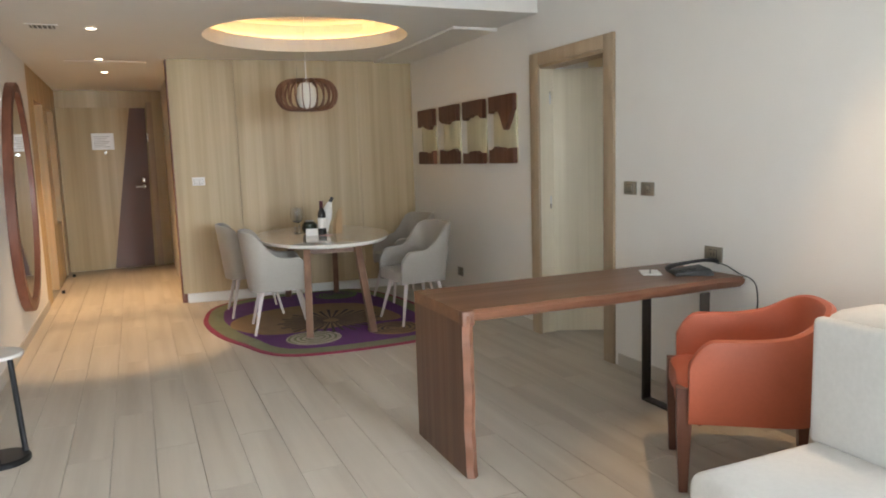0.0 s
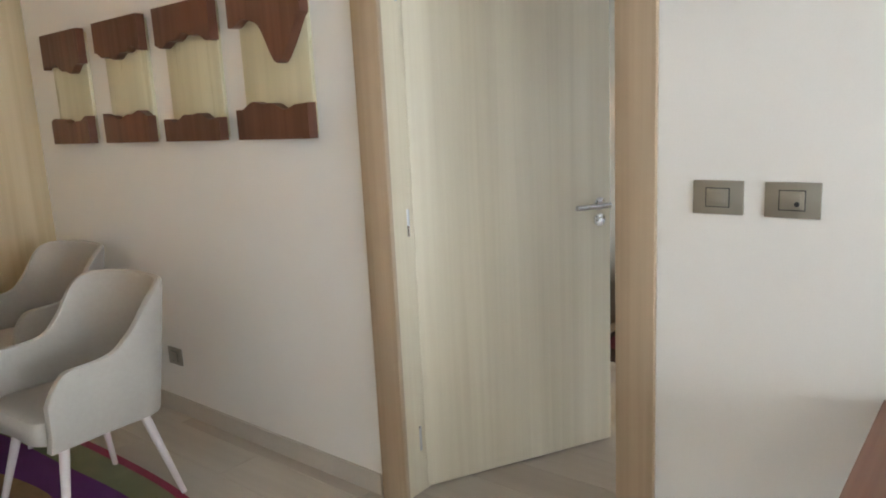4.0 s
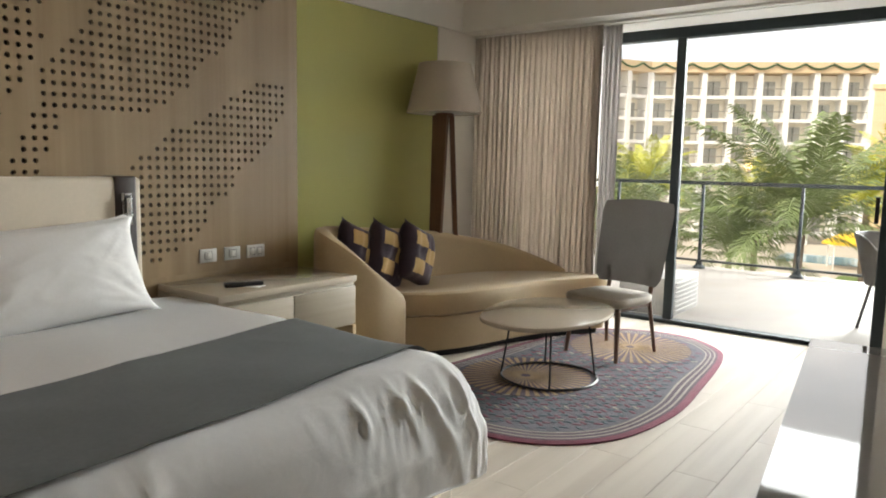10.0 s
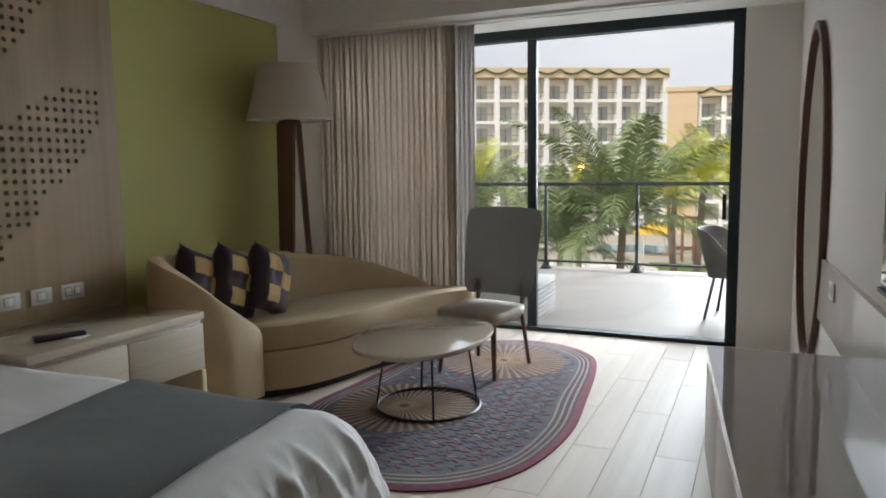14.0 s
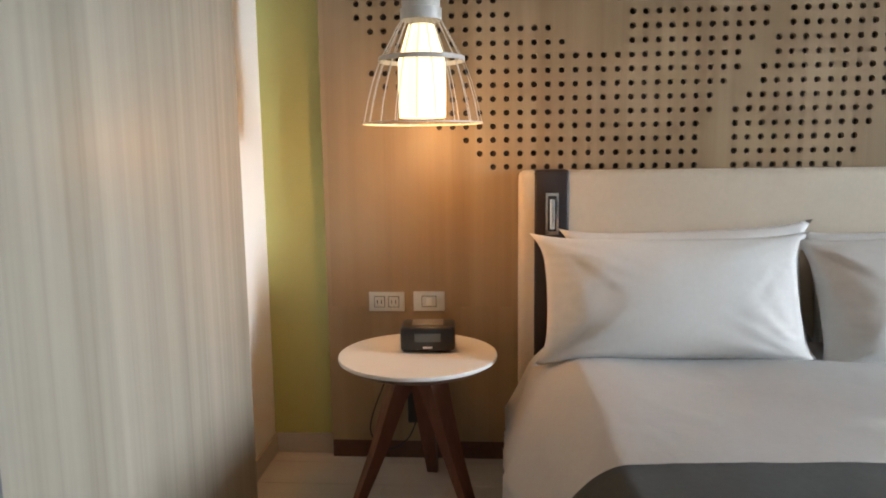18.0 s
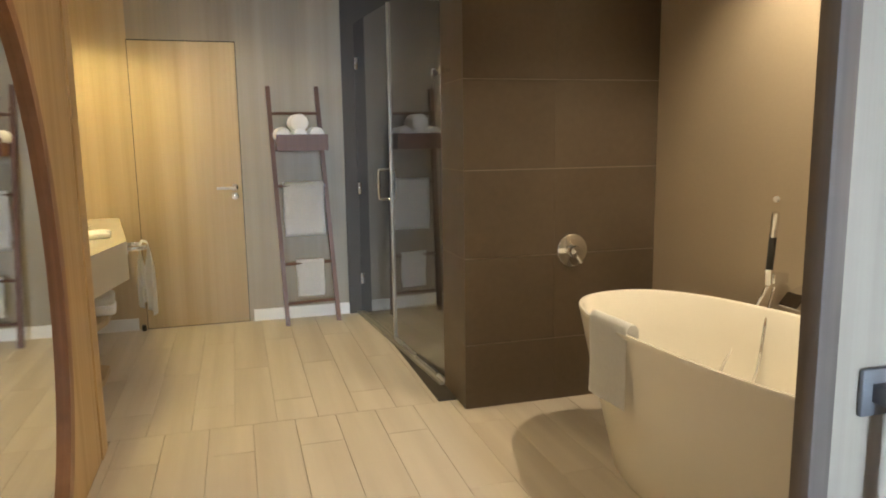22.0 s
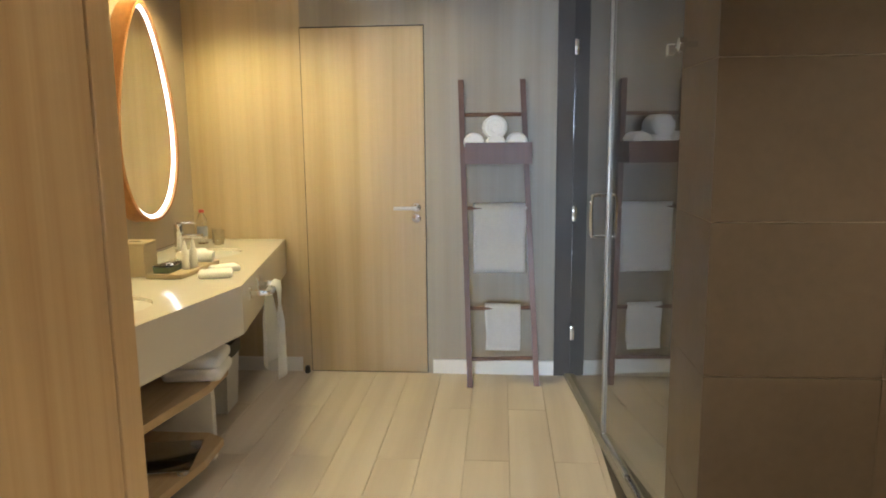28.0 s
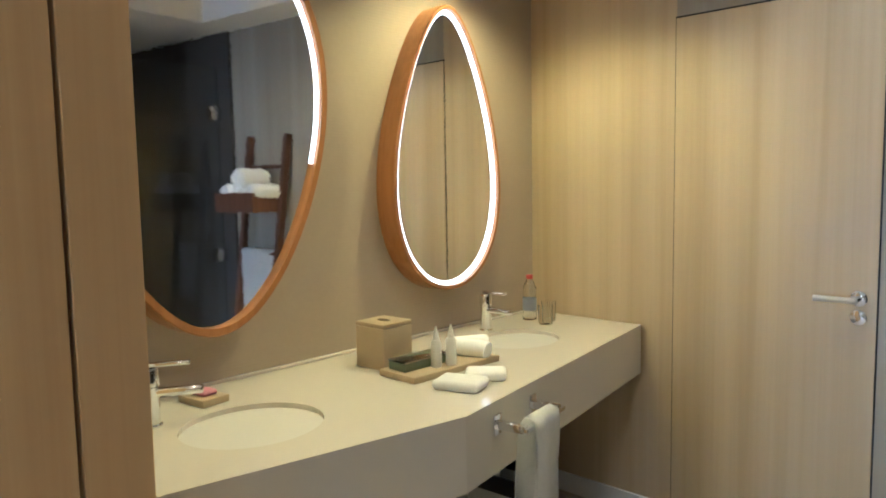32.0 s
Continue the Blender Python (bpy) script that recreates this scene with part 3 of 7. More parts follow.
        if k == "o":
            for s in (-1, 1):
                part("slot", box(B(), cx + s * iw * 0.2 - 0.002, cx + s * iw * 0.2 + 0.002, -0.0135, -0.0127, -0.008, 0.008), BLACK_PLASTIC, t)
        elif k == "d":
            part("button", lathe(place(B(), Matrix()), [(0.006, 0), (0.006, 0.003), (0.001, 0.003)], 12), BLACK_PLASTIC, t, at=pose(cx + 0.012, -0.0145, -0.008, 90))
    return t


plate("light_switch", "square pewter light switch beside the bedroom doorway", "light switch", (XW, 3.66, 1.21), -90, 0.122, 0.084, PEWTER, "s", "switches by the bedroom doorway")
plate("light_switch", "square pewter switch with a small round button", "light switch", (XW, 3.49, 1.209), -90, 0.122, 0.084, PEWTER, "d", "switches by the bedroom doorway")
plate("wall_socket", "pewter wall socket above the desk", "socket", (XW, 2.93, 0.862), -90, 0.13, 0.084, PEWTER, "o")
plate("wall_socket", "pewter wall socket low on the wall under the desk", "socket", (XW, 2.93, 0.31), -90, 0.122, 0.084, PEWTER, "o")
plate("wall_socket", "pewter wall socket low on the dining room wall", "socket", (XW, 6.33, 0.305), -90, 0.118, 0.088, PEWTER, "s")
plate("light_switch", "white light switch on the oak panel wall", "light switch", (0.29, 7.755, 1.275), -5.4, 0.125, 0.085, WHITE, "ss")

# desk: walnut slab that turns down to the floor, steel hoop under its other end
desk = thing("desk", "walnut live edge waterfall desk with a dark steel hoop leg", "desk", (0.95, 2.69, 0))


def live(x, k):
    return 0.010 * math.sin(x * 5.1 + k) + 0.006 * math.sin(x * 13.0 + 2 * k) + 0.0035 * math.sin(x * 31 + k)


def slab_rings(n=40):
    rings = []
    for i in range(n + 1):
        x = 1.65 * i / n
        e = live(x, 0.4)
        rings.append([(x, e + 0.012, 0.768), (x, e - 0.006, 0.752), (x, e + 0.004, 0.73), (x, e + 0.03, 0.710), (x, 0.585, 0.710), (x, 0.59, 0.768)])
    return rings


part("tabletop", loft(B(), slab_rings()), WALNUT, desk)
b = B()
rings = []
for i in range(41):
    x = 1.65 * i / 40
    e = live(x, 0.4)
    rings.append([(x, e + 0.0115, 0.7665), (x, e - 0.0085, 0.752), (x, e + 0.001, 0.73), (x, e + 0.028, 0.7095), (x, e + 0.02, 0.735)])
part("live_edge", loft(b, rings), LIVE_EDGE, desk, "reddish raw live edge")
b = B()
rings = []
for i in range(31):
    z = 0.7094 * i / 30
    m4 = (z / 0.709) ** 4
    e = live(z + 2.2, 1.0) * (1 - m4) + live(0.0, 0.4) * m4
    rings.append([(0.0, e + 0.004, z), (0.058, e + 0.012, z), (0.058, 0.585, z), (0.0, 0.59, z)])
part("side_panel", loft(b, rings), WALNUT_UP, desk)
b = B()
rings = []
for i in range(31):
    z = 0.748 * i / 30
    m4 = min(1.0, z / 0.709) ** 4
    e = live(z + 2.2, 1.0) * (1 - m4) + live(0.0, 0.4) * m4
    rings.append([(0.001, e + 0.003, z), (0.03, e - 0.012 + 0.006 * math.sin(z * 41), z), (0.057, e + 0.010, z), (0.03, e + 0.02, z)])
part("live_edge", loft(b, rings), LIVE_EDGE, desk, "reddish raw live edge")
part("live_edge", box(B(), -0.0015, 0.0595, live(0.0, 0.4) - 0.009, live(0.0, 0.4) + 0.031, 0.70, 0.7665, 0.005, 3), LIVE_EDGE, desk, "reddish raw live edge")
for y in (0.0, 0.455):
    part("leg", box(B(), 1.35, 1.41, y, y + 0.012, 0, 0.709, 0.002), STEEL_DARK, desk, "flat dark steel leg")
part("foot_bar", box(B(), 1.35, 1.41, 0.012, 0.455, 0, 0.012, 0.002), STEEL_DARK, desk)

ph = thing("telephone", "black desk telephone with its curved handset resting on top", "telephone", (2.45, 2.915, 0.768), -24)
ph.matrix_basis = ph.matrix_basis @ Matrix.Diagonal((1.12, 1.1, 0.72, 1))
b = B()
loft(b, [[(-0.10, -0.075, 0), (0.07, -0.085, 0), (0.07, 0.085, 0), (-0.10, 0.075, 0)], [(-0.105, -0.078, 0.012), (0.075, -0.088, 0.012), (0.075, 0.088, 0.012), (-0.105, 0.078, 0.012)],
         [(-0.098, -0.07, 0.022), (0.06, -0.078, 0.05), (0.06, 0.078, 0.05), (-0.098, 0.07, 0.022)], [(-0.09, -0.062, 0.025), (0.05, -0.07, 0.054), (0.05, 0.07, 0.054), (-0.09, 0.062, 0.025)]])
part("base", b, BLACK_PLASTIC, ph)
b = B()
hp = [(-0.115, 0.034, 0.034), (-0.10, 0.052, 0.033), (-0.06, 0.068, 0.024), (0.0, 0.083, 0.020), (0.06, 0.094, 0.021), (0.10, 0.094, 0.029), (0.125, 0.082, 0.031), (0.133, 0.07, 0.022)]
loft(b, [[(x + 0.25 * (z - zc) * 0.3, 0.03 + w * math.cos(a), z + 0.6 * w * math.sin(a)) for a in [2 * math.pi * k / 12 for k in range(12)]] for x, z, w in hp for zc in (0.07,)])
part("handset", b, BLACK_PLASTIC, ph, "curved black handset", 50)
for i in range(12):
    kx, ky = -0.075 + (i // 3) * 0.024, -0.058 + (i % 3) * 0.02
    part("key", box(B(), kx, kx + 0.016, ky, ky + 0.014, 0.026 + (kx + 0.09) * 0.2, 0.033 + (kx + 0.09) * 0.2, 0.001, 1), BLACK_PLASTIC, ph)
part("cord", tube(B(), spline([(0.125, 0.03, 0.075), (0.16, -0.02, 0.055), (0.19, -0.10, 0.012), (0.205, -0.19, 0.0), (0.215, -0.235, -0.06), (0.21, -0.235, -0.24), (0.16, -0.10, -0.40)], 8, False), 0.0035, 6), BLACK_PLASTIC, ph)
pad = thing("notepad", "white notepad with a pen lying on the desk", "notepad", (2.27, 3.05, 0.768), -30)
part("pages", box(B(), -0.05, 0.05, -0.075, 0.075, 0, 0.008, 0.001), WHITE, pad)
part("pen", tube(B(), [(-0.01, -0.06, 0.012), (0.01, 0.06, 0.012)], 0.004, 8), BLACK_PLASTIC, pad)


# chairs with a wrapped shell
def shell(w, d, z0, arm, back, lean, thick, front=0.0, flat=0.0, n=56, turn_at=0.47, steep=20):
    """A bucket back: a U in plan (open to +x), low at the arms and high at the back."""
    def plan(a):
        s, sgn = abs(a), (1 if a >= 0 else -1)
        if s > 0.52:
            return -d * 0.14 + (s - 0.52) / 0.48 * (d * 0.58 + front), sgn * w / 2
        th = s / 0.52 * math.pi / 2
        return -d * 0.14 - math.cos(th) ** (0.75 + flat) * d * 0.36, sgn * math.sin(th) ** 0.8 * w / 2

    rings = []
    for i in range(n + 1):
        a = (i / n - 0.5) * 2
        s = abs(a)
        (x, y), (xa, ya), (xb, yb) = plan(a), plan(max(-1, a - 0.02)), plan(min(1, a + 0.02))
        tx, ty = xb - xa, yb - ya
        ln = math.hypot(tx, ty)
        nx, ny = (-ty / ln, tx / ln)
        if nx * (x + d * 0.05) + ny * y < 0:
            nx, ny = -nx, -ny
        rise = 1 / (1 + math.exp((s - turn_at) * steep))
        top = arm + (back - arm) * rise - 0.10 * max(0, (s - 0.86) / 0.14) ** 2
        out = lambda z: (z - z0) * lean * (0.35 + 0.9 * rise)
        low = 0.02 * (1 - rise)
        h = thick / 2
        ring = [(z0, -low), (z0 + (top - z0) * 0.33, 0.0), (z0 + (top - z0) * 0.66, 0.0), (top - h, 0.0), (top - h * 0.3, -h * 0.25), (top, -h), (top - h * 0.3, -h * 1.75), (top - h, -thick),
                (z0 + (top - z0) * 0.66, -thick), (z0 + (top - z0) * 0.33, -thick), (z0, -thick - low)]
        rings.append([(x + nx * (o + out(z)), y + ny * (o + out(z)), z) for z, o in ring])
    return loft(B(), rings)


GREY_CLOTH = cloth("grey_beige_upholstery", (0.38, 0.35, 0.31), 300.0, vary=0.05, relief=0.2)
LEG_WHITE = plain("pale_painted_leg", (0.66, 0.60, 0.58), 0.4, vary=0.06, relief=0.05)


def dining_chair():
    c = thing("dining_chair", "grey upholstered dining armchair with pale splayed legs", "chair", group="chairs round the dining table")
    part("backrest", shell(0.49, 0.52, 0.36, 0.64, 0.868, 0.10, 0.034), GREY_CLOTH, c)
    out = [(0.235, -0.195), (0.255, 0.0), (0.235, 0.195), (0.0, 0.205), (-0.15, 0.17), (-0.21, 0.0), (-0.15, -0.17), (0.0, -0.205)]
    part("seat", prism(B(), [(p.x, p.y) for p in spline([(x, y, 0) for x, y in out], 5)], 0.375, 0.475, 0.03), GREY_CLOTH, c)
    part("seat_base", box(B(), -0.17, 0.17, -0.17, 0.17, 0.35, 0.376, 0.004), BLACK, c)
    for sx, sy in ((1, 1), (1, -1), (-1, 1), (-1, -1)):
        part("leg", tube(B(), [(sx * 0.15, sy * 0.155, 0.37), (sx * 0.235, sy * 0.24, 0)], 0.019, 12, 0.011), LEG_WHITE, c, "pale tapered leg")
    return c


RZ = 0.014
ch = dining_chair()
ch.matrix_basis = pose(0.76, 6.07, RZ, 0, 0, -6)
for x, y, r in ((0.66, 6.89, -2), (1.905, 5.79, 185), (2.17, 6.80, 186)):
    copy_thing(ch, pose(x, y, RZ, 0, 0, r))

# dining table
LACQ = plain("white_gloss_lacquer", (0.72, 0.70, 0.66), 0.12, vary=0.02, relief=0.0, coat=0.6)
tb = thing("dining_table", "oval dining table with a glossy white top and brown wooden legs", "table", (1.255, 6.50, RZ), -6)
part("tabletop", loft(B(), [circle(0.572, 0.712, 64, 0, 0, 0.92), circle(0.602, 0.722, 64, 0, 0, 0.952), circle(0.61, 0.735, 64, 0, 0, 0.96), circle(0.61, 0.745, 64, 0, 0, 0.96), circle(0.605, 0.75, 64, 0, 0, 0.955)]), LACQ, tb)
for sx in (-1, 1):
    for sy in (-1, 1):
        part("leg", bar(B(), (sx * 0.215, sy * 0.66, 0.70), (sx * 0.262, sy * 0.98, 0.0), 0.058, 0.048), LEG_WOOD, tb)
    part("rail", bar(B(), (sx * 0.20, -0.64, 0.678), (sx * 0.20, 0.64, 0.678), 0.03, 0.06), LEG_WOOD, tb)
for sy in (-1, 1):
    part("rail", bar(B(), (-0.19, sy * 0.64, 0.678), (0.19, sy * 0.64, 0.678), 0.03, 0.06), LEG_WOOD, tb)

# rug under the table
def yarn(name, colour):
    m, nt, p = nodes_of(name)
    v = coords(nt, (1, 1, 1), False)
    n1, n2 = tex(nt, v, 9.0, 3.0), tex(nt, v, 260.0, 3.0)
    lo, hi = tuple(c * 0.66 for c in colour), tuple(min(1, c * 1.2) for c in colour)
    link(nt, blend(nt, 0.6, ramp(nt, n1, [(0.3, lo), (0.7, hi)]), ramp(nt, n2, [(0.35, lo), (0.65, hi)])), p.inputs["Base Color"])
    p.inputs["Roughness"].default_value, p.inputs["Sheen Weight"].default_value = 0.95, 0.05
    bump(nt, p, n2, 0.8, 0.004)
    return m


MAGENTA, MOSS, PURPLE, TAN, DKBROWN, CREAMY, PLUM = (yarn(n, c) for n, c in (
    ("crimson_yarn", (0.30, 0.03, 0.075)), ("moss_yarn", (0.20, 0.205, 0.105)), ("purple_yarn", (0.125, 0.014, 0.165)), ("tan_yarn", (0.31, 0.18, 0.075)),
    ("dark_brown_yarn", (0.05, 0.025, 0.02)), ("cream_yarn", (0.48, 0.42, 0.32)), ("plum_yarn", (0.045, 0.016, 0.032))))
LEAF_Y = yarn("lime_yarn", (0.10, 0.16, 0.04))
rug = thing("rug", "rounded rug with crimson edge, moss border and purple field", "rug", (1.15, 6.36, 0))
RUG = [(-0.98, 0.45), (-0.76, 1.08), (-0.1, 1.36), (0.57, 1.32), (0.92, 0.75), (1.02, -0.2), (0.95, -1.05), (0.54, -1.31), (-0.48, -1.25), (-0.81, -0.68), (-0.96, -0.16)]
outl = [(p.x, p.y) for p in spline([(x, y, 0) for x, y in RUG], 8)]


def scaled(o, inset):
    out = []
    for x, y in o:
        d = math.hypot(x, y)
        out.append((x * (1 - inset / d), y * (1 - inset / d)))
    return out


part("edge", prism(B(), outl, 0, 0.010, 0.004), MAGENTA, rug, "crimson woven edge")
part("border", prism(B(), scaled(outl, 0.045), 0.004, 0.0115), MOSS, rug, "moss green border")
part("field", prism(B(), scaled(outl, 0.19), 0.004, 0.0125), PURPLE, rug, "purple field")
part("band", prism(B(), [(p.x, p.y) for p in spline([(-0.72, 0.25, 0), (-0.4, 0.5, 0), (0.1, 0.56, 0), (0.5, 0.36, 0), (0.66, -0.1, 0), (0.64, -0.48, 0), (0.3, -0.5, 0), (-0.15, -0.54, 0), (-0.55, -0.5, 0), (-0.78, -0.12, 0)], 6)], 0.006, 0.0132), TAN, rug, "tan oval band")
b = B()
loft(b, [[(r, q * w, z) for r, q, w in ((0.07, -1, 0.004), (0.42, -1, 0.017), (0.42, 1, 0.017), (0.07, 1, 0.004))] for z in (0.008, 0.0142)])
ray = part("ray", b, DKBROWN, rug, "dark brown ray", 0, pose(0.06, -0.24, 0))
for i in range(1, 32):
    o = new("ray", ray.data)
    o.matrix_basis = pose(0.06, -0.24, 0, 0, 0, i * 360 / 32) @ Matrix.Diagonal((1 + 0.12 * (i % 2), 1, 1, 1))
    o.parent = rug
for cx, cy, r, base, line in ((-0.225, -0.80, 0.225, CREAMY, MOSS), (0.47, -0.81, 0.23, TAN, DKBROWN), (0.42, 0.93, 0.22, LEAF_Y, PURPLE)):
    part("disc", loft(B(), [circle(r, 0.008, 40, cx, cy), circle(r, 0.0140, 40, cx, cy)]), base, rug)
    pts = []
    for i in range(130):
        a = i / 129 * 2 * math.pi * 3.6
        rr = 0.03 + (r - 0.055) * i / 129
        pts.append((cx + rr * math.cos(a), cy + rr * math.sin(a)))
    b = B()
    loft(b, [[(x, y, 0.0141) for x, y in pts], [(x * 1 + (x - cx) / max(0.03, math.hypot(x - cx, y - cy)) * 0.018, y + (y - cy) / max(0.03, math.hypot(x - cx, y - cy)) * 0.018, 0.0150) for x, y in pts]], False, False)
    part("spiral", b, line, rug, smooth=0)

# things on the table
TZ = RZ + 0.75
bo = thing("wine_bottle", "dark red wine bottle with a pale label, standing on the table", "bottle", (1.255, 6.45, TZ))
DKGLASS = plain("dark_bottle_glass", (0.012, 0.010, 0.010), 0.08, vary=0.1, relief=0.0, coat=0.5)
part("body", lathe(B(), [(0.034, 0), (0.0375, 0.004), (0.0375, 0.19), (0.034, 0.212), (0.016, 0.245), (0.0145, 0.30), (0.017, 0.302), (0.017, 0.31)], 24), DKGLASS, bo)
part("label", lathe(B(), [(0.0382, 0.06), (0.0384, 0.061), (0.0384, 0.155), (0.0382, 0.156)], 24, caps=False), WHITE, bo, "cream paper label")
part("capsule", lathe(B(), [(0.0178, 0.25), (0.0165, 0.29), (0.0182, 0.303), (0.0182, 0.3125), (0.002, 0.3125)], 20), plain("red_foil", (0.10, 0.012, 0.02), 0.35, 0.3), bo, "dark red foil")
wr = thing("wrapped_bottle", "champagne bottle wrapped in a white napkin", "bottle", (1.30, 6.62, TZ), 0)
LINEN = cloth("white_linen", (0.74, 0.73, 0.71), 500.0, vary=0.04, relief=0.2)
part("napkin", lathe(B(), [(0.045, 0), (0.052, 0.01), (0.05, 0.09), (0.056, 0.12), (0.046, 0.19), (0.028, 0.26), (0.02, 0.285), (0.004, 0.286)], 11), LINEN, wr, "folded white napkin", at=pose(0, 0, 0.016, 0, 17))
part("neck", tube(B(), [(0, 0, 0.28), (0.012, 0.0, 0.335)], 0.016, 12, 0.018), BLACK_PLASTIC, wr, "black foil neck", at=pose(0, 0, 0.016, 0, 17))
ball = thing("gift_vase", "small dark round glass vase on the table", "vase", (1.17, 6.60, TZ))
part("bowl", lathe(B(), [(0.036, 0), (0.06, 0.012), (0.074, 0.054), (0.069, 0.09), (0.042, 0.115), (0.034, 0.118), (0.036, 0.11), (0.06, 0.085), (0.062, 0.054), (0.036, 0.019)], 24), plain("smoked_glass", (0.02, 0.03, 0.02), 0.06, coat=0.5, relief=0.0), ball)
part("rim", lathe(B(), [(0.034, 0.118), (0.041, 0.122), (0.036, 0.126)], 24, caps=False), SATIN, ball)
card = thing("folded_card", "folded white card standing on the table", "card", (1.15, 6.43, TZ), -12)
b = B()
loft(b, [[(-0.055, -0.03, 0), (-0.055, 0.0, 0.062), (-0.055, 0.03, 0), (-0.055, 0.0285, 0), (-0.055, 0, 0.0595), (-0.055, -0.0285, 0)], [(0.055, -0.03, 0), (0.055, 0.0, 0.062), (0.055, 0.03, 0), (0.055, 0.0285, 0), (0.055, 0, 0.0595), (0.055, -0.0285, 0)]])
part("paper", b, WHITE, card, smooth=0)
for gx, gy in ((1.075, 6.66), (1.11, 6.76), (1.07, 6.78)):
    g = thing("wine_glass", "clear stemmed glass standing on the table", "glass", (gx, gy, TZ), 0, "glasses on the table")
    part("foot", lathe(B(), [(0.036, 0), (0.036, 0.002), (0.007, 0.006), (0.0045, 0.015), (0.0045, 0.10)], 20), GLASS_CLEAR, g)
    part("bowl", lathe(B(), [(0.0045, 0.10), (0.026, 0.115), (0.040, 0.155), (0.039, 0.20), (0.033, 0.245), (0.031, 0.245), (0.037, 0.20), (0.038, 0.155), (0.024, 0.118), (0.001, 0.105)], 20), GLASS_CLEAR, g)
bag = thing("paper_bag", "folded tan paper bag leaning on the table", "paper bag", (1.41, 6.50, TZ), 25)
KRAFT = plain("kraft_paper", (0.42, 0.28, 0.15), 0.7, vary=0.12, relief=0.3)
b = B()
loft(b, [[(-0.035, -0.025, 0), (0.04, -0.025, 0), (0.04, 0.025, 0), (-0.035, 0.025, 0)], [(-0.03, -0.026, 0.09), (0.045, -0.024, 0.09), (0.045, 0.022, 0.09), (-0.03, 0.024, 0.09)],
         [(0.012, -0.006, 0.20), (0.062, -0.006, 0.21), (0.062, 0.006, 0.21), (0.012, 0.006, 0.20)], [(0.04, -0.003, 0.225), (0.066, -0.003, 0.232), (0.066, 0.003, 0.232), (0.04, 0.003, 0.225)]])
part("bag", b, KRAFT, bag, smooth=0)
part("coaster", box(B(), -0.05, 0.05, -0.05, 0.05, 0.0, 0.003), plain("red_print_paper", (0.5, 0.28, 0.25), 0.5), thing("paper_coaster", "small printed paper coaster under the bottle", "coaster", (1.27, 6.34, TZ), 20))

# pendant lamp over the table
pl = thing("pendant_lamp", "pendant lamp of bent brown wooden slats round a white shade", "lamp", (1.12, 6.2, 1.885))
for i in range(26):
    b = B()
    pts = [Vector((0.085 + 0.175 * math.sin(math.pi * k / 10) ** 0.62, 0, 0.008 + 0.255 * (1 - math.cos(math.pi * k / 10)) / 2)) for k in range(11)]
    rings = []
    for p in pts:
        n = Vector((p.x - 0.08, 0, p.z - 0.135)).normalized()
        rings.append([p + Vector((0, s * 0.0025, 0)) + n * q for s, q in ((-1, -0.011), (1, -0.011), (1, 0.011), (-1, 0.011))])
    loft(b, rings)
    part("slat", b, LAMP_SLAT, pl, at=pose(0, 0, 0, 0, 0, i * 360 / 26))
for z in (0.006, 0.262):
    part("hoop", loft(B(), [circle(0.10, z - 0.005, 32), circle(0.10, z + 0.005, 32), circle(0.07, z + 0.005, 32), circle(0.07, z - 0.005, 32), circle(0.10, z - 0.005, 32)], True, False), LAMP_SLAT, pl)
part("shade", lathe(B(), [(0.05, 0.02), (0.078, 0.05), (0.088, 0.12), (0.08, 0.2), (0.05, 0.24)], 24), plain("opal_glass", (0.82, 0.80, 0.74), 0.35, vary=0.02), pl, "white opal shade")
part("cord", tube(B(), [(0, 0, 0.24), (0, 0, 0.916)], 0.004, 8), WHITE, pl)
part("canopy", lathe(B(), [(0.05, 0.90), (0.05, 0.914), (0.004, 0.914)], 20), WHITE, pl)

# cove light round the recess, downlights, grille, hatch
part("strip", loft(B(), [circle(CR + 0.13, 2.645, 48, CX, CY), circle(CR + 0.13, 2.66, 48, CX, CY), circle(CR + 0.15, 2.66, 48, CX, CY), circle(CR + 0.15, 2.645, 48, CX, CY), circle(CR + 0.13, 2.645, 48, CX, CY)], True, False),
     glow("cove_led_strip", (1, 0.60, 0.22), 14), thing("cove_light", "warm light strip hidden in the round ceiling recess", "light"))


def downlight(x, y, z, power, spot=70, colour=WARM, size=0.045):
    t = thing("downlight", "small round recessed ceiling downlight", "light", (x, y, z), 0, "ceiling downlights")
    part("rim", loft(B(), [circle(0.05, -0.004, 24), circle(0.048, 0.0, 24), circle(0.036, 0.0, 24), circle(0.036, -0.004, 24), circle(0.05, -0.004, 24)], True, False), WHITE, t)
    part("lens", loft(B(), [circle(0.035, -0.003, 20), circle(0.035, -0.001, 20)]), BULB, t, "lit lens")
    lamp("downlight_beam", "SPOT", (x, y, z - 0.02), (x, y + 0.001, 0), power, colour, size, None, spot, 0.6)


BULB = glow("lit_lens", (1, 0.85, 0.62), 14)
for x, y, pw, spread in ((-0.54, 6.2, 230, 50), (-0.55, 7.9, 190, 64), (-0.54, 8.97, 220, 80)):
    downlight(x, y, 2.52, pw, spread)
downlight(2.2, 1.9, 2.86, 120, 46, size=0.03)
v = thing("ceiling_vent", "square white ceiling air grille with slats", "vent", (-0.87, 6.19, 2.52))
part("frame", loft(B(), [[(s * r, q * r, z) for s, q in ((-1, -1), (1, -1), (1, 1), (-1, 1))] for r, z in ((0.11, -0.001), (0.11, -0.008), (0.085, -0.008), (0.085, -0.001))], True, False), WHITE, v)
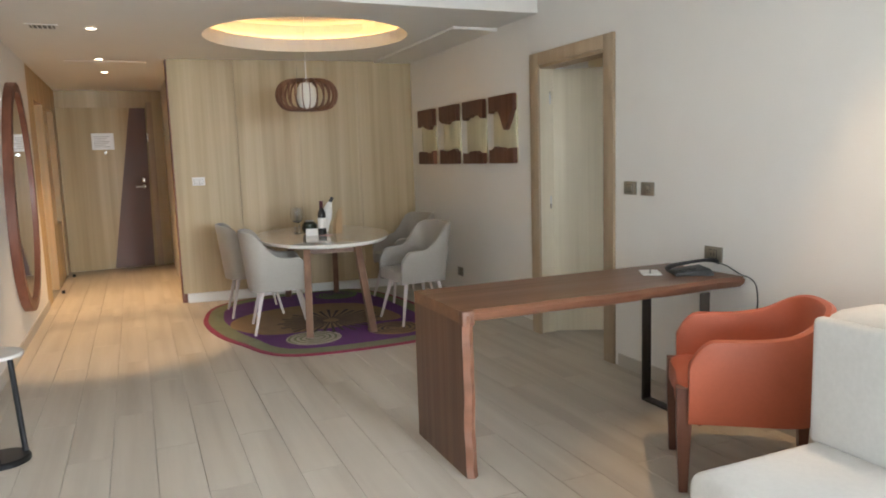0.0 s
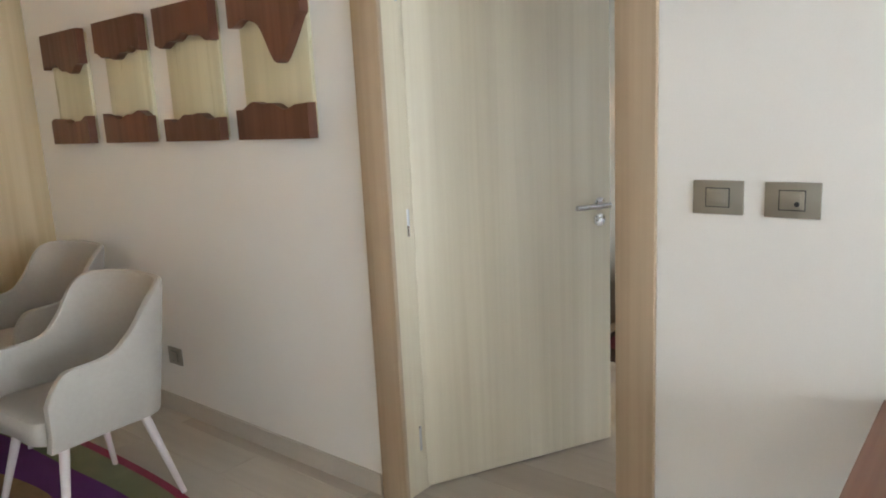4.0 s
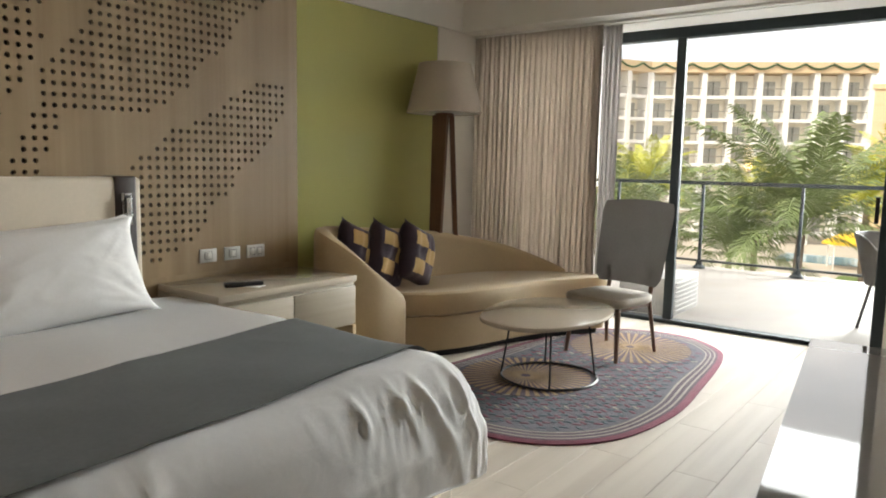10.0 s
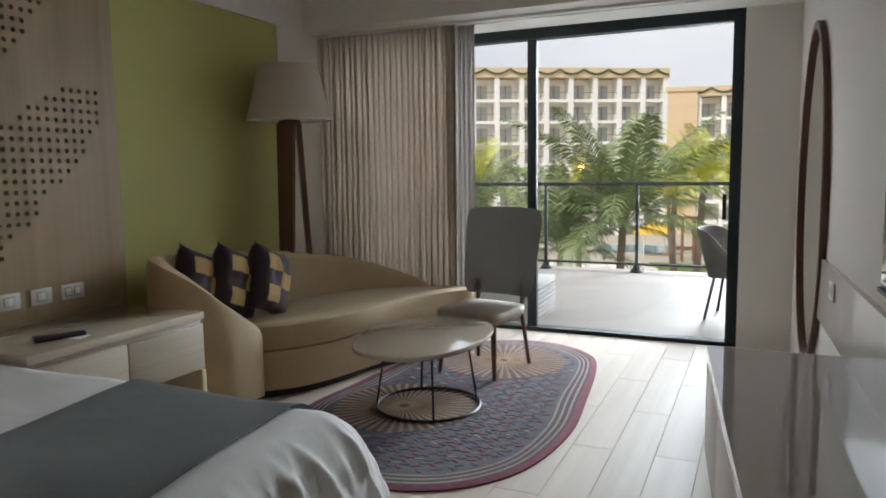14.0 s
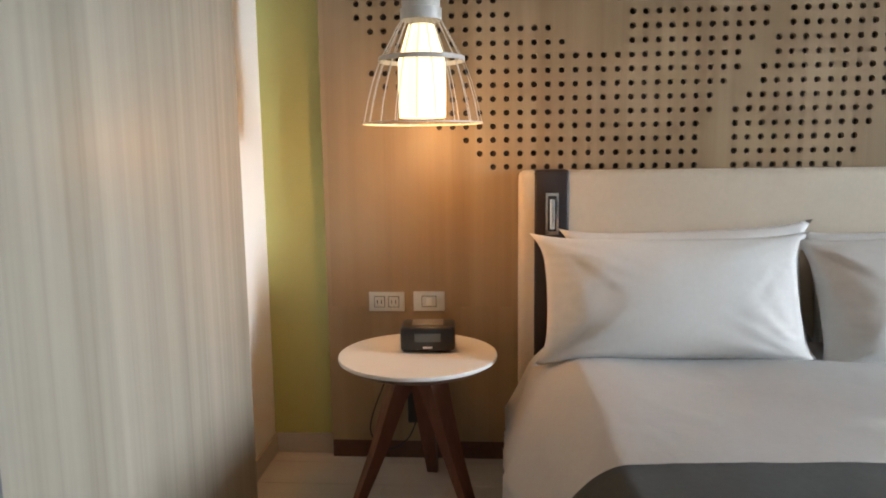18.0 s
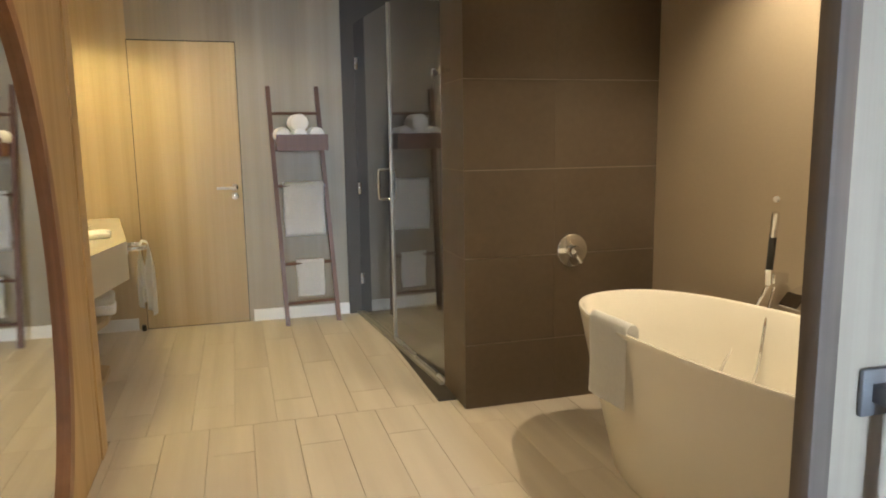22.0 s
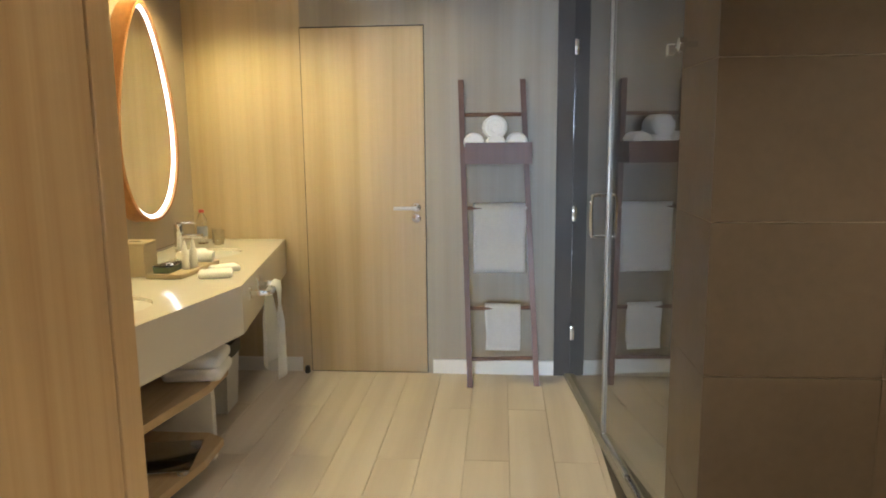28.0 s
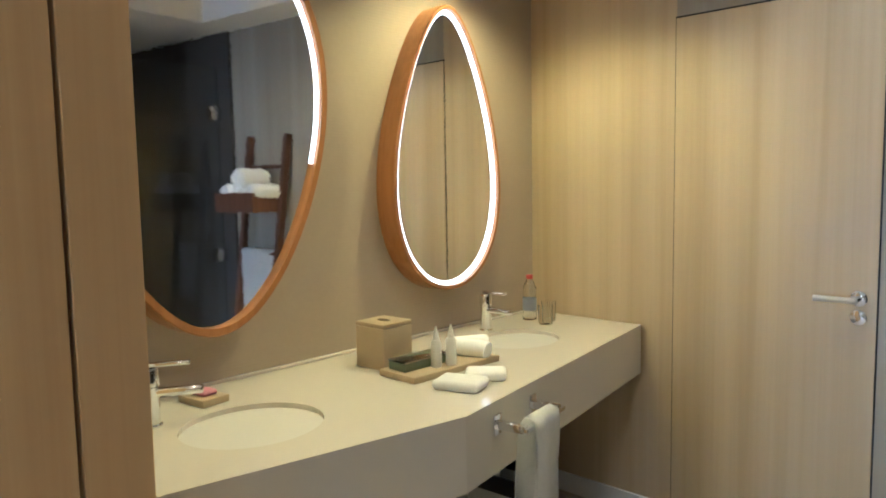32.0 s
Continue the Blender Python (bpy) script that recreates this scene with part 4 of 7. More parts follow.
part("backing", box(B(), -0.085, 0.085, -0.085, 0.085, -0.002, -0.0005), BLACK_PLASTIC, v)
for i in range(5):
    part("slat", bar(B(), (-0.066 + i * 0.033, -0.084, -0.005), (-0.066 + i * 0.033, 0.084, -0.005), 0.009, 0.003), WHITE, v)
setting("ceiling_hatch", box(B(), -0.88, -0.12, 8.05, 8.75, 2.512, 2.519, 0.002), CEIL, "flush white access hatch in the hallway ceiling", "hatch")

# entrance door
ed = thing("door_2", "pale oak entrance door with a tall plum coloured wedge panel", "door", (0, 11.1, 0), kind="structure")
part("panel", box(B(), -1.24, -0.10, -0.03, -0.001, 0.01, 2.28, 0.003), OAK, ed)
b = B()
loft(b, [[(-0.67, y, 0.012), (-0.142, y, 0.012), (-0.11, y, 2.275), (-0.315, y, 2.275)] for y in (-0.0365, -0.0305)])
part("wedge", b, plain("plum_laminate", (0.14, 0.072, 0.055), 0.45, vary=0.08), ed, "plum brown wedge panel", 0)
lever(ed, -0.20, -0.037, 1.165, -1, -0.11, False)
part("lock", box(B(), -0.225, -0.175, -0.06, -0.037, 1.22, 1.29, 0.01), CHROME, ed, "chrome lock turn")
part("latch", box(B(), -0.12, -0.09, -0.06, -0.031, 1.80, 1.92, 0.008), CHROME, ed, "chrome door guard")
part("viewer", lathe(B(), [(0.018, 0), (0.018, 0.008), (0.002, 0.008)], 16), CHROME, ed, at=pose(-0.666, -0.03, 1.655, 90))
part("notice", box(B(), -0.83, -0.545, -0.034, -0.0305, 1.70, 1.93), WHITE, ed, "white printed notice")
for i in range(7):
    part("text_line", box(B(), -0.80, -0.60 - 0.03 * (i % 3), -0.0353, -0.0345, 1.88 - i * 0.024, 1.889 - i * 0.024), PEWTER, ed)
part("frame", box(B(), -0.095, -0.02, -0.05, -0.001, 0, 2.36, 0.003), FRAME_OAK, ed)
for i, (x, y) in enumerate(((-1.19, 9.24), (-1.17, 10.6))):
    s = thing("door_stop", "small black rubber door stop on the hallway floor", "door stop", (x, y, 0), 0, "hallway door stops")
    part("stop", lathe(B(), [(0.02, 0), (0.022, 0.004), (0.018, 0.03), (0.012, 0.036), (0.002, 0.037)], 16), BLACK_PLASTIC, s)


# egg shaped mirrors with a wooden rim
def egg(w, h, n=64, skew=0.22, lean=0.0):
    """A rounded egg in the y-z plane; skew makes its lower half fuller."""
    out = []
    for i in range(n):
        a = 2 * math.pi * i / n
        y, z = math.cos(a) * w, math.sin(a) * h
        y *= 1 - skew * math.sin(a) * 0.9
        out.append((y + lean * z, z))
    return out


def egg_mirror(name, label, at, w, h, depth, rim, material, out=1, skew=0.0, lean=0.0, lit=None, turn=0.0, arc=None):
    """A mirror on a wall that looks to +x (out 1)."""
    t = thing(name, label, "mirror", at, turn)
    o = egg(w, h, 64, skew, lean)

    def ring(k, x):
        return [(x * out, y * (1 - k / w), z * (1 - k / h)) for y, z in o]

    part("rim", loft(B(), [ring(0, -0.026 if turn else 0.001), ring(0, depth - 0.004), ring(0.004, depth), ring(rim, depth), ring(rim, depth - 0.02), ring(rim, -0.026 if turn else 0.001)], True, False), material, t)
    part("glass", loft(B(), [ring(rim * 0.98, depth - 0.03), ring(rim * 0.98, depth - 0.022)]), MIRROR, t, "mirror glass", 0)
    if lit:
        inner = rim + (0.011 if turn else 0.017)
        rings = [ring(rim + 0.002, depth - 0.0215), ring(rim + 0.002, depth - 0.016), ring(inner, depth - 0.016), ring(inner, depth - 0.0215)]
        if arc:
            ks = [k % 64 for k in range(round(arc[0] / math.pi * 32), round(arc[1] / math.pi * 32))]
            b = loft(B(), [[r_[k] for r_ in rings] for k in ks])
        else:
            b = loft(B(), rings + rings[:1], True, False)
        part("light_band", b, lit, t, "lit frosted band")
    return t


egg_mirror("wall_mirror", "tall oval wall mirror in a thick mahogany frame", (XL, 6.93, 1.22), 0.66, 0.97, 0.07, 0.075, RED_WOOD, 1, 0.12, 0.10)
plate("wall_socket", "white wall socket low on the wall below the mirror", "socket", (XL, 7.75, 0.33), 90, 0.085, 0.085, WHITE, "o")

# tub chair in terracotta
TERRA = cloth("terracotta_leather", (0.38, 0.088, 0.040), 240.0, 0.5, 0.07, 0.15, 0.05)
DARKLEG = wood("reddish_leg", (0.09, 0.032, 0.02), (0.17, 0.07, 0.045), "z", 0.35)
oc = thing("tub_chair", "terracotta upholstered tub armchair with dark wooden legs", "chair", (2.07, 2.19, 0), 144)
part("backrest", shell(0.56, 0.58, 0.31, 0.675, 0.79, 0.10, 0.05, 0.0, turn_at=0.36, steep=13), TERRA, oc)
out = [(0.27, -0.24), (0.29, 0.0), (0.27, 0.24), (0.0, 0.26), (-0.2, 0.2), (-0.26, 0.0), (-0.2, -0.2), (0.0, -0.26)]
part("seat", prism(B(), [(p.x, p.y) for p in spline([(x, y, 0) for x, y in out], 5)], 0.35, 0.47, 0.03), TERRA, oc)
for sx, sy in ((1, 1), (1, -1), (-1, 1), (-1, -1)):
    part("leg", loft(B(), [[(sx * 0.27 + a * r - (0.04 if sx < 0 else 0), sy * 0.225 + c * r, z) for a, c in ((-1, -1), (1, -1), (1, 1), (-1, 1))] for z, r in ((0.0, 0.018), (0.3, 0.03), (0.46 if sx > 0 else 0.36, 0.03))]), DARKLEG, oc, "dark reddish leg", 0)

# sofa
SOFA = cloth("pale_grey_sofa_fabric", (0.60, 0.575, 0.54), 350.0, vary=0.06, relief=0.25)
so = thing("sofa", "pale grey upholstered sofa with a tall back cushion", "sofa", (1.2, -0.4, 0))
part("base", box(B(), 0.02, 1.38, 0.0, 2.0, 0.05, 0.25, 0.02), SOFA, so)
part("seat_cushion", box(B(), 0.0, 0.95, 0.0, 1.99, 0.25, 0.44, 0.05, 4), SOFA, so)
part("back_frame", box(B(), 0.72, 1.38, 0.0, 2.0, 0.25, 0.70, 0.03, 3), SOFA, so)
part("back_panel", box(B(), 0.545, 0.60, 1.00, 1.99, 0.43, 0.87, 0.02, 3), plain("white_sofa_trim", (0.66, 0.65, 0.63), 0.4), so, "white upright back panel")
part("back_cushion", box(B(), 0.572, 0.86, 0.98, 1.985, 0.435, 0.895, 0.06, 4), SOFA, so)
part("back_cushion", box(B(), 0.605, 0.86, 0.0, 0.97, 0.435, 0.885, 0.06, 4), SOFA, so)
part("tag", box(B(), 0.66, 0.665, 1.986, 1.993, 0.46, 0.58), WHITE, so, "fabric strap")
for x in (0.08, 1.3):
    for y in (0.08, 1.92):
        part("foot", lathe(B(), [(0.02, 0), (0.03, 0.05)], 12, x, y), BLACK, so)


def cushion(name, material, w, h, d, parent=None, seed=0, pinch=0.5, n=18):
    """A soft pillow standing in x-z, its depth along y."""
    b = B()
    rnd = random.Random(seed)

    def fn(side):
        def f(u, v):
            a, c = u * 2 - 1, v * 2 - 1
            edge = max(0.0, (1 - a ** 4) * (1 - c ** 4)) ** pinch
            corner = 1 + 0.05 * (abs(a) ** 6) * (abs(c) ** 6)
            wob = 0.012 * noise.noise((a * 2 + seed, c * 2.3, side * 3.0)) + 0.02 * noise.noise((a * 4 + seed * 3, c * 1.6 + a * 2, side)) * edge
            return (a * w / 2 * corner * (1 - 0.04 * (1 - c * c)), side * (d / 2 * edge + wob * edge), c * h / 2 * corner * (1 - 0.05 * (1 - a * a)))
        return f

    sheet(b, fn(1), n, n)
    sheet(b, fn(-1), n, n)
    bmesh.ops.remove_doubles(b, verts=b.verts, dist=0.0008)
    return b


sp = thing("throw_pillow", "grey patterned throw pillow on the sofa", "pillow", (1.98, 1.30, 0.64), 60)
part("cover", cushion("cover", None, 0.42, 0.4, 0.14, None, 5), cloth("grey_mottled_cloth", (0.26, 0.26, 0.25), 90.0, vary=0.5), sp, smooth=60)

# side table by the left wall
st = thing("side_table", "small round side table with a pale top and dark legs", "table", (-1.03, 3.92, 0))
part("tabletop", lathe(B(), [(0.11, 0.535), (0.135, 0.54), (0.135, 0.552), (0.13, 0.556), (0.001, 0.556)], 36), LACQ, st)
for i in range(3):
    a = 2 * math.pi * i / 3 + 0.4
    part("leg", tube(B(), [(0.07 * math.cos(a), 0.07 * math.sin(a), 0.54), (0.10 * math.cos(a), 0.10 * math.sin(a), 0.0)], 0.014, 10), BLACK, st)
part("base", lathe(B(), [(0.12, 0.0), (0.12, 0.02), (0.11, 0.03), (0.02, 0.032)], 28), BLACK, st)

# ---- bedroom ----
# perforated oak panel behind the bed
PX, PY0, PY1, Z0, Z1 = 6.66, 0.845, 4.97, 0.70, 2.45
# the drilled runs, row by row from the top, as first:last column
DRILL = ("-11:-6 6:15 27:33 43:60 / -11:-5 6:16 26:33 42:59 / -11:-5 7:16 26:33 41:57 / -11:-5 7:17 25:33 40:56 / -11:-4 7:17 25:33 39:55 / -11:-4 8:18 24:33 38:55 / -11:-4 8:18 24:32 38:54 / -11:-3 8:19 24:32 37:53 /"
         " -10:0 9:20 23:33 36:51 / -10:1 10:20 22:32 35:50 / -9:4 10:20 22:32 34:49 59:63 / -8:5 10:19 21:31 33:49 57:63 / -8:18 21:31 33:47 55:63 / -9:18 20:30 33:46 54:63 / -8:17 20:29 33:44 52:62 / -5:16 19:29 32:34 50:61 /"
         " -4:16 18:28 32:34 47:61 / -4:15 18:28 31:33 46:60 / -2:15 18:27 31:33 45:59 / -1:15 18:27 30:32 43:58 / 0:15 18:26 30:32 42:56 / 43:55 / 43:55 / 43:54 /"
         " 43:52 / 43:51 / 43:51 / 43:50 / 43:49 / 43:47 / 44:45")


def inside(poly, x, y):
    hit = False
    for (ax, ay), (bx, by) in zip(poly, poly[1:] + poly[:1]):
        if (ay > y) != (by > y) and x < (bx - ax) * (y - ay) / (by - ay) + ax:
            hit = not hit
    return hit


def hole_y(n):
    """The holes stand a little closer together towards the window."""
    k = n if n <= 10 else 10 + (n - 10) * 0.9304 if n <= 33 else 31.4 + (n - 33) * 0.885
    return 4.2446 - 0.05642 * k


def hole_z(n, r):
    return 1.8616 - 0.05625 * r * (1 - 0.06 * min(1.0, max(0.0, (n - 28) / 16)))


panel = thing("wall_panel", "oak wall panel drilled with rows of round holes in a leaf pattern", "wall panel", (0, 0, 0), kind="structure")
verts, faces = [], []
N0, N1, R0, R1, R = -12, 65, -10, 21, 0.0128
runs = [[tuple(map(int, run.split(":"))) for run in row.split()] for row in DRILL.split("/")] + [[]]
for r in range(R0, R1 + 1):
    for c in range(N0, N1 + 1):
        y, z = hole_y(c), hole_z(c, r)
        q = []
        for dn, dr in ((0.5, 0.5), (-0.5, 0.5), (-0.5, -0.5), (0.5, -0.5)):
            zz = Z1 if r + dr < R0 else Z0 if r + dr > R1 else hole_z(c + dn, r + dr)
            q.append((PX, hole_y(c + dn), zz))
        i0 = len(verts)
        verts += q
        if not any(a <= c <= b2 for a, b2 in runs[r - R0]):
            faces.append((i0, i0 + 1, i0 + 2, i0 + 3))
            continue
        n = 12
        ang = [2 * math.pi * (k + 0.5) / n - 3 * math.pi / 4 for k in range(n)]
        verts += [(PX, y + R * math.cos(a), z + R * math.sin(a)) for a in ang]
        verts += [(PX + 0.02, y + R * math.cos(a), z + R * math.sin(a)) for a in ang]
        for side in range(4):
            ks = [(side * 3 + k - 1) % n for k in range(4)]
            a, b2 = i0 + side, i0 + (side + 1) % 4
            rim = [i0 + 4 + k for k in ks]
            faces.append((a, b2, rim[3], rim[2], rim[1], rim[0]))
        for k in range(n):
            j = (k + 1) % n
            faces.append((i0 + 4 + k, i0 + 4 + j, i0 + 4 + n + j, i0 + 4 + n + k))
me = bpy.data.meshes.new("drilled_face")
me.from_pydata(verts, [], faces)
me.materials.append(OAK_PANEL)
pf = new("drilled_face", me)
pf.parent = panel
gy0, gy1 = hole_y(N1 + 0.5), hole_y(N0 - 0.5)
b = B()
box(b, PX, PX + 0.055, PY0, PY1, 0.085, Z0)
box(b, PX, PX + 0.055, PY0, PY1, Z1, 2.575)
box(b, PX, PX + 0.055, PY0, gy0, Z0, Z1)
box(b, PX, PX + 0.055, gy1, PY1, Z0, Z1)
part("border", b, OAK_PANEL, panel, smooth=0)
part("backing", box(B(), PX + 0.0202, PX + 0.055, gy0, gy1, Z0, Z1), plain("brown_backing", (0.05, 0.035, 0.028), 0.7), panel, "dark backing behind the holes", 0)
part("plinth", box(B(), PX + 0.012, PX + 0.055, PY0, PY1, 0, 0.085), RED_WOOD_X, panel, "dark recessed plinth")

# bed
CREAM_UP = cloth("cream_upholstery", (0.62, 0.54, 0.43), 380.0, 0.7, 0.05, 0.2)
BASE_UP = cloth("beige_bed_base", (0.50, 0.43, 0.34), 380.0, 0.8, 0.05, 0.2)
LEATHER = plain("dark_brown_leather", (0.028, 0.018, 0.018), 0.45, vary=0.15, grain=150.0, relief=0.3)
COTTON = cloth("white_cotton", (0.90, 0.89, 0.88), 600.0, 0.85, 0.03, 0.12, 0.1)
cn_ = COTTON.node_tree
wrk = tex(cn_, coords(cn_, (1, 1, 1)), 7.0, 3.0, 0.5, 1.4)
wb_ = cn_.nodes.new("ShaderNodeBump")
wb_.inputs["Strength"].default_value, wb_.inputs["Distance"].default_value = 0.10, 0.020
link(cn_, wrk, wb_.inputs["Height"])
link(cn_, wb_.outputs[0], cn_.nodes["Bump"].inputs["Normal"])
RUNNER = cloth("slate_grey_runner", (0.115, 0.122, 0.12), 260.0, 0.8, 0.16, 0.3)
bed = thing("bed", "king size bed with cream headboard, made with white linen", "bed", (0, 0, 0))
part("headboard", box(B(), 6.52, 6.658, 2.052, 4.14, 0.12, 1.285, 0.028, 4), CREAM_UP, bed, "cream upholstered headboard")
for y0, y1 in ((2.085, 2.205), (3.94, 4.08)):
    part("strap", box(B(), 6.513, 6.66, y0, y1, 0.14, 1.289, 0.012, 3), LEATHER, bed, "dark brown leather strap")
    yc = (y0 + y1) / 2
    rl = part("reading_light", box(B(), 6.50, 6.513, yc - 0.027, yc + 0.027, 1.03, 1.20, 0.004), SATIN, bed, "brushed steel reading light")
    part("tube", tube(B(), [(6.488, yc, 1.055), (6.488, yc, 1.175)], 0.011, 12), CHROME, rl)
    part("recess", box(B(), 6.4985, 6.5, yc - 0.017, yc + 0.017, 1.045, 1.187), BLACK_PLASTIC, rl)
part("base", box(B(), 4.51, 6.515, 1.90, 4.10, 0.04, 0.40, 0.012), BASE_UP, bed)
part("plinth", box(B(), 4.525, 6.5, 1.915, 4.085, 0.0, 0.041), LEATHER, bed, "dark plinth")
part("mattress", box(B(), 4.56, 6.51, 1.95, 3.98, 0.40, 0.585, 0.06, 4), COTTON, bed)


def ridge(p, sharp):
    return max(0.0, 1 - sharp * abs(noise.noise(p))) ** 1.4


def drape(x0, x1, y0, y1, z, hy0, hy1, drop_foot, seed, lift=0.0, nu=150, nv=230, skew=0.0):
    """Cloth laid over the mattress: flat on top, rolling over the foot (low x) and both sides in soft folds and creases."""
    b = B()
    R = 0.13

    def over(s):
        # s: distance past the edge; returns the way out and the drop
        if s <= 0:
            return 0.0, 0.0
        q = R * math.pi / 2
        if s < q:
            return R * math.sin(s / R), R * (1 - math.cos(s / R))
        return R, R + (s - q)

    def fn(u, v):
        px = x0 - drop_foot + u * (x1 - x0 + drop_foot)
        py = y0 - hy0 + v * (y1 - y0 + hy0 + hy1)
        sx, sy0, sy1 = max(0.0, x0 - px), max(0.0, y0 - py), max(0.0, py - y1)
        sy, sg = max(sy0, sy1), (1 if sy1 > 0 else -1)
        s = max(sx, sy)
        if sx and sy:
            fx, fy = sx / math.hypot(sx, sy), sy / math.hypot(sx, sy)
        else:
            fx, fy = (1.0, 0.0) if sx else (0.0, 1.0)
        out, drop = over(s)
        x = max(px, x0) - out * fx
        y = min(max(py, y0), y1) + sg * out * fy
        k = min(1.0, drop / 0.30)
        near = min(1.0, drop / 0.07)
        if fx > 0 and drop:
            wide = 0.5 + 0.5 * math.sin(py * 5.0 + seed + 1.2 * math.sin(py * 2.1))
            mask = min(1.0, max(0.0, 0.45 + 1.5 * noise.noise((py * 1.7, drop * 2.0, seed + 9))))
            bend = drop * 1.6 * math.sin(py * 3.0 + seed)
            crease = 0.019 * ridge((py * 6.0 + bend, drop * 2.2, seed + 7), 4.0) + 0.009 * ridge((py * 13.0 - bend * 2, drop * 5.0, seed + 3), 3.6)
            x -= ((0.020 * wide + 0.085) * k + crease * mask * near) * fx
        if fy > 0 and drop:
            f2 = (0.5 + 0.5 * math.sin(px * 5.0 + seed * 2 + 1.3 * math.sin(px * 2.3))) * 0.020 + 0.010 * ridge((px * 6, drop * 3, seed + 5), 3.5) * near
            y += sg * (f2 * k + (0.175 if sg < 0 else 0.005 + 0.13 * min(1.0, max(0.0, px - 4.9) / 0.9)) * k) * fy
        zz = z + lift - drop * (1 - 0.05 * math.sin(py * 4 + px * 4 + seed))
        flat = 1 - min(1.0, drop / 0.05)
        zz += flat * (0.020 * noise.noise((px * 1.9, py * 2.2, seed)) + 0.004 * noise.noise((px * 5, py * 4, seed + 3)) + 0.0015 * ridge((px * 3.0 + py * 1.5, py * 5.0 - px, seed + 1), 3.0))
        zz += 0.010 * k * noise.noise((px * 6, py * 6, seed))
        return (x - skew * (py - 2.0), y, max(zz, 0.09))

    sheet(b, fn, nu, nv)
    thicken(b, 0.012)
    return b


tagged(part("duvet", drape(4.62, 6.42, 1.975, 3.925, 0.635, 0.50, 0.45, 0.55, 1.3), COTTON, None, "", 180), "white cotton duvet hanging over the bed in soft folds", "duvet")
run = thing("bed_runner", "slate grey cloth runner across the foot of the bed", "bed runner", (0, 0, 0))
part("cloth", drape(4.68, 5.40, 1.967, 3.933, 0.649, 0.46, 0.48, 0.0, 1.3, 0.0, 40, 170, 0.10), RUNNER, run, smooth=180)
for x0_, x1_ in ((4.678, 4.698), (5.382, 5.402)):
    part("hem", drape(x0_, x1_, 1.967, 3.933, 0.649, 0.46, 0.48, 0.0, 1.3, 0.002, 3, 170, 0.10), RUNNER, run, "stitched hem", 180)


def stuffed(w, h, d, seed, n=44):
    """A plump pillow standing in x-z: pointed corners, and creases that run in from them."""
    b = B()

    def face(side):
        def f(u, v):
            a, c = u * 2 - 1, v * 2 - 1
            edge = max(0.0, (1 - a ** 4) * (1 - c ** 4)) ** 0.5
            belly = (1 - 0.35 * a * a) * (1 - 0.30 * c * c) * (1.06 - 0.16 * c)
            fold = 0.0
            for ca, cc in ((1, 1), (1, -1), (-1, 1), (-1, -1)):
                dx, dz = (ca - a) * w / 2, (cc - c) * h / 2
                rr, th = math.hypot(dx, dz), math.atan2(abs(dz), abs(dx))
                lines = ridge((th * 3.4 + seed * 1.7 + ca, rr * 1.6, cc + seed), 3.0) + 0.5 * ridge((th * 7.5 + seed, rr * 2.5, ca * 2 + cc), 3.0)
                fold += lines * math.exp(-(rr / 0.24) ** 2)
            soft = 0.010 * noise.noise((a * 1.6 + seed, c * 1.5, side * 3.0)) + 0.004 * ridge((a * 2.5 + c * 1.4 + seed, c * 2.2, side + seed), 3.2)
            ear = 1 + 0.10 * abs(a) ** 8 * abs(c) ** 8
            sag = 1 - 0.03 * (1 - a * a)
            return (a * w / 2 * ear * (1 - 0.035 * (1 - c * c)), side * edge * (d / 2 * belly + soft + 0.017 * fold), c * h / 2 * ear * sag)
        return f

    sheet(b, face(1), n, n)
    sheet(b, face(-1), n, n)
    bmesh.ops.remove_doubles(b, verts=b.verts, dist=0.0008)
    return b


def pillow(yc, xc, zc, w, h, d, tilt, seed, turn=0):
    t = thing("pillow", "plump white cotton pillow leaning on the headboard", "pillow", (xc, yc, zc), 0, "pillows on the bed")
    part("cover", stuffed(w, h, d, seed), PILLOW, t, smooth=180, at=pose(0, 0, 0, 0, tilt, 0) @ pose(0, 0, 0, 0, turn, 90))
    return t


# The duvet's cotton again, darkened to offset strong window light on the pillows.
PILLOW = cloth("toned_down_cotton", (0.70, 0.69, 0.675), 600.0, 0.85, 0.04, 0.15, 0.1)
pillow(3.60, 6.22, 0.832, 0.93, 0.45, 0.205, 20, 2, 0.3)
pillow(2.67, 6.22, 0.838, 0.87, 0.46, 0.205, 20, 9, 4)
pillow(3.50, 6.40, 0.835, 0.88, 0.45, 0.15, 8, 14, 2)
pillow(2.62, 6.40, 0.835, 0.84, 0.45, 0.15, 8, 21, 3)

# round bedside table, clock, lamp, plates
bt = thing("bedside_table", "round bedside table with a white top and brown tripod legs", "table", (6.28, 4.535, 0))
part("tabletop", lathe(B(), [(0.29, 0.583), (0.303, 0.588), (0.305, 0.595), (0.303, 0.602), (0.001, 0.603)], 48), WHITE, bt)
part("apron", lathe(B(), [(0.20, 0.54), (0.27, 0.566), (0.296, 0.5825), (0.001, 0.5828)], 48), LEG_WOOD, bt, "brown bevelled underside")
for i in range(3):
    a = math.radians(-6 + 120 * i)
    c, s = math.cos(a), math.sin(a)
    pts = [(0.09, 0.56), (0.13, 0.43), (0.19, 0.24), (0.285, 0.0)]
    rings = [[(c * r + q * (-s) * w - c * d * e, s * r + q * c * w - s * d * e, z) for q, e in ((-1, 0), (1, 0), (1, 1), (-1, 1))] for (r, z), w, d in zip(pts, (0.055, 0.042, 0.032, 0.022), (0.09, 0.065, 0.05, 0.036))]
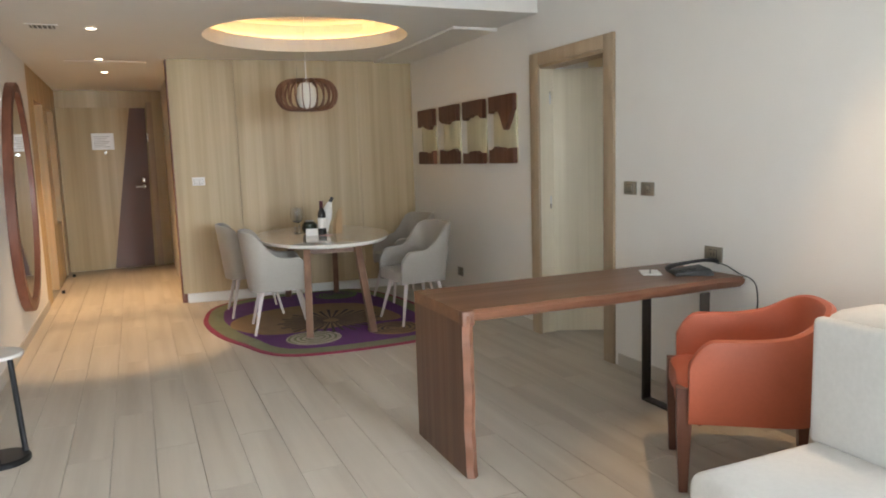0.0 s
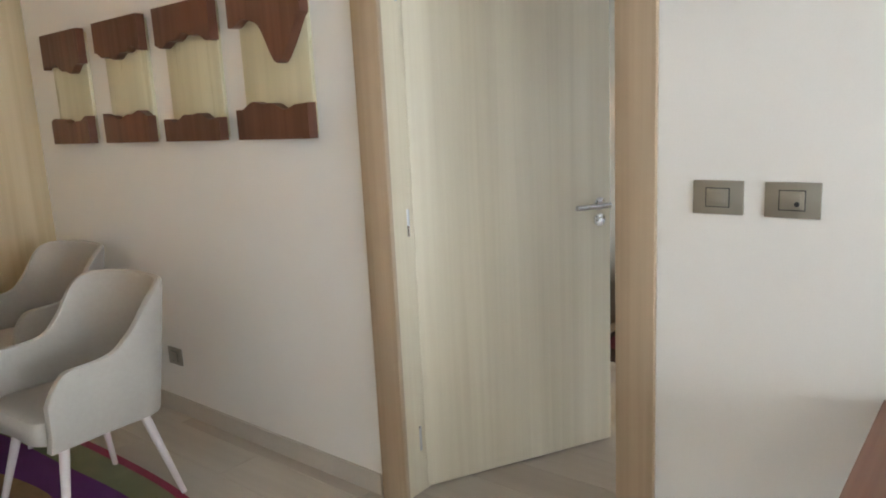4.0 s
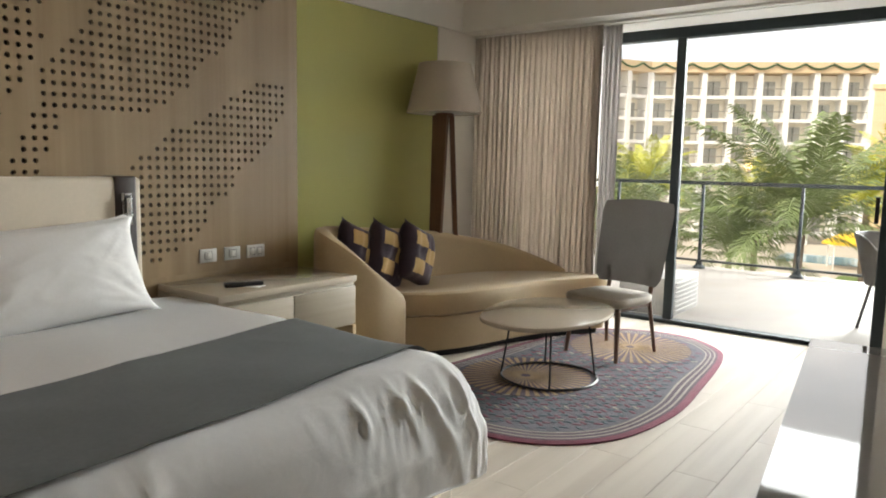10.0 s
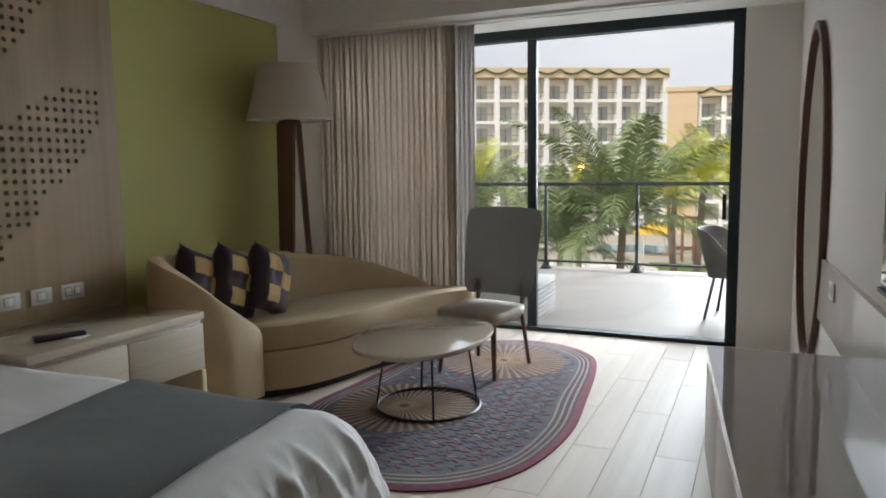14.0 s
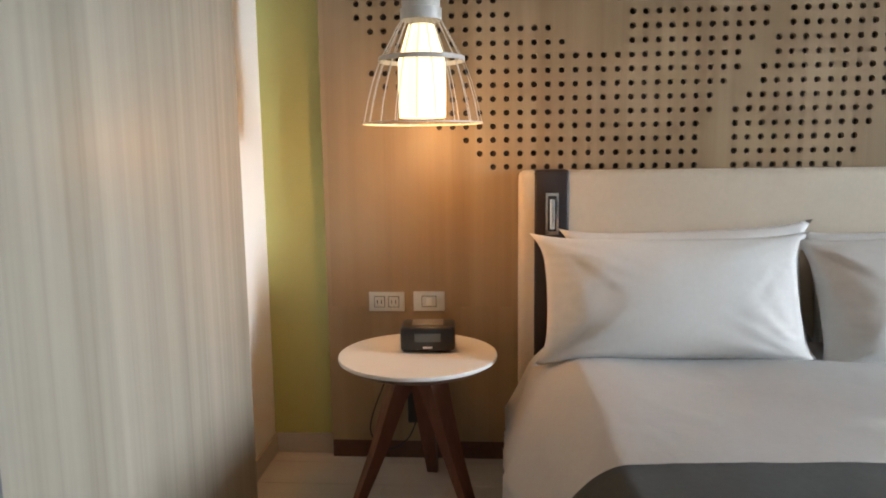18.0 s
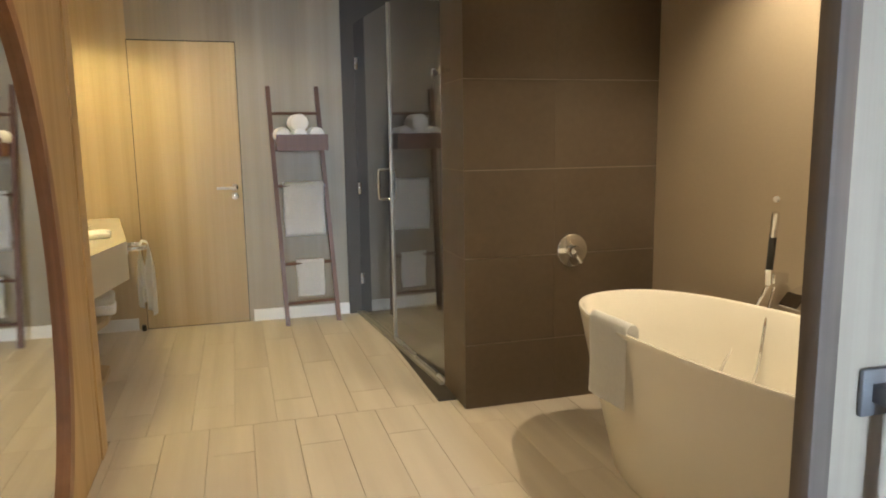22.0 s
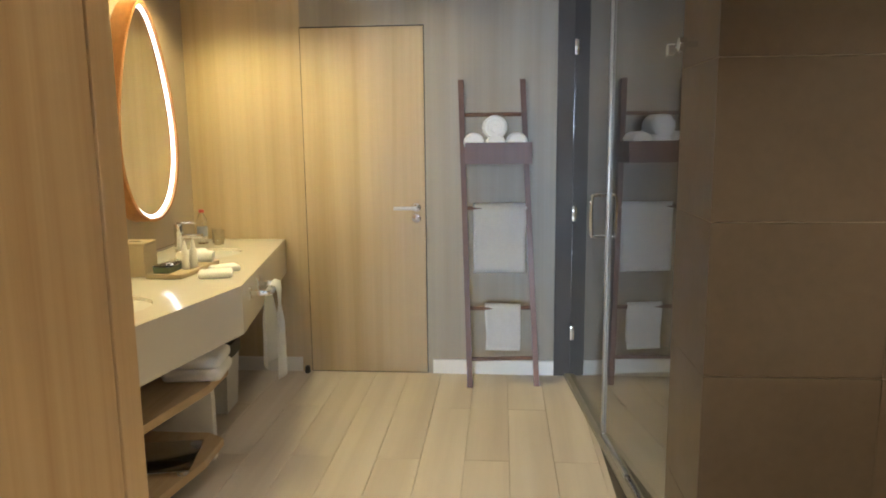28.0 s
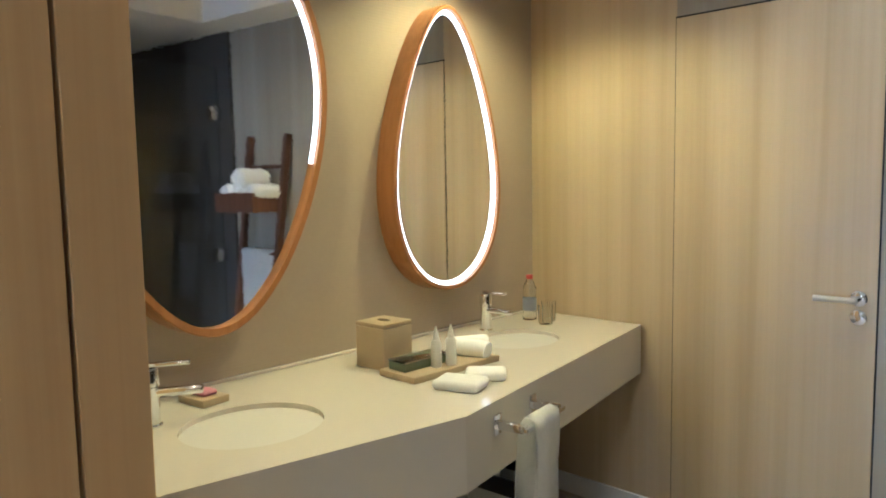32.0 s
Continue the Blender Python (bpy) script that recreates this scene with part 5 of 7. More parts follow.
    part("leg", loft(B(), rings), RED_WOOD, bt, "reddish brown curved leg")
ck = thing("clock_radio", "black clock radio on the bedside table", "clock", (6.34, 4.50, 0.603), 3)
part("body", box(B(), -0.07, 0.07, -0.105, 0.105, 0.004, 0.105, 0.018, 3), BLACK_PLASTIC, ck)
part("display", box(B(), -0.0725, -0.0695, -0.05, 0.05, 0.045, 0.078, 0.001), plain("grey_display", (0.12, 0.13, 0.13), 0.2), ck, "grey display")
part("badge", box(B(), -0.072, -0.0695, -0.018, 0.018, 0.020, 0.028), SATIN, ck)
part("top_panel", box(B(), -0.045, 0.045, -0.06, 0.06, 0.105, 0.108, 0.001), PEWTER, ck)
ad = thing("power_adapter", "black power adapter plugged in under the bedside table", "adapter", (6.645, 4.585, 0.25))
part("body", box(B(), -0.045, 0.0145, -0.035, 0.035, -0.06, 0.07, 0.008), BLACK_PLASTIC, ad)
part("cable", tube(B(), spline([(-0.02, 0, -0.06), (-0.03, 0.04, -0.14), (-0.06, 0.12, -0.17), (-0.05, 0.2, -0.08), (-0.1, 0.1, 0.2), (-0.2, 0.02, 0.355)], 6, False), 0.003, 6), BLACK_PLASTIC, ad)
plate("wall_socket", "silver double wall socket above the bedside table", "socket", (PX, 4.708, 0.722), -90, 0.155, 0.085, SILVER, "oo")
plate("light_switch", "silver light switch above the bedside table", "light switch", (PX, 4.523, 0.724), -90, 0.135, 0.085, SILVER, "s")
for y, k, w in ((1.56, "s", 0.118), (1.385, "s", 0.118), (1.205, "ss", 0.138)):
    plate("light_switch", "silver switch plate above the nightstand", "light switch", (PX, y, 0.80), -90, w, 0.082, SILVER, k, "plates above the nightstand")

CAGE = plain("white_wire", (0.55, 0.53, 0.50), 0.45, vary=0.05)
lp = thing("cage_lamp", "lit pendant lamp with a white wire cage round a glowing shade", "lamp", (6.25, 4.50, 1.470))
for i in range(20):
    b = B()
    prof = [(0.07, 0.365), (0.088, 0.335), (0.115, 0.285), (0.15, 0.225), (0.178, 0.15), (0.198, 0.08), (0.215, 0.0)]
    rings = [[(r - 0.0015, s * 0.0012, z) for s in (-1, 1)] + [(r + 0.001, s * 0.0012, z) for s in (1, -1)] for r, z in prof]
    part("rib", loft(b, rings), CAGE, lp, at=pose(0, 0, 0, 0, 0, 18 * i))
for r, z, h in ((0.215, 0.0, 0.006), (0.152, 0.225, 0.016)):
    part("hoop", loft(B(), [circle(r + 0.003, z - h / 2, 40), circle(r + 0.003, z + h / 2, 40), circle(r - 0.003, z + h / 2, 40), circle(r - 0.003, z - h / 2, 40), circle(r + 0.003, z - h / 2, 40)], True, False), CAGE, lp)
part("collar", lathe(B(), [(0.072, 0.36), (0.074, 0.365), (0.074, 0.40), (0.07, 0.402)], 32, caps=False), plain("grey_white_collar", (0.55, 0.54, 0.52), 0.4), lp)
part("cap", lathe(B(), [(0.068, 0.402), (0.072, 0.50), (0.074, 0.62), (0.055, 0.64), (0.004, 0.642)], 32), CAGE, lp)
for i in range(12):
    part("slot", box(B(), 0.0695, 0.0755, -0.006, 0.006, 0.44, 0.47, 0.001, 1), BLACK_PLASTIC, lp, at=pose(0, 0, 0, 0, 0, 30 * i))
part("shade", lathe(B(), [(0.078, 0.02), (0.084, 0.022), (0.086, 0.12), (0.085, 0.22), (0.06, 0.30), (0.045, 0.345), (0.002, 0.347)], 28), glow("lit_lamp_shade", (1, 0.74, 0.42), 1.6), lp, "glowing white shade")
part("cord", tube(B(), [(0, 0, 0.64), (0, 0, 1.39)], 0.004, 8), WHITE, lp)
lamp("cage_lamp_light", "POINT", (6.25, 4.50, 1.44), (6.25, 4.5, 0), 7, WARMER, 0.06)

# nightstand with drawers
WASHED = wood("washed_ridged_oak", (0.27, 0.225, 0.165), (0.37, 0.315, 0.24), "y", 0.45, 20.0, 0.3)
TOPGLOSS = plain("taupe_gloss_top", (0.42, 0.36, 0.29), 0.09, vary=0.03, relief=0.0, coat=0.5)
ns = thing("nightstand", "low two drawer nightstand with a glossy taupe top", "nightstand", (6.07, 0.87, 0))
part("top", box(B(), -0.005, 0.585, 0.0, 1.03, 0.628, 0.668, 0.003), TOPGLOSS, ns)
part("body", box(B(), 0.02, 0.585, 0.0, 1.03, 0.345, 0.6275, 0.002), WASHED, ns)
for y0, y1 in ((0.008, 0.51), (0.518, 1.022)):
    dr = part("drawer", box(B(), -0.002, 0.0195, y0, y1, 0.355, 0.60, 0.002), WASHED, ns)
for y0, y1 in ((0.0, 0.03), (1.0, 1.03)):
    part("side_panel", box(B(), 0.0, 0.585, y0, y1, 0, 0.3445, 0.002), OAK, ns)
rc = thing("remote_control", "black remote control on the nightstand", "remote control", (6.235, 1.615, 0.669), 68)
part("body", box(B(), -0.11, 0.11, -0.028, 0.028, 0.0, 0.026, 0.010, 3), BLACK_PLASTIC, rc)
for i in range(8):
    part("button", lathe(B(), [(0.005, 0.0255), (0.005, 0.0275), (0.001, 0.0275)], 8, -0.06 + 0.03 * (i // 2), -0.008 + 0.016 * (i % 2)), PEWTER, rc)
cd = thing("printed_card", "small white card lying on the nightstand", "card", (6.20, 1.575, 0.669), 20)
part("paper", box(B(), -0.06, 0.06, -0.04, 0.04, 0.0, 0.0015), WHITE, cd)

# curved chaise sofa
SAND = cloth("sand_upholstery", (0.41, 0.30, 0.17), 300.0, 0.65, 0.07, 0.2)
cs = thing("chaise_sofa", "curved sand coloured chaise sofa with a sweeping back", "sofa", (0, 0, 0))
SEAT = [(6.14, 0.40), (5.94, 0.17), (5.77, -0.28), (5.67, -0.74), (5.50, -1.14), (5.37, -1.38), (5.56, -1.49), (5.98, -1.30), (6.30, -0.95), (6.46, -0.5), (6.52, 0.1), (6.50, 0.60), (6.30, 0.66)]
sp2 = [(p.x, p.y) for p in spline([(x, y, 0) for x, y in SEAT], 6)]


def shrink(o, d):
    cx, cy = sum(p[0] for p in o) / len(o), sum(p[1] for p in o) / len(o)
    return [(x - (x - cx) / math.hypot(x - cx, y - cy) * d, y - (y - cy) / math.hypot(x - cx, y - cy) * d) for x, y in o]


part("base", prism(B(), shrink(sp2, 0.02), 0.05, 0.30, 0.015), SAND, cs)
part("plinth", prism(B(), shrink(sp2, 0.09), 0.0, 0.0505), BLACK, cs)
part("seat_cushion", prism(B(), sp2, 0.302, 0.475, 0.045), SAND, cs)
BACK = [(6.13, 0.36, 0.40), (6.11, 0.42, 0.49), (6.12, 0.52, 0.575), (6.16, 0.64, 0.68), (6.25, 0.76, 0.815), (6.42, 0.81, 0.92), (6.58, 0.66, 0.935), (6.62, 0.25, 0.90), (6.58, -0.25, 0.86), (6.46, -0.70, 0.80), (6.22, -1.10, 0.70), (5.96, -1.34, 0.575), (5.80, -1.44, 0.49)]
bp = spline(BACK, 6, False)
b = B()
rings = []
for i, p in enumerate(bp):
    d = (bp[min(i + 1, len(bp) - 1)] - bp[max(i - 1, 0)])
    nrm = Vector((d.y, -d.x, 0)).normalized() * -1
    w = 0.055 * min(1.0, 0.35 + 0.13 * i)
    h = p.z
    rings.append([(p.x - nrm.x * w, p.y - nrm.y * w, 0.05), (p.x - nrm.x * w * 1.15, p.y - nrm.y * w * 1.15, h - 0.05), (p.x - nrm.x * w * 0.7, p.y - nrm.y * w * 0.7, h - 0.01), (p.x, p.y, h),
                  (p.x + nrm.x * w * 0.7, p.y + nrm.y * w * 0.7, h - 0.01), (p.x + nrm.x * w, p.y + nrm.y * w, h - 0.05), (p.x + nrm.x * w, p.y + nrm.y * w, 0.05)])
loft(b, rings)
part("backrest", b, SAND, cs, smooth=50)
AUBER = cloth("aubergine_cloth", (0.030, 0.014, 0.030), 300.0, 0.75, 0.25, 0.3)
OCHRE = cloth("ochre_patch", (0.42, 0.27, 0.10), 200.0, 0.8, 0.12, 0.3)
for i, (x, y, z, r, tl) in enumerate(((6.47, 0.47, 0.735, 92, 10), (6.38, 0.25, 0.725, 95, 9), (6.28, 0.03, 0.715, 98, 8))):
    t = thing("throw_pillow", "aubergine throw pillow with ochre square patches", "pillow", (x, y, z), r, "pillows on the chaise")
    part("cover", cushion("cover", None, 0.37, 0.44, 0.19, None, 30 + i), AUBER, t, smooth=180, at=pose(0, 0, -0.015, tl) @ pose(0, 0, 0, 0, -22))
    for cx, cz in ((0.065, 0.10), (-0.065, -0.005), (0.065, -0.11)):
        b = B()

        def patch(u, v, cx=cx, cz=cz, i=i):
            a, c = (cx + (u - 0.5) * 0.13) / 0.185, (cz + (v - 0.5) * 0.105) / 0.22
            e = max(0.0, (1 - a ** 4) * (1 - c ** 4)) ** 0.5
            sd = 30 + i
            wob = 0.012 * noise.noise((a * 2 + sd, c * 2.3, 3.0)) + 0.02 * noise.noise((a * 4 + sd * 3, c * 1.6 + a * 2, 1)) * e
            return (a * 0.185, (0.095 * e + wob * e) + 0.004, c * 0.22)

        sheet(b, patch, 6, 6)
        part("patch", b, OCHRE, t, "ochre square patch", 180, pose(0, 0, -0.015, tl) @ pose(0, 0, 0, 0, -22))

# tripod floor lamp
SHADE = cloth("warm_grey_lamp_shade", (0.50, 0.43, 0.36), 300.0, 0.8, 0.05, 0.2)
fl = thing("floor_lamp", "floor lamp with a large fabric shade on dark wooden tripod legs", "lamp", (6.55, -0.64, 0))
part("shade", loft(B(), [circle(0.315, 1.80, 48), circle(0.215, 2.20, 48), circle(0.211, 2.20, 48), circle(0.311, 1.80, 48), circle(0.315, 1.80, 48)], True, False), SHADE, fl)
part("diffuser", loft(B(), [circle(0.31, 1.806, 48), circle(0.31, 1.810, 48)]), WHITE, fl, "white diffuser")
for i in range(3):
    a = math.radians(100 + 120 * i)
    c, s = math.cos(a), math.sin(a)
    part("leg", loft(B(), [[(c * r + q * -s * w - c * e * 0.02, s * r + q * c * w - s * e * 0.02, z) for q, e in ((-1, -1), (1, -1), (1, 1), (-1, 1))] for r, z, w in ((0.06, 1.78, 0.066), (0.15, 0.0, 0.036))]), LADDER_WOOD, fl, "dark tapered leg")
part("collar", lathe(B(), [(0.08, 1.76), (0.08, 1.80), (0.02, 1.81)], 20), LADDER_WOOD, fl)
part("finial", lathe(B(), [(0.012, 1.79), (0.02, 1.795), (0.012, 1.803)], 12), SATIN, fl)

# curtains
CURT = cloth("grey_taupe_curtain", (0.47, 0.41, 0.35), 300.0, 0.9, 0.1, 0.25)
SHEER = cloth("pale_sheer_curtain", (0.50, 0.47, 0.45), 300.0, 0.9, 0.05, 0.2)
SHEER.node_tree.nodes["Principled BSDF"].inputs["Transmission Weight"].default_value = 0.2


def curtain(x0, x1, y, z1, folds, depth, seed):
    b = B()

    def fn(u, v):
        x = x0 + (x1 - x0) * u
        ph = u * folds * 2 * math.pi
        amp = depth * (0.75 + 0.35 * math.sin(u * 9 + seed)) * (0.55 + 0.45 * (1 - v))
        yy = y + amp * math.sin(ph + 0.5 * math.sin(ph * 0.5 + seed)) + 0.012 * noise.noise((u * 30, v * 2, seed))
        return (x + 0.012 * math.sin(ph * 2 + v * 2), yy, 0.015 + (z1 - 0.015) * v)

    sheet(b, fn, folds * 14, 14)
    thicken(b, 0.003)
    return b


ct = thing("curtain", "grey taupe floor length curtain drawn to one side", "curtain", (0, 0, 0))
part("cloth", curtain(5.56, 6.86, -1.52, 2.6, 24, 0.030, 0.6), CURT, ct, smooth=180)
part("track", box(B(), 3.5, 6.86, -1.55, -1.49, 2.56, 2.578), WHITE, ct)
ct2 = thing("sheer_curtain", "narrow pale sheer curtain gathered beside the glass", "curtain", (0, 0, 0))
part("cloth", curtain(5.44, 5.60, -1.62, 2.57, 4, 0.03, 2.2), SHEER, ct2, smooth=180)
part("track", box(B(), 3.5, 6.86, -1.65, -1.60, 2.562, 2.578), WHITE, ct2)

# armchair by the window
GREYCH = cloth("slate_chair_cloth", (0.16, 0.15, 0.14), 260.0, 0.8, 0.1, 0.3)
SEATCH = cloth("taupe_seat_cloth", (0.30, 0.255, 0.20), 260.0, 0.7, 0.08, 0.2)
ac = thing("lounge_chair", "lounge chair with tall slate back, taupe seat and dark legs", "chair", (5.06, -0.80, 0.013), 80)
out = [(0.27, -0.22), (0.29, 0.0), (0.27, 0.22), (0.1, 0.25), (-0.18, 0.22), (-0.22, 0.0), (-0.18, -0.22), (0.1, -0.25)]
part("seat", prism(B(), [(p.x, p.y) for p in spline([(x, y, 0) for x, y in out], 5)], 0.385, 0.455, 0.028), SEATCH, ac)
b = B()


def cb(u, v):
    a = u * 2 - 1
    z = 0.50 + 0.63 * v
    wd = 0.285 + 0.03 * v - 0.05 * max(0, v - 0.88) / 0.12 * 0.5 - 0.04 * max(0, 0.1 - v) / 0.1
    return (-0.22 - 0.12 * v + 0.05 * a * a, a * wd, z - 0.018 * a * a * v ** 6)


sheet(b, cb, 14, 12)
thicken(b, 0.04)
bmesh.ops.bevel(b, geom=[e for e in b.edges if e.is_manifold and e.calc_face_angle(0) > 1.2], offset=0.012, segments=2, affect="EDGES")
part("backrest", b, GREYCH, ac, "slate cloth back")
for sx, sy in ((1, 1), (1, -1)):
    part("leg", tube(B(), [(sx * 0.21, sy * 0.19, 0.40), (sx * 0.25, sy * 0.22, 0.0)], 0.022, 10, 0.013), LADDER_WOOD, ac)
for sy in (1, -1):
    part("leg", tube(B(), [(-0.25, sy * 0.18, 0.62), (-0.20, sy * 0.185, 0.40), (-0.26, sy * 0.215, 0.0)], 0.019, 10, 0.013), LADDER_WOOD, ac)
part("seat_rail", box(B(), -0.2, 0.22, -0.19, 0.19, 0.35, 0.386, 0.006), LADDER_WOOD, ac)

# coffee table
TTOP = plain("taupe_lacquer", (0.38, 0.32, 0.255), 0.16, vary=0.03, relief=0.0, coat=0.4)
cf = thing("coffee_table", "pebble shaped coffee table with taupe top on a black wire base", "table", (5.09, 0.08, 0.013))
out = [(0.27, 0.42), (0.40, -0.02), (0.28, -0.36), (0.02, -0.50), (-0.25, -0.39), (-0.36, -0.1), (-0.34, 0.28), (-0.18, 0.54), (0.06, 0.57)]
part("top", prism(B(), [(p.x, p.y) for p in spline([(x, y, 0) for x, y in out], 8)], 0.415, 0.445, 0.012), TTOP, cf)
part("ring", loft(B(), [[((0.31 + 0.008 * math.cos(t)) * math.cos(a), (0.31 + 0.008 * math.cos(t)) * math.sin(a), 0.009 + 0.008 * math.sin(t)) for t in (0, 1.57, 3.14, 4.71)] for a in [2 * math.pi * i / 48 for i in range(49)]], True, False), BLACK, cf)
part("ring", loft(B(), [[((0.25 + 0.006 * math.cos(t)) * math.cos(a), (0.25 + 0.006 * math.cos(t)) * math.sin(a), 0.405 + 0.006 * math.sin(t)) for t in (0, 1.57, 3.14, 4.71)] for a in [2 * math.pi * i / 48 for i in range(49)]], True, False), BLACK, cf)
for a in (0.5, 2.1, 3.9, 5.3):
    part("leg", tube(B(), [(0.31 * math.cos(a), 0.31 * math.sin(a), 0.012), (0.25 * math.cos(a), 0.25 * math.sin(a), 0.405)], 0.0065, 8), BLACK, cf)

# rug by the window
BLUEG, GOLD, WINE, IVORY, TEAL = (yarn(n, c) for n, c in (("blue_grey_yarn", (0.062, 0.052, 0.068)), ("gold_yarn", (0.26, 0.155, 0.065)), ("wine_yarn", (0.16, 0.018, 0.045)), ("ivory_yarn", (0.30, 0.25, 0.22)), ("teal_yarn", (0.030, 0.060, 0.075))))
rg = thing("rug", "rounded blue grey rug with gold sunbursts and wine edge", "rug", (5.14, -0.25, 0))
RUG2 = [(-0.80, -0.90), (-0.90, -0.15), (-0.945, 0.5), (-0.82, 1.08), (-0.45, 1.40), (0.12, 1.38), (0.60, 0.75), (0.60, 0.1), (0.54, -0.5), (0.42, -1.08), (0.05, -1.40), (-0.35, -1.44), (-0.66, -1.22)]
o2 = [(p.x, p.y) for p in spline([(x, y, 0) for x, y in RUG2], 8)]
z = 0.0095
part("edge", prism(B(), o2, 0, z, 0.004), WINE, rg, "wine red edge")
for i, (ins, mt) in enumerate(((0.05, PLUM), (0.068, IVORY), (0.082, PLUM), (0.106, IVORY), (0.120, PLUM), (0.144, IVORY), (0.158, BLUEG))):
    part("stripe" if i < 6 else "field", prism(B(), scaled(o2, ins), 0.004, z + 0.0004 * (i + 1)), mt, rg)
for cx, cy, r in ((-0.14, -0.78, 0.45), (0.08, 0.40, 0.42)):
    part("disc", loft(B(), [circle(r, 0.008, 48, cx, cy, r * 1.05), circle(r, 0.0132, 48, cx, cy, r * 1.05)]), PLUM, rg, "dark sunburst ground")
    b = B()
    loft(b, [[(q, s_ * w, z) for q, s_, w in ((0.03, -1, 0.003), (r * 0.99, -1, 0.0135), (r * 0.99, 1, 0.0135), (0.03, 1, 0.003))] for z in (0.009, 0.0142)])
    ray = part("ray", b, GOLD, rg, "gold ray", 0, pose(cx, cy, 0))
    for i in range(1, 44):
        o = new("ray", ray.data)
        o.matrix_basis = pose(cx, cy, 0) @ Matrix.Diagonal((1, 1.05, 1, 1)) @ pose(0, 0, 0, 0, 0, i * 360 / 44)
        o.parent = rg
# short stitches in staggered rows over the field
for mt, off in ((WINE, 0), (TEAL, 1), (IVORY, 2)):
    b = B()
    for row in range(58):
        for k in range(30):
            cx, cy = -0.75 + k * 0.052 + 0.017 * (row % 3), -1.15 + row * 0.042
            if (row * 2 + k) % 3 != off or (off == 2 and (row + k) % 4):
                continue
            if math.hypot(cx + 0.14, cy + 0.78) < 0.47 or math.hypot(cx - 0.08, cy - 0.40) < 0.44 or not inside(scaled(o2, 0.2), cx, cy):
                continue
            d = Vector((0.020, 0.010 * (1 if row % 2 else -1), 0))
            bar(b, Vector((cx, cy, 0.0128)) - d, Vector((cx, cy, 0.0128)) + d, 0.013, 0.003)
    part("yarn_pattern", b, mt, rg, smooth=0)["kind"] = "stuff"

# rug beside the bed
MAG2 = yarn("magenta_yarn", (0.20, 0.03, 0.07))
PUR2 = yarn("violet_yarn", (0.05, 0.018, 0.075))
ORG = yarn("amber_yarn", (0.34, 0.17, 0.06))
GRN2 = yarn("sage_yarn", (0.16, 0.17, 0.12))
rb = thing("rug", "bedside rug with striped diamonds in amber, sage and magenta", "rug", (5.10, 4.62, 0))
part("edge", prism(B(), [(p.x, p.y) for p in spline([(0.60, -0.475, 0), (0.68, -0.3, 0), (0.70, 0.0, 0), (0.62, 0.35, 0), (0.3, 0.42, 0), (-0.5, 0.40, 0), (-0.68, 0.25, 0), (-0.70, -0.1, 0), (-0.60, -0.42, 0), (0.0, -0.475, 0)], 6)], 0, 0.010, 0.003), DKBROWN, rb, "dark brown ground")
# block of nested diamonds cut to a rectangle
DA, DB = 0.21, 0.165
for i in range(17):
    s_ = 2 - i * 0.115
    if s_ > 1:
        o = [(DA, DB * (s_ - 1)), (DA * (s_ - 1), DB), (-DA * (s_ - 1), DB), (-DA, DB * (s_ - 1)), (-DA, -DB * (s_ - 1)), (-DA * (s_ - 1), -DB), (DA * (s_ - 1), -DB), (DA, -DB * (s_ - 1))]
    else:
        o = [(DA * s_, 0), (0, DB * s_), (-DA * s_, 0), (0, -DB * s_)]
    part("diamond", prism(B(), [(0.085 + x, -0.12 + y) for x, y in o], 0.006, 0.0104 + 0.00025 * i), (ORG, DKBROWN)[i % 2], rb, smooth=0)
for i in range(4):
    part("stripe", bar(B(), (-0.12, -0.362 + i * 0.022, 0.0105), (0.29, -0.362 + i * 0.022, 0.0105), 0.012, 0.003), GRN2, rb, "sage stripe", 0)
    part("stripe", bar(B(), (-0.12, 0.075 + i * 0.022, 0.0105), (0.29, 0.075 + i * 0.022, 0.0105), 0.012, 0.003), GRN2, rb, "sage stripe", 0)
for i in range(14):
    part("stripe", bar(B(), (0.205 + i * 0.031, -0.465, 0.0105), (0.205 + i * 0.031, -0.375 + 0.03 * (i > 5), 0.0105), 0.016, 0.003), MAG2, rb, "magenta stripe", 0)
    part("stripe", bar(B(), (-0.50 + i * 0.026, 0.18, 0.0105), (-0.50 + i * 0.026, 0.37, 0.0105), 0.013, 0.003), MAG2, rb, "magenta stripe", 0)
    if i < 9:
        part("stripe", bar(B(), (-0.24 + i * 0.026, -0.465, 0.0105), (-0.24 + i * 0.026, -0.385, 0.0105), 0.018, 0.003), MAG2, rb, "magenta stripe", 0)
part("block", box(B(), 0.01, 0.19, -0.465, -0.378, 0.0085, 0.0112), PUR2, rb, "violet block", 0)
for i in range(19):
    a = math.radians(-84 + i * 168 / 18)
    for r0, r1, mt, nm in ((0.05, 0.15, GRN2, "sage ray"), (0.165, 0.355, ORG, "amber ray")):
        c, sn = math.cos(a), math.sin(a)
        part("ray", loft(B(), [[(0.335 + c * r - sn * w, -0.126 + sn * r * 0.92 + c * w, z) for r, w in ((r0, -r0 * 0.045), (r1, -r1 * 0.045), (r1, r1 * 0.045), (r0, r0 * 0.045))] for z in (0.0085, 0.0113)]), mt, rb, nm, 0)
for i in range(8):
    a = math.radians(110 + i * 20)
    part("ray", bar(B(), (-0.42 + 0.06 * math.cos(a), -0.1 + 0.06 * math.sin(a), 0.0105), (-0.42 + 0.22 * math.cos(a), -0.1 + 0.22 * math.sin(a), 0.0105), 0.02, 0.003), ORG, rb, "amber ray", 0)

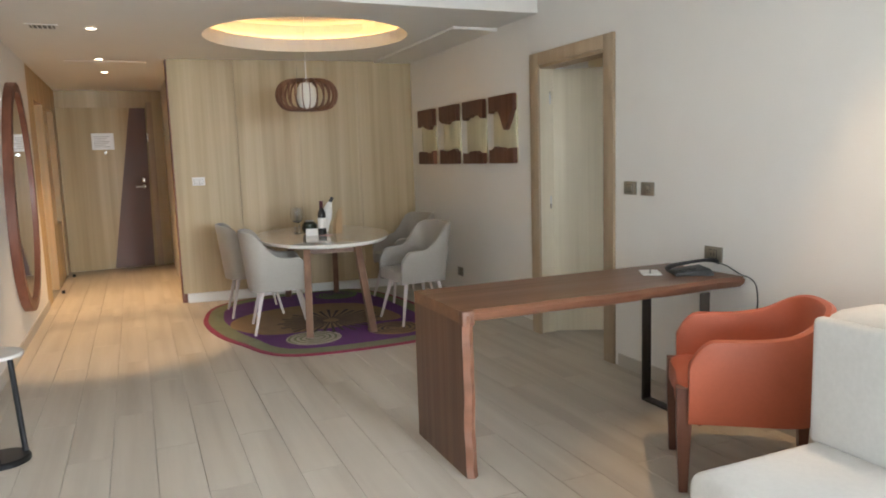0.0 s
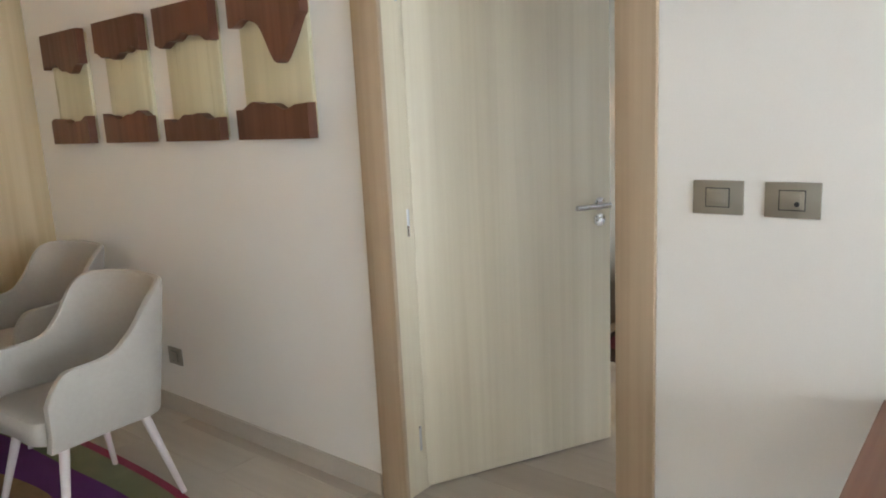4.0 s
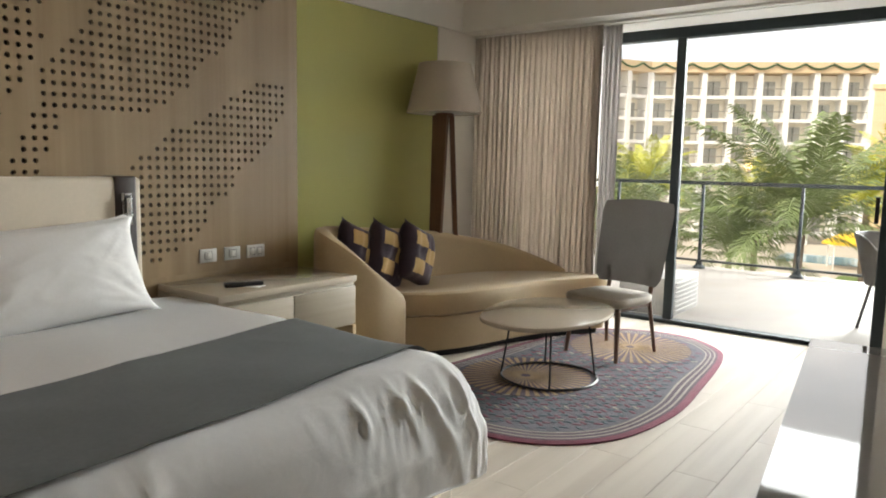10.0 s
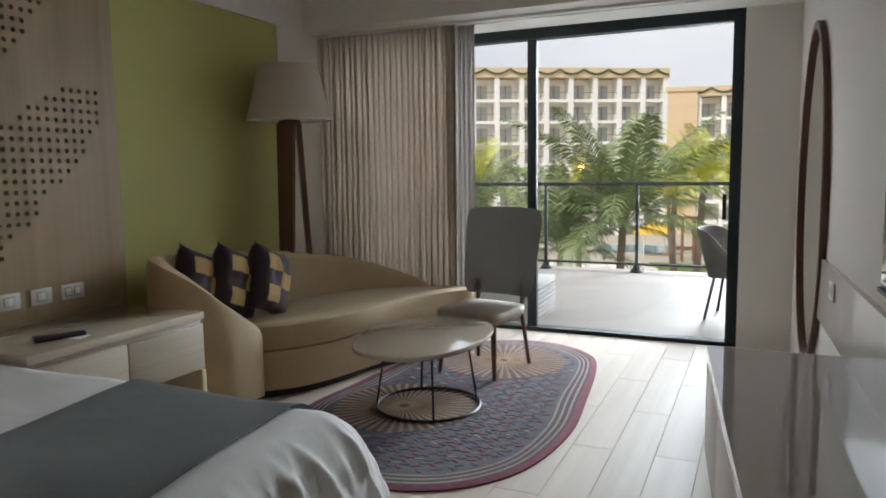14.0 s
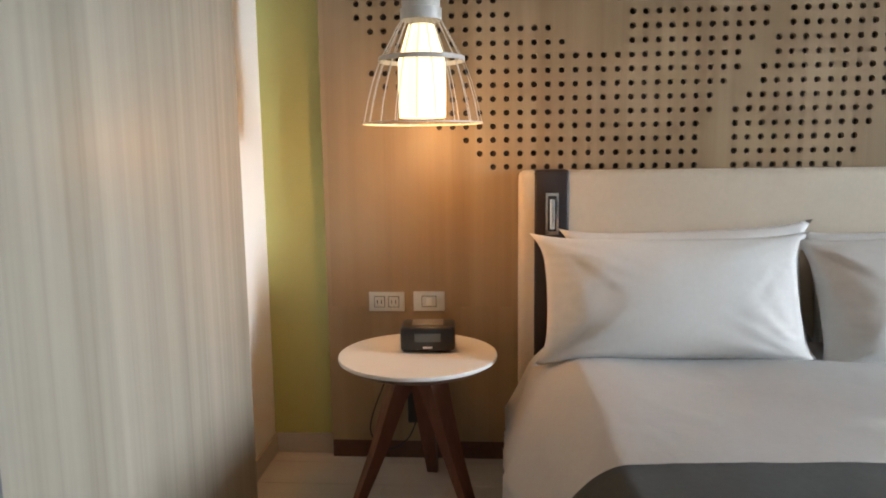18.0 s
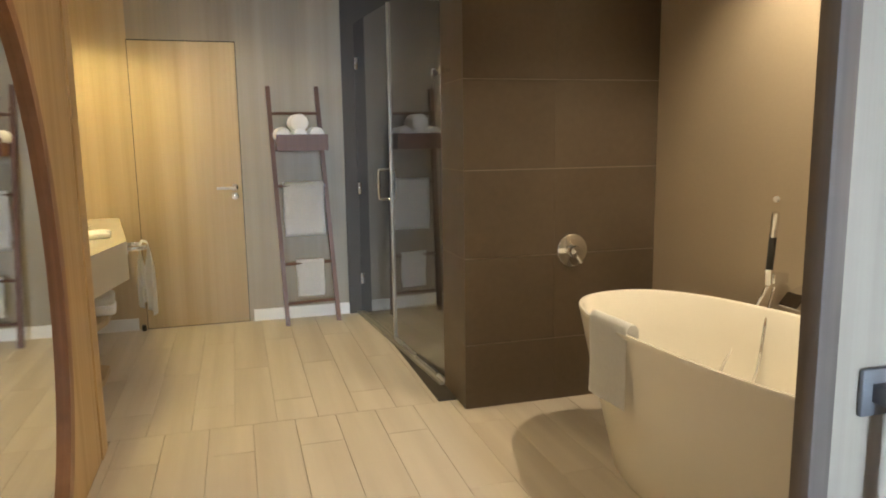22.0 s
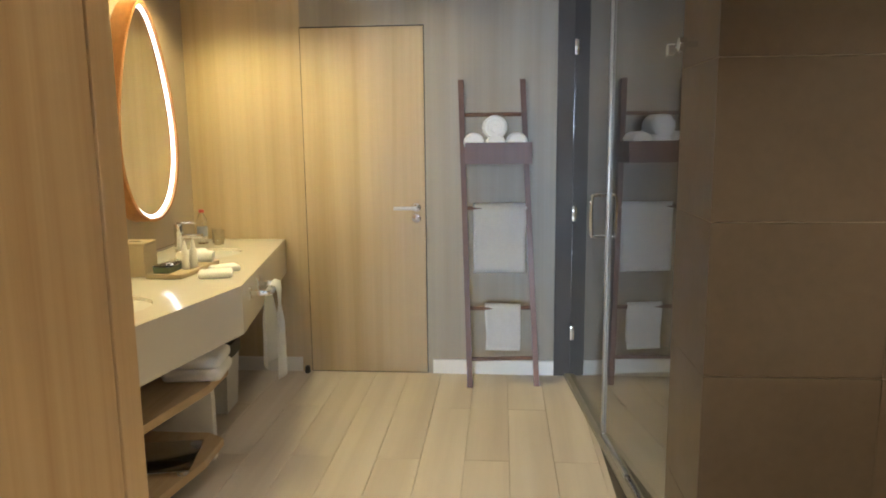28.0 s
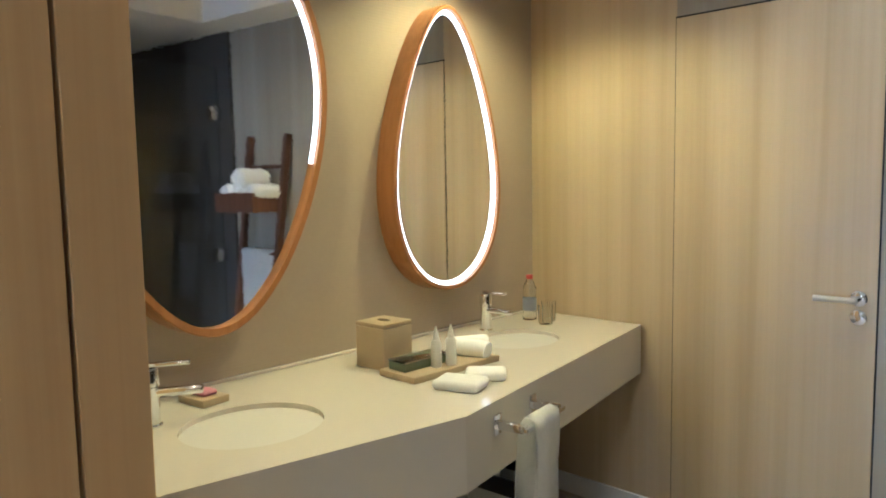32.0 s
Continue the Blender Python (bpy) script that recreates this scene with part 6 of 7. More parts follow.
# television, low dresser, mirror
tv = thing("television", "large flat black television fixed to the wall, switched off", "television", (2.925, 1.28, 1.04), 2.9)
part("housing", box(B(), 0.0, 0.03, 0, 1.75, 0, 0.90, 0.004), BLACK_PLASTIC, tv)
part("screen", box(B(), 0.0302, 0.033, 0.012, 1.738, 0.012, 0.888), plain("black_screen_glass", (0.006, 0.006, 0.007), 0.015, vary=0.05, relief=0.0, coat=1.0, spec=1.0), tv, "glossy black screen", 0)
part("bezel", box(B(), 0.0, 0.04, 0.0, 1.75, -0.016, -0.0005, 0.003), BLACK, tv)
part("logo_bar", box(B(), 0.0405, 0.042, 0.40, 0.44, -0.014, -0.004), SATIN, tv)
GLOSSW = plain("glossy_stone_white", (0.40, 0.375, 0.35), 0.05, vary=0.02, relief=0.0, coat=1.0)
dz = thing("dresser", "long low dresser with a glossy off-white top", "dresser", (2.95, 0.42, 0))
part("top", prism(B(), [(-0.002, 0), (0.56, 0), (0.245, 2.60), (-0.131, 2.60)], 0.555, 0.600), GLOSSW, dz, smooth=0)
part("body", prism(B(), [(-0.002, 0.015), (0.54, 0.015), (0.225, 2.585), (-0.131, 2.585)], 0.10, 0.5545), WHITE, dz, smooth=0)
for i in range(4):
    part("drawer", box(B(), 0.0, 0.016, 0.02 + i * 0.645, 0.655 + i * 0.645, 0.12, 0.53, 0.002), WHITE, dz, at=pose(0.5405, 0.015, 0, 0, 0, 6.99))
for y in (0.1, 2.45):
    part("foot", box(B(), 0.05, 0.20, y - 0.03, y + 0.03, 0, 0.0995), BLACK, dz)
egg_mirror("wall_mirror", "tall rounded mirror in a dark brown frame on the white wall", (3.016, -0.95, 1.235), 0.62, 1.01, 0.034, 0.045, LADDER_WOOD, 1, 0.05, 0.0).matrix_basis = pose(3.016, -0.95, 1.235, 0, 0, 2.9)
plate("wall_socket", "silver socket plate on the low wall panel", "socket", (2.984, 0.10, 0.83), 92.9, 0.13, 0.085, SILVER, "o")

# balcony
DECK = plain("grey_balcony_tile", (0.225, 0.20, 0.175), 0.6, vary=0.06)
setting("balcony_floor", box(B(), 1.6, 8.2, -6.35, -2.25, -0.25, -0.02), DECK, "grey tiled balcony floor", "balcony")
rl = thing("balcony_railing", "dark metal balcony railing with glass infill", "railing", (0, 0, 0))
for x, y in ((3.56, -6.10), (4.845, -6.10), (6.125, -6.10), (7.385, -6.10)):
    part("post", box(B(), x - 0.02, x + 0.02, y - 0.02, y + 0.02, -0.02, 1.18, 0.003), BRONZE_FRAME, rl)
    part("base_plate", lathe(B(), [(0.085, -0.02), (0.085, 0.0), (0.05, 0.03), (0.035, 0.09), (0.02, 0.1)], 16, x, y), BRONZE_FRAME, rl)
for zz, h in ((1.19, 0.05), (0.09, 0.03)):
    part("rail", bar(B(), (1.6, -6.10, zz), (8.2, -6.10, zz), 0.05, h), BRONZE_FRAME, rl)
LOUVRE = plain("grey_louvre", (0.42, 0.41, 0.39), 0.5)
aw = thing("louvred_unit", "white louvred equipment box on the balcony", "equipment", (5.2, -2.85, -0.02))
part("body", box(B(), 0, 0.55, -0.35, 0.35, 0, 0.36, 0.01), LOUVRE, aw)
for i in range(7):
    part("louvre", bar(B(), (-0.008, -0.32, 0.05 + i * 0.044), (-0.008, 0.32, 0.05 + i * 0.044), 0.02, 0.010), LOUVRE, aw)
bc = thing("balcony_chair", "woven balcony chair darkened for shade, with dark metal legs", "chair", (3.48, -3.38, -0.02), 169)
# Wicker colour is lowered to hold the balcony's shade.
part("backrest", shell(0.50, 0.52, 0.40, 0.62, 0.86, 0.2, 0.03), plain("shade_toned_wicker", (0.06, 0.055, 0.05), 0.7, grain=110.0, relief=0.8), bc)
part("seat", box(B(), -0.2, 0.24, -0.22, 0.22, 0.41, 0.45, 0.012), BLACK, bc)
for sx in (1, -1):
    for sy in (1, -1):
        part("leg", tube(B(), [(sx * 0.17, sy * 0.18, 0.42), (sx * 0.24, sy * 0.24, 0)], 0.014, 8), BLACK, bc)

# ---- bathroom ----
DARK_TILE = plain("dark_brown_slate_tile", (0.092, 0.067, 0.044), 0.42, vary=0.22, grain=30.0, relief=0.15)
GROUT = plain("pale_grout", (0.27, 0.23, 0.18), 0.8, vary=0.1)
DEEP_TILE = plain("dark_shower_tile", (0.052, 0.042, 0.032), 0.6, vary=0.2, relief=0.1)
b = B()
box(b, 4.905, XT, 7.735, 7.87, 0, 2.5)
box(b, 4.905, 5.02, 7.87, 8.12, 0, 2.5)
shw = setting("wall_shower", b, GROUT, "shower wall clad with large dark brown tiles", "wall")
ZJ = [0.0, 0.34, 0.79, 1.235, 1.68, 2.13, 2.5]
for z0, z1 in zip(ZJ, ZJ[1:]):
    for x0, x1 in ((4.9025, 5.3945), (5.3955, XT)):
        part("tile", box(B(), x0, x1, 7.7325, 7.7345, z0 + 0.0015, z1 - 0.0015), DARK_TILE, shw, smooth=0)
    part("tile", box(B(), 4.9025, 4.9045, 7.7345, 8.12, z0 + 0.0015, z1 - 0.0015), DARK_TILE, shw, smooth=0)
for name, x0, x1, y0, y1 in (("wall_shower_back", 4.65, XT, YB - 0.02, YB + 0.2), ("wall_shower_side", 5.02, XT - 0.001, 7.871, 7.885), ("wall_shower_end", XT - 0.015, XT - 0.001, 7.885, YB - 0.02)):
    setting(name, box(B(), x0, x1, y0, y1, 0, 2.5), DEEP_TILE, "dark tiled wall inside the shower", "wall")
# fine wavy ribs on the tan tile walls
rib = TAN_TILE.node_tree
p = rib.nodes["Principled BSDF"]
wv = rib.nodes.new("ShaderNodeTexWave")
wv.bands_direction = "Z"
wv.inputs["Scale"].default_value, wv.inputs["Distortion"].default_value = 28.0, 3.0
wv.inputs["Detail"].default_value, wv.inputs["Detail Scale"].default_value = 1.0, 0.12
link(rib, coords(rib, (1, 1, 1), False), wv.inputs["Vector"])
bump(rib, p, wv.outputs["Fac"], 0.06, 0.004)

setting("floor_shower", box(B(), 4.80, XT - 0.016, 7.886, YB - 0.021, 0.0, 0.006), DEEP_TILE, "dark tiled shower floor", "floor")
gs = thing("shower_screen", "clear glass shower screen with a hinged glass door", "shower screen", (4.908, 8.12, 0), 4.9)
pn = part("pane", box(B(), -0.004, 0.004, 0.0, 0.935, 0.035, 2.27), GLASS_GREY, gs, "fixed clear glass pane", 0)
dp = part("door", box(B(), -0.004, 0.004, 0.96, 1.86, 0.02, 2.27), GLASS_GREY, gs, "clear glass door", 0)
for g in (pn, dp):
    g.visible_shadow = False
part("profile", box(B(), -0.014, 0.014, 0.937, 0.959, 0.02, 2.27, 0.002), PEWTER, gs, "steel edge profile")
part("threshold", box(B(), -0.035, 0.035, 0.0, 1.88, 0.0, 0.02, 0.004), PEWTER, gs, "low grey threshold")
part("channel", box(B(), -0.012, 0.012, 0.0, 0.935, 0.0201, 0.04, 0.002), SATIN, gs)
for z in (0.30, 1.02, 1.97):
    part("hinge", box(B(), -0.016, 0.016, 1.80, 1.875, z - 0.045, z + 0.045, 0.004), CHROME, gs, "chrome glass hinge")
for s in (-1, 1):
    part("pull", tube(B(), spline([(0, 1.06, 0.99), (s * 0.045, 1.06, 0.99), (s * 0.06, 1.06, 1.01), (s * 0.06, 1.06, 1.17), (s * 0.045, 1.06, 1.19), (0, 1.06, 1.19)], 4, False), 0.010, 10), CHROME, gs, "chrome D pull")
for y in (7.95, 8.095):
    hk = thing("robe_hook", "small round chrome robe hook on the tiled pillar", "hook", (4.9025, y, 1.74), 0, "robe hooks")
    part("stem", tube(B(), [(0, 0, 0), (-0.035, 0, 0)], 0.009, 12), CHROME, hk)
    part("knob", tube(B(), [(-0.035, 0, 0), (-0.055, 0, 0)], 0.02, 16), CHROME, hk)
mv = thing("shower_valve", "round chrome mixer valve on the dark tiles", "valve", (5.495, 7.7325, 0.806))
part("plate", lathe(B(), [(0.085, 0), (0.085, 0.006), (0.078, 0.01), (0.001, 0.0105)], 40), CHROME, mv, at=pose(0, 0, 0, 90))
part("hub", lathe(B(), [(0.032, 0.0105), (0.032, 0.05), (0.028, 0.056), (0.001, 0.057)], 28), CHROME, mv, at=pose(0, 0, 0, 90))
part("lever", tube(B(), [(0.0, -0.045, -0.01), (0.028, -0.06, -0.06)], 0.009, 10), CHROME, mv)

# bathtub
ACRYL = plain("cream_white_stone_resin", (0.78, 0.745, 0.67), 0.22, vary=0.02, relief=0.02)
tub = thing("bathtub", "freestanding oval bathtub of matt cream white stone resin", "bathtub", (5.545, 6.40, 0), 6)
prof = [(0.262, 0.665, 0.0), (0.27, 0.674, 0.01), (0.29, 0.70, 0.12), (0.322, 0.75, 0.28), (0.36, 0.805, 0.46), (0.398, 0.86, 0.668), (0.402, 0.864, 0.679), (0.399, 0.861, 0.688), (0.387, 0.849, 0.688),
        (0.381, 0.843, 0.68), (0.352, 0.812, 0.52), (0.315, 0.76, 0.30), (0.265, 0.67, 0.175), (0.16, 0.48, 0.138), (0.02, 0.1, 0.132)]


def oval(a, c, z, n=80, e=2.4):
    """A rounded oval, fuller at its ends than an ellipse."""
    out = []
    for i in range(n):
        t = 2 * math.pi * i / n
        ct, sn = math.cos(t), math.sin(t)
        out.append((math.copysign(abs(ct) ** (2 / e), ct) * a, math.copysign(abs(sn) ** (2 / e), sn) * c, z))
    return out


part("shell", loft(B(), [oval(a, c, z) for a, c, z in prof]), ACRYL, tub, smooth=60)
part("waste", lathe(B(), [(0.03, 0.1325), (0.03, 0.137), (0.001, 0.138)], 20), CHROME, tub)


def hanging(w, drop_a, drop_b, gap, thick, seed, wave=0.003, gather=0.0, n=26):
    """A towel over a bar along x: it falls drop_a on the -y side and drop_b on the +y side."""
    b = B()
    total = drop_a + drop_b + math.pi * gap / 2

    def fn(u, v):
        s = v * total
        x = (u - 0.5) * w
        if s < drop_a:
            y, z = -gap / 2, -(drop_a - s)
        elif s < drop_a + math.pi * gap / 2:
            a = (s - drop_a) / (gap / 2)
            y, z = -gap / 2 * math.cos(a), gap / 2 * math.sin(a)
        else:
            y, z = gap / 2, -(s - drop_a - math.pi * gap / 2)
        k = min(1, max(0, -z) / 0.15)
        y += k * (wave * math.sin(x * 5.5 / w + seed + 2.0 * z) + 0.006 * noise.noise((x * 9, z * 4, seed))) * (-1 if y < 0 else 1)
        x *= 1 - 0.03 * k * math.sin(min(1, max(0, -z) / 0.3) * 2) - gather * (1 - min(1, max(0, -z) / 0.35))
        return (x + 0.006 * noise.noise((z * 8, seed, 0)), y, z + 0.004 * noise.noise((x * 9, seed, 2)))

    sheet(b, fn, 16, n)
    thicken(b, thick)
    return b


TOWEL = cloth("white_terry_towel", (0.86, 0.86, 0.86), 260.0, 0.95, 0.05, 0.3, 0.3)
tw = thing("hand_towel", "white towel hung over the rim of the bathtub", "towel", (5.150, 6.69, 0.70), 93)
part("cloth", hanging(0.255, 0.16, 0.30, 0.05, 0.012, 1), TOWEL, tw, smooth=180)

# tub filler and hand shower
sf = thing("tub_filler", "chrome waterfall spout on the tan tile wall", "tap", (XT, 6.44, 0.815))
part("plate", box(B(), -0.012, -0.0005, -0.05, 0.05, -0.04, 0.09, 0.004), CHROME, sf)
b = B()
loft(b, [[(-0.012, -0.045, 0.03), (-0.012, 0.045, 0.03), (-0.012, 0.045, 0.0), (-0.012, -0.045, 0.0)], [(-0.17, -0.045, 0.024), (-0.17, 0.045, 0.024), (-0.17, 0.045, 0.0), (-0.17, -0.045, 0.0)],
         [(-0.235, -0.045, 0.004), (-0.235, 0.045, 0.004), (-0.215, 0.045, -0.02), (-0.215, -0.045, -0.02)], [(-0.275, -0.045, -0.04), (-0.275, 0.045, -0.04), (-0.255, 0.045, -0.05), (-0.255, -0.045, -0.05)]])
part("spout", b, CHROME, sf, "flat chrome spout", 30)
for dy in (-0.025, 0.025):
    c = thing("candle_cup", "small white candle cup standing on the spout", "cup", (XT - 0.075, 6.44 + dy, 0.842), 0, "cups on the spout")
    part("cup", lathe(B(), [(0.018, 0), (0.022, 0.003), (0.024, 0.07), (0.021, 0.07), (0.019, 0.03), (0.001, 0.028)], 20), WHITE, c)
hs = thing("hand_shower", "black and chrome stick hand shower on a wall bracket with hose", "hand shower", (XT, 6.77, 0.815))
part("bracket", box(B(), -0.07, -0.0005, -0.03, 0.015, -0.03, 0.012, 0.004), CHROME, hs)
part("holder", tube(B(), [(-0.075, -0.005, -0.035), (-0.078, -0.005, 0.03)], 0.018, 14), CHROME, hs)
part("stick", tube(B(), [(-0.078, -0.005, 0.03), (-0.095, -0.035, 0.17)], 0.015, 12), BLACK_PLASTIC, hs, "black grip")
part("head", tube(B(), [(-0.095, -0.035, 0.17), (-0.105, -0.055, 0.27)], 0.015, 12), CHROME, hs, "chrome head")
part("hose", tube(B(), spline([(-0.078, -0.005, -0.035), (-0.14, 0.06, -0.25), (-0.21, 0.11, -0.46), (-0.22, 0.02, -0.52), (-0.18, -0.07, -0.42), (-0.11, -0.04, -0.18), (-0.05, -0.01, -0.05)], 8, False), 0.007, 8), CHROME, hs, "steel hose")
part("button", tube(B(), [(0, 0.06, 0.31), (-0.01, 0.06, 0.31)], 0.013, 14), WHITE, hs, "small white wall cap")

# sliding door between bedroom and bathroom
EDGE = wood("grey_door_edge", (0.10, 0.085, 0.072), (0.17, 0.145, 0.125), "z", 0.5)
SLIDE = wood("blue_grey_oak_door", (0.27, 0.24, 0.19), (0.40, 0.365, 0.30), streak=0.8)
sd = thing("sliding_door", "tall pale oak sliding door with square section pull handles", "door", (4.56, 5.125, 0), kind="structure")
part("panel", box(B(), 0.035, 1.53, 0.0, 0.032, 0.008, 2.44, 0.001), SLIDE, sd)
part("edge", box(B(), 0.0, 0.0345, -0.002, 0.034, 0.006, 2.442, 0.002), EDGE, sd, "dark grey door edge")
BLUE_STEEL = plain("brushed_blue_steel", (0.17, 0.18, 0.195), 0.4, 0.5, 0.05, relief=0.03)
for s, y in ((-1, 0.0), (1, 0.032)):
    h = part("pull", box(B(), 0.09, 0.117, y + s * 0.075 - 0.010, y + s * 0.075 + 0.010, 0.44, 1.05, 0.002), STEEL_DARK if s > 0 else BLUE_STEEL, sd, "square section pull handle")
    for z in (0.453, 1.037):
        part("stand_off", box(B(), 0.09, 0.117, min(y, y + s * 0.066), max(y, y + s * 0.066), z - 0.013, z + 0.013, 0.001), BLUE_STEEL, h)
        part("fixing_plate", box(B(), 0.073, 0.135, min(y + s * 0.001, y + s * 0.010), max(y + s * 0.001, y + s * 0.010), z - 0.034, z + 0.034, 0.003), BLUE_STEEL, h)
part("track", box(B(), -1.1, 1.56, 0.012, 0.124, 2.446, 2.50, 0.002), PEWTER, sd, "overhead track")

# end wall door
d3 = thing("door_3", "flush oak bathroom door with a steel lever handle", "door", (3.125, YB, 0), kind="structure")
part("gap", box(B(), -0.005, 0.743, -0.0015, -0.0003, 0, 2.126), BLACK, d3, "thin dark gap")
part("panel", box(B(), 0.0, 0.738, -0.008, -0.0018, 0.006, 2.118, 0.001), OAK_BATH, d3)
lever(d3, 0.684, -0.008, 1.05, -1, -0.13)
ds = thing("door_stop", "small dark floor door stop", "door stop", (3.10, YB - 0.04, 0))
part("stop", lathe(B(), [(0.016, 0), (0.018, 0.01), (0.014, 0.045), (0.001, 0.047)], 14), BLACK_PLASTIC, ds)

# towel ladder
ld = thing("towel_ladder", "dark wooden ladder shelf leaning on the wall, hung with towels", "ladder", (0, 0, 0))
LA, LB_, RA, RB_ = Vector((4.142, 9.773, 0)), Vector((4.085, 10.0, 1.80)), Vector((4.537, 9.82, 0)), Vector((4.446, 10.0, 1.80))
part("rail", bar(B(), LA, LB_, 0.032, 0.042), LADDER_WOOD, ld)
part("rail", bar(B(), RA, RB_, 0.032, 0.042), LADDER_WOOD, ld)


def rung(z, dy=0.0):
    a, c = LA.lerp(LB_, z / 1.8), RA.lerp(RB_, z / 1.8)
    return a + Vector((0.012, dy, 0)), c + Vector((-0.012, dy, 0))


for z in (0.165, 0.465, 1.055, 1.60):
    part("rung", tube(B(), rung(z), 0.012, 10), LADDER_WOOD, ld)
a, c = rung(1.37)
b = B()
yy = a.y
for x0, x1, y0, y1, z0, z1 in ((4.12, 4.495, yy - 0.21, yy + 0.02, 1.32, 1.335), (4.12, 4.495, yy - 0.21, yy - 0.195, 1.335, 1.44), (4.12, 4.135, yy - 0.195, yy + 0.02, 1.335, 1.44), (4.48, 4.495, yy - 0.195, yy + 0.02, 1.335, 1.44)):
    box(b, x0, x1, y0, y1, z0, z1)
part("tray", b, LADDER_WOOD, ld, "dark brown box shelf", 0)


def roll(x, y, z, r, l, rz):
    t = thing("rolled_towel", "rolled white towel in the ladder shelf", "towel", (x, y, z), rz, "towels on the ladder")
    b = B()
    lathe(b, [(r * 0.2, -l / 2), (r * 0.86, -l / 2), (r * 0.97, -l / 2 + 0.012), (r, -l / 2 + 0.03), (r * 0.99, 0), (r, l / 2 - 0.03), (r * 0.94, l / 2)], 28, 0, 0, 0.94)
    part("cloth", place(b, pose(0, 0, 0, -90)), TOWEL, t, smooth=60)
    pts = []
    for i in range(70):
        a = i / 69 * 2 * math.pi * 2.7
        rr = 0.012 + (r * 0.82 - 0.012) * (i / 69)
        pts.append((rr * math.cos(a), -l / 2 - 0.001, rr * math.sin(a)))
    part("rolled_edge", tube(B(), pts, 0.0035, 6), TOWEL, t, smooth=60)


for x, z, r in ((4.165, 1.46, 0.058), (4.29, 1.455, 0.055), (4.41, 1.46, 0.058), (4.285, 1.545, 0.07)):
    roll(x, yy - 0.09, z - 0.02, r, 0.2, 3)
for z, w, da, db, x in ((1.055, 0.315, 0.40, 0.34, 4.315), (0.465, 0.21, 0.27, 0.23, 4.335)):
    a, c = rung(z)
    t = thing("hand_towel", "white towel folded over a rung of the ladder", "towel", (x, (a.y + c.y) / 2, z + 0.014), 1, "towels on the ladder")
    part("cloth", hanging(w, da, db, 0.03, 0.014, z * 7), TOWEL, t, smooth=180)

# vanity
QUARTZ = plain("cream_quartz", (0.66, 0.615, 0.53), 0.14, vary=0.03, grain=240.0, relief=0.0, coat=0.3)
CERAM = plain("white_basin_ceramic", (0.72, 0.70, 0.65), 0.12, vary=0.02, relief=0.0, coat=0.4)
VX = [(XV + 0.001, 7.825), (3.075, 7.825), (3.22, 8.61), (2.985, YB - 0.016), (XV + 0.001, YB - 0.016)]
SINKS = [(2.835, 8.205, 0.172, 0.19), (2.745, 9.45, 0.155, 0.18)]
b = B()
loops = [[(x, y) for x, y in VX]] + [[(p[0], p[1]) for p in circle(sx, 0, 32, cx, cy, sy)] for cx, cy, sx, sy in SINKS]
edges = []
for lp_ in loops:
    vs = [b.verts.new((x, y, 0.857)) for x, y in lp_]
    edges += [b.edges.new((vs[i], vs[(i + 1) % len(vs)])) for i in range(len(vs))]
bmesh.ops.triangle_fill(b, use_beauty=True, use_dissolve=False, edges=edges)
for lp_ in loops[1:]:
    loft(b, [[(x, y, 0.857) for x, y in lp_], [(x, y, 0.842) for x, y in lp_]], True, False)
loft(b, [[(x, y, 0.857) for x, y in VX], [(x, y, 0.645) for x, y in VX]], True, False)
vs = [b.verts.new((x, y, 0.645)) for x, y in VX]
b.faces.new(vs)
bmesh.ops.remove_doubles(b, verts=b.verts, dist=0.0004)
cn = thing("vanity_counter", "long cream quartz vanity counter with two oval basins", "counter", (0, 0, 0))
part("counter", b, QUARTZ, cn, smooth=0)
part("upstand", box(B(), XV + 0.001, XV + 0.02, 7.825, YB - 0.016, 0.8572, 0.868, 0.002), QUARTZ, cn)
for cx, cy, sx, sy in SINKS:
    bw = part("basin", loft(B(), [circle(sx * k, z, 36, cx, cy, sy * k) for k, z in ((1.01, 0.842), (1.0, 0.82), (0.94, 0.77), (0.8, 0.725), (0.5, 0.705), (0.1, 0.70))], True, True), CERAM, cn, "white oval undermount basin", 60)
    part("waste", lathe(B(), [(0.022, 0.7005), (0.022, 0.704), (0.001, 0.7045)], 16, cx, cy), CHROME, bw)
SHELF_W = wood("warm_shelf_oak", (0.36, 0.25, 0.13), (0.50, 0.37, 0.21), "y", 0.4)
vs_ = thing("vanity_shelf", "open oak shelf unit with white end panel under the vanity", "shelf", (0, 0, 0))
for z0, z1, x1 in ((0.435, 0.47, 3.06), (0.10, 0.135, 3.02)):
    out = [(XV + 0.002, 7.825), (x1 - 0.04, 7.825), (x1 + 0.06, 8.45), (x1 + 0.05, 8.68), (x1 - 0.04, 8.735), (XV + 0.002, 8.735)]
    part("board", prism(B(), out, z0, z1), SHELF_W, vs_, smooth=0)
part("end_panel", box(B(), XV + 0.002, 3.00, 8.7355, 8.775, 0.0, 0.6445, 0.002), WHITE, vs_, "white end panel")
part("plinth", box(B(), XV + 0.002, 2.92, 7.825, 8.735, 0.0, 0.0998), BLACK, vs_)


def folded(name, label, at, rz, w, d, n, parent_group="", lay_h=0.032):
    t = thing(name, label, "towel", at, rz, parent_group)
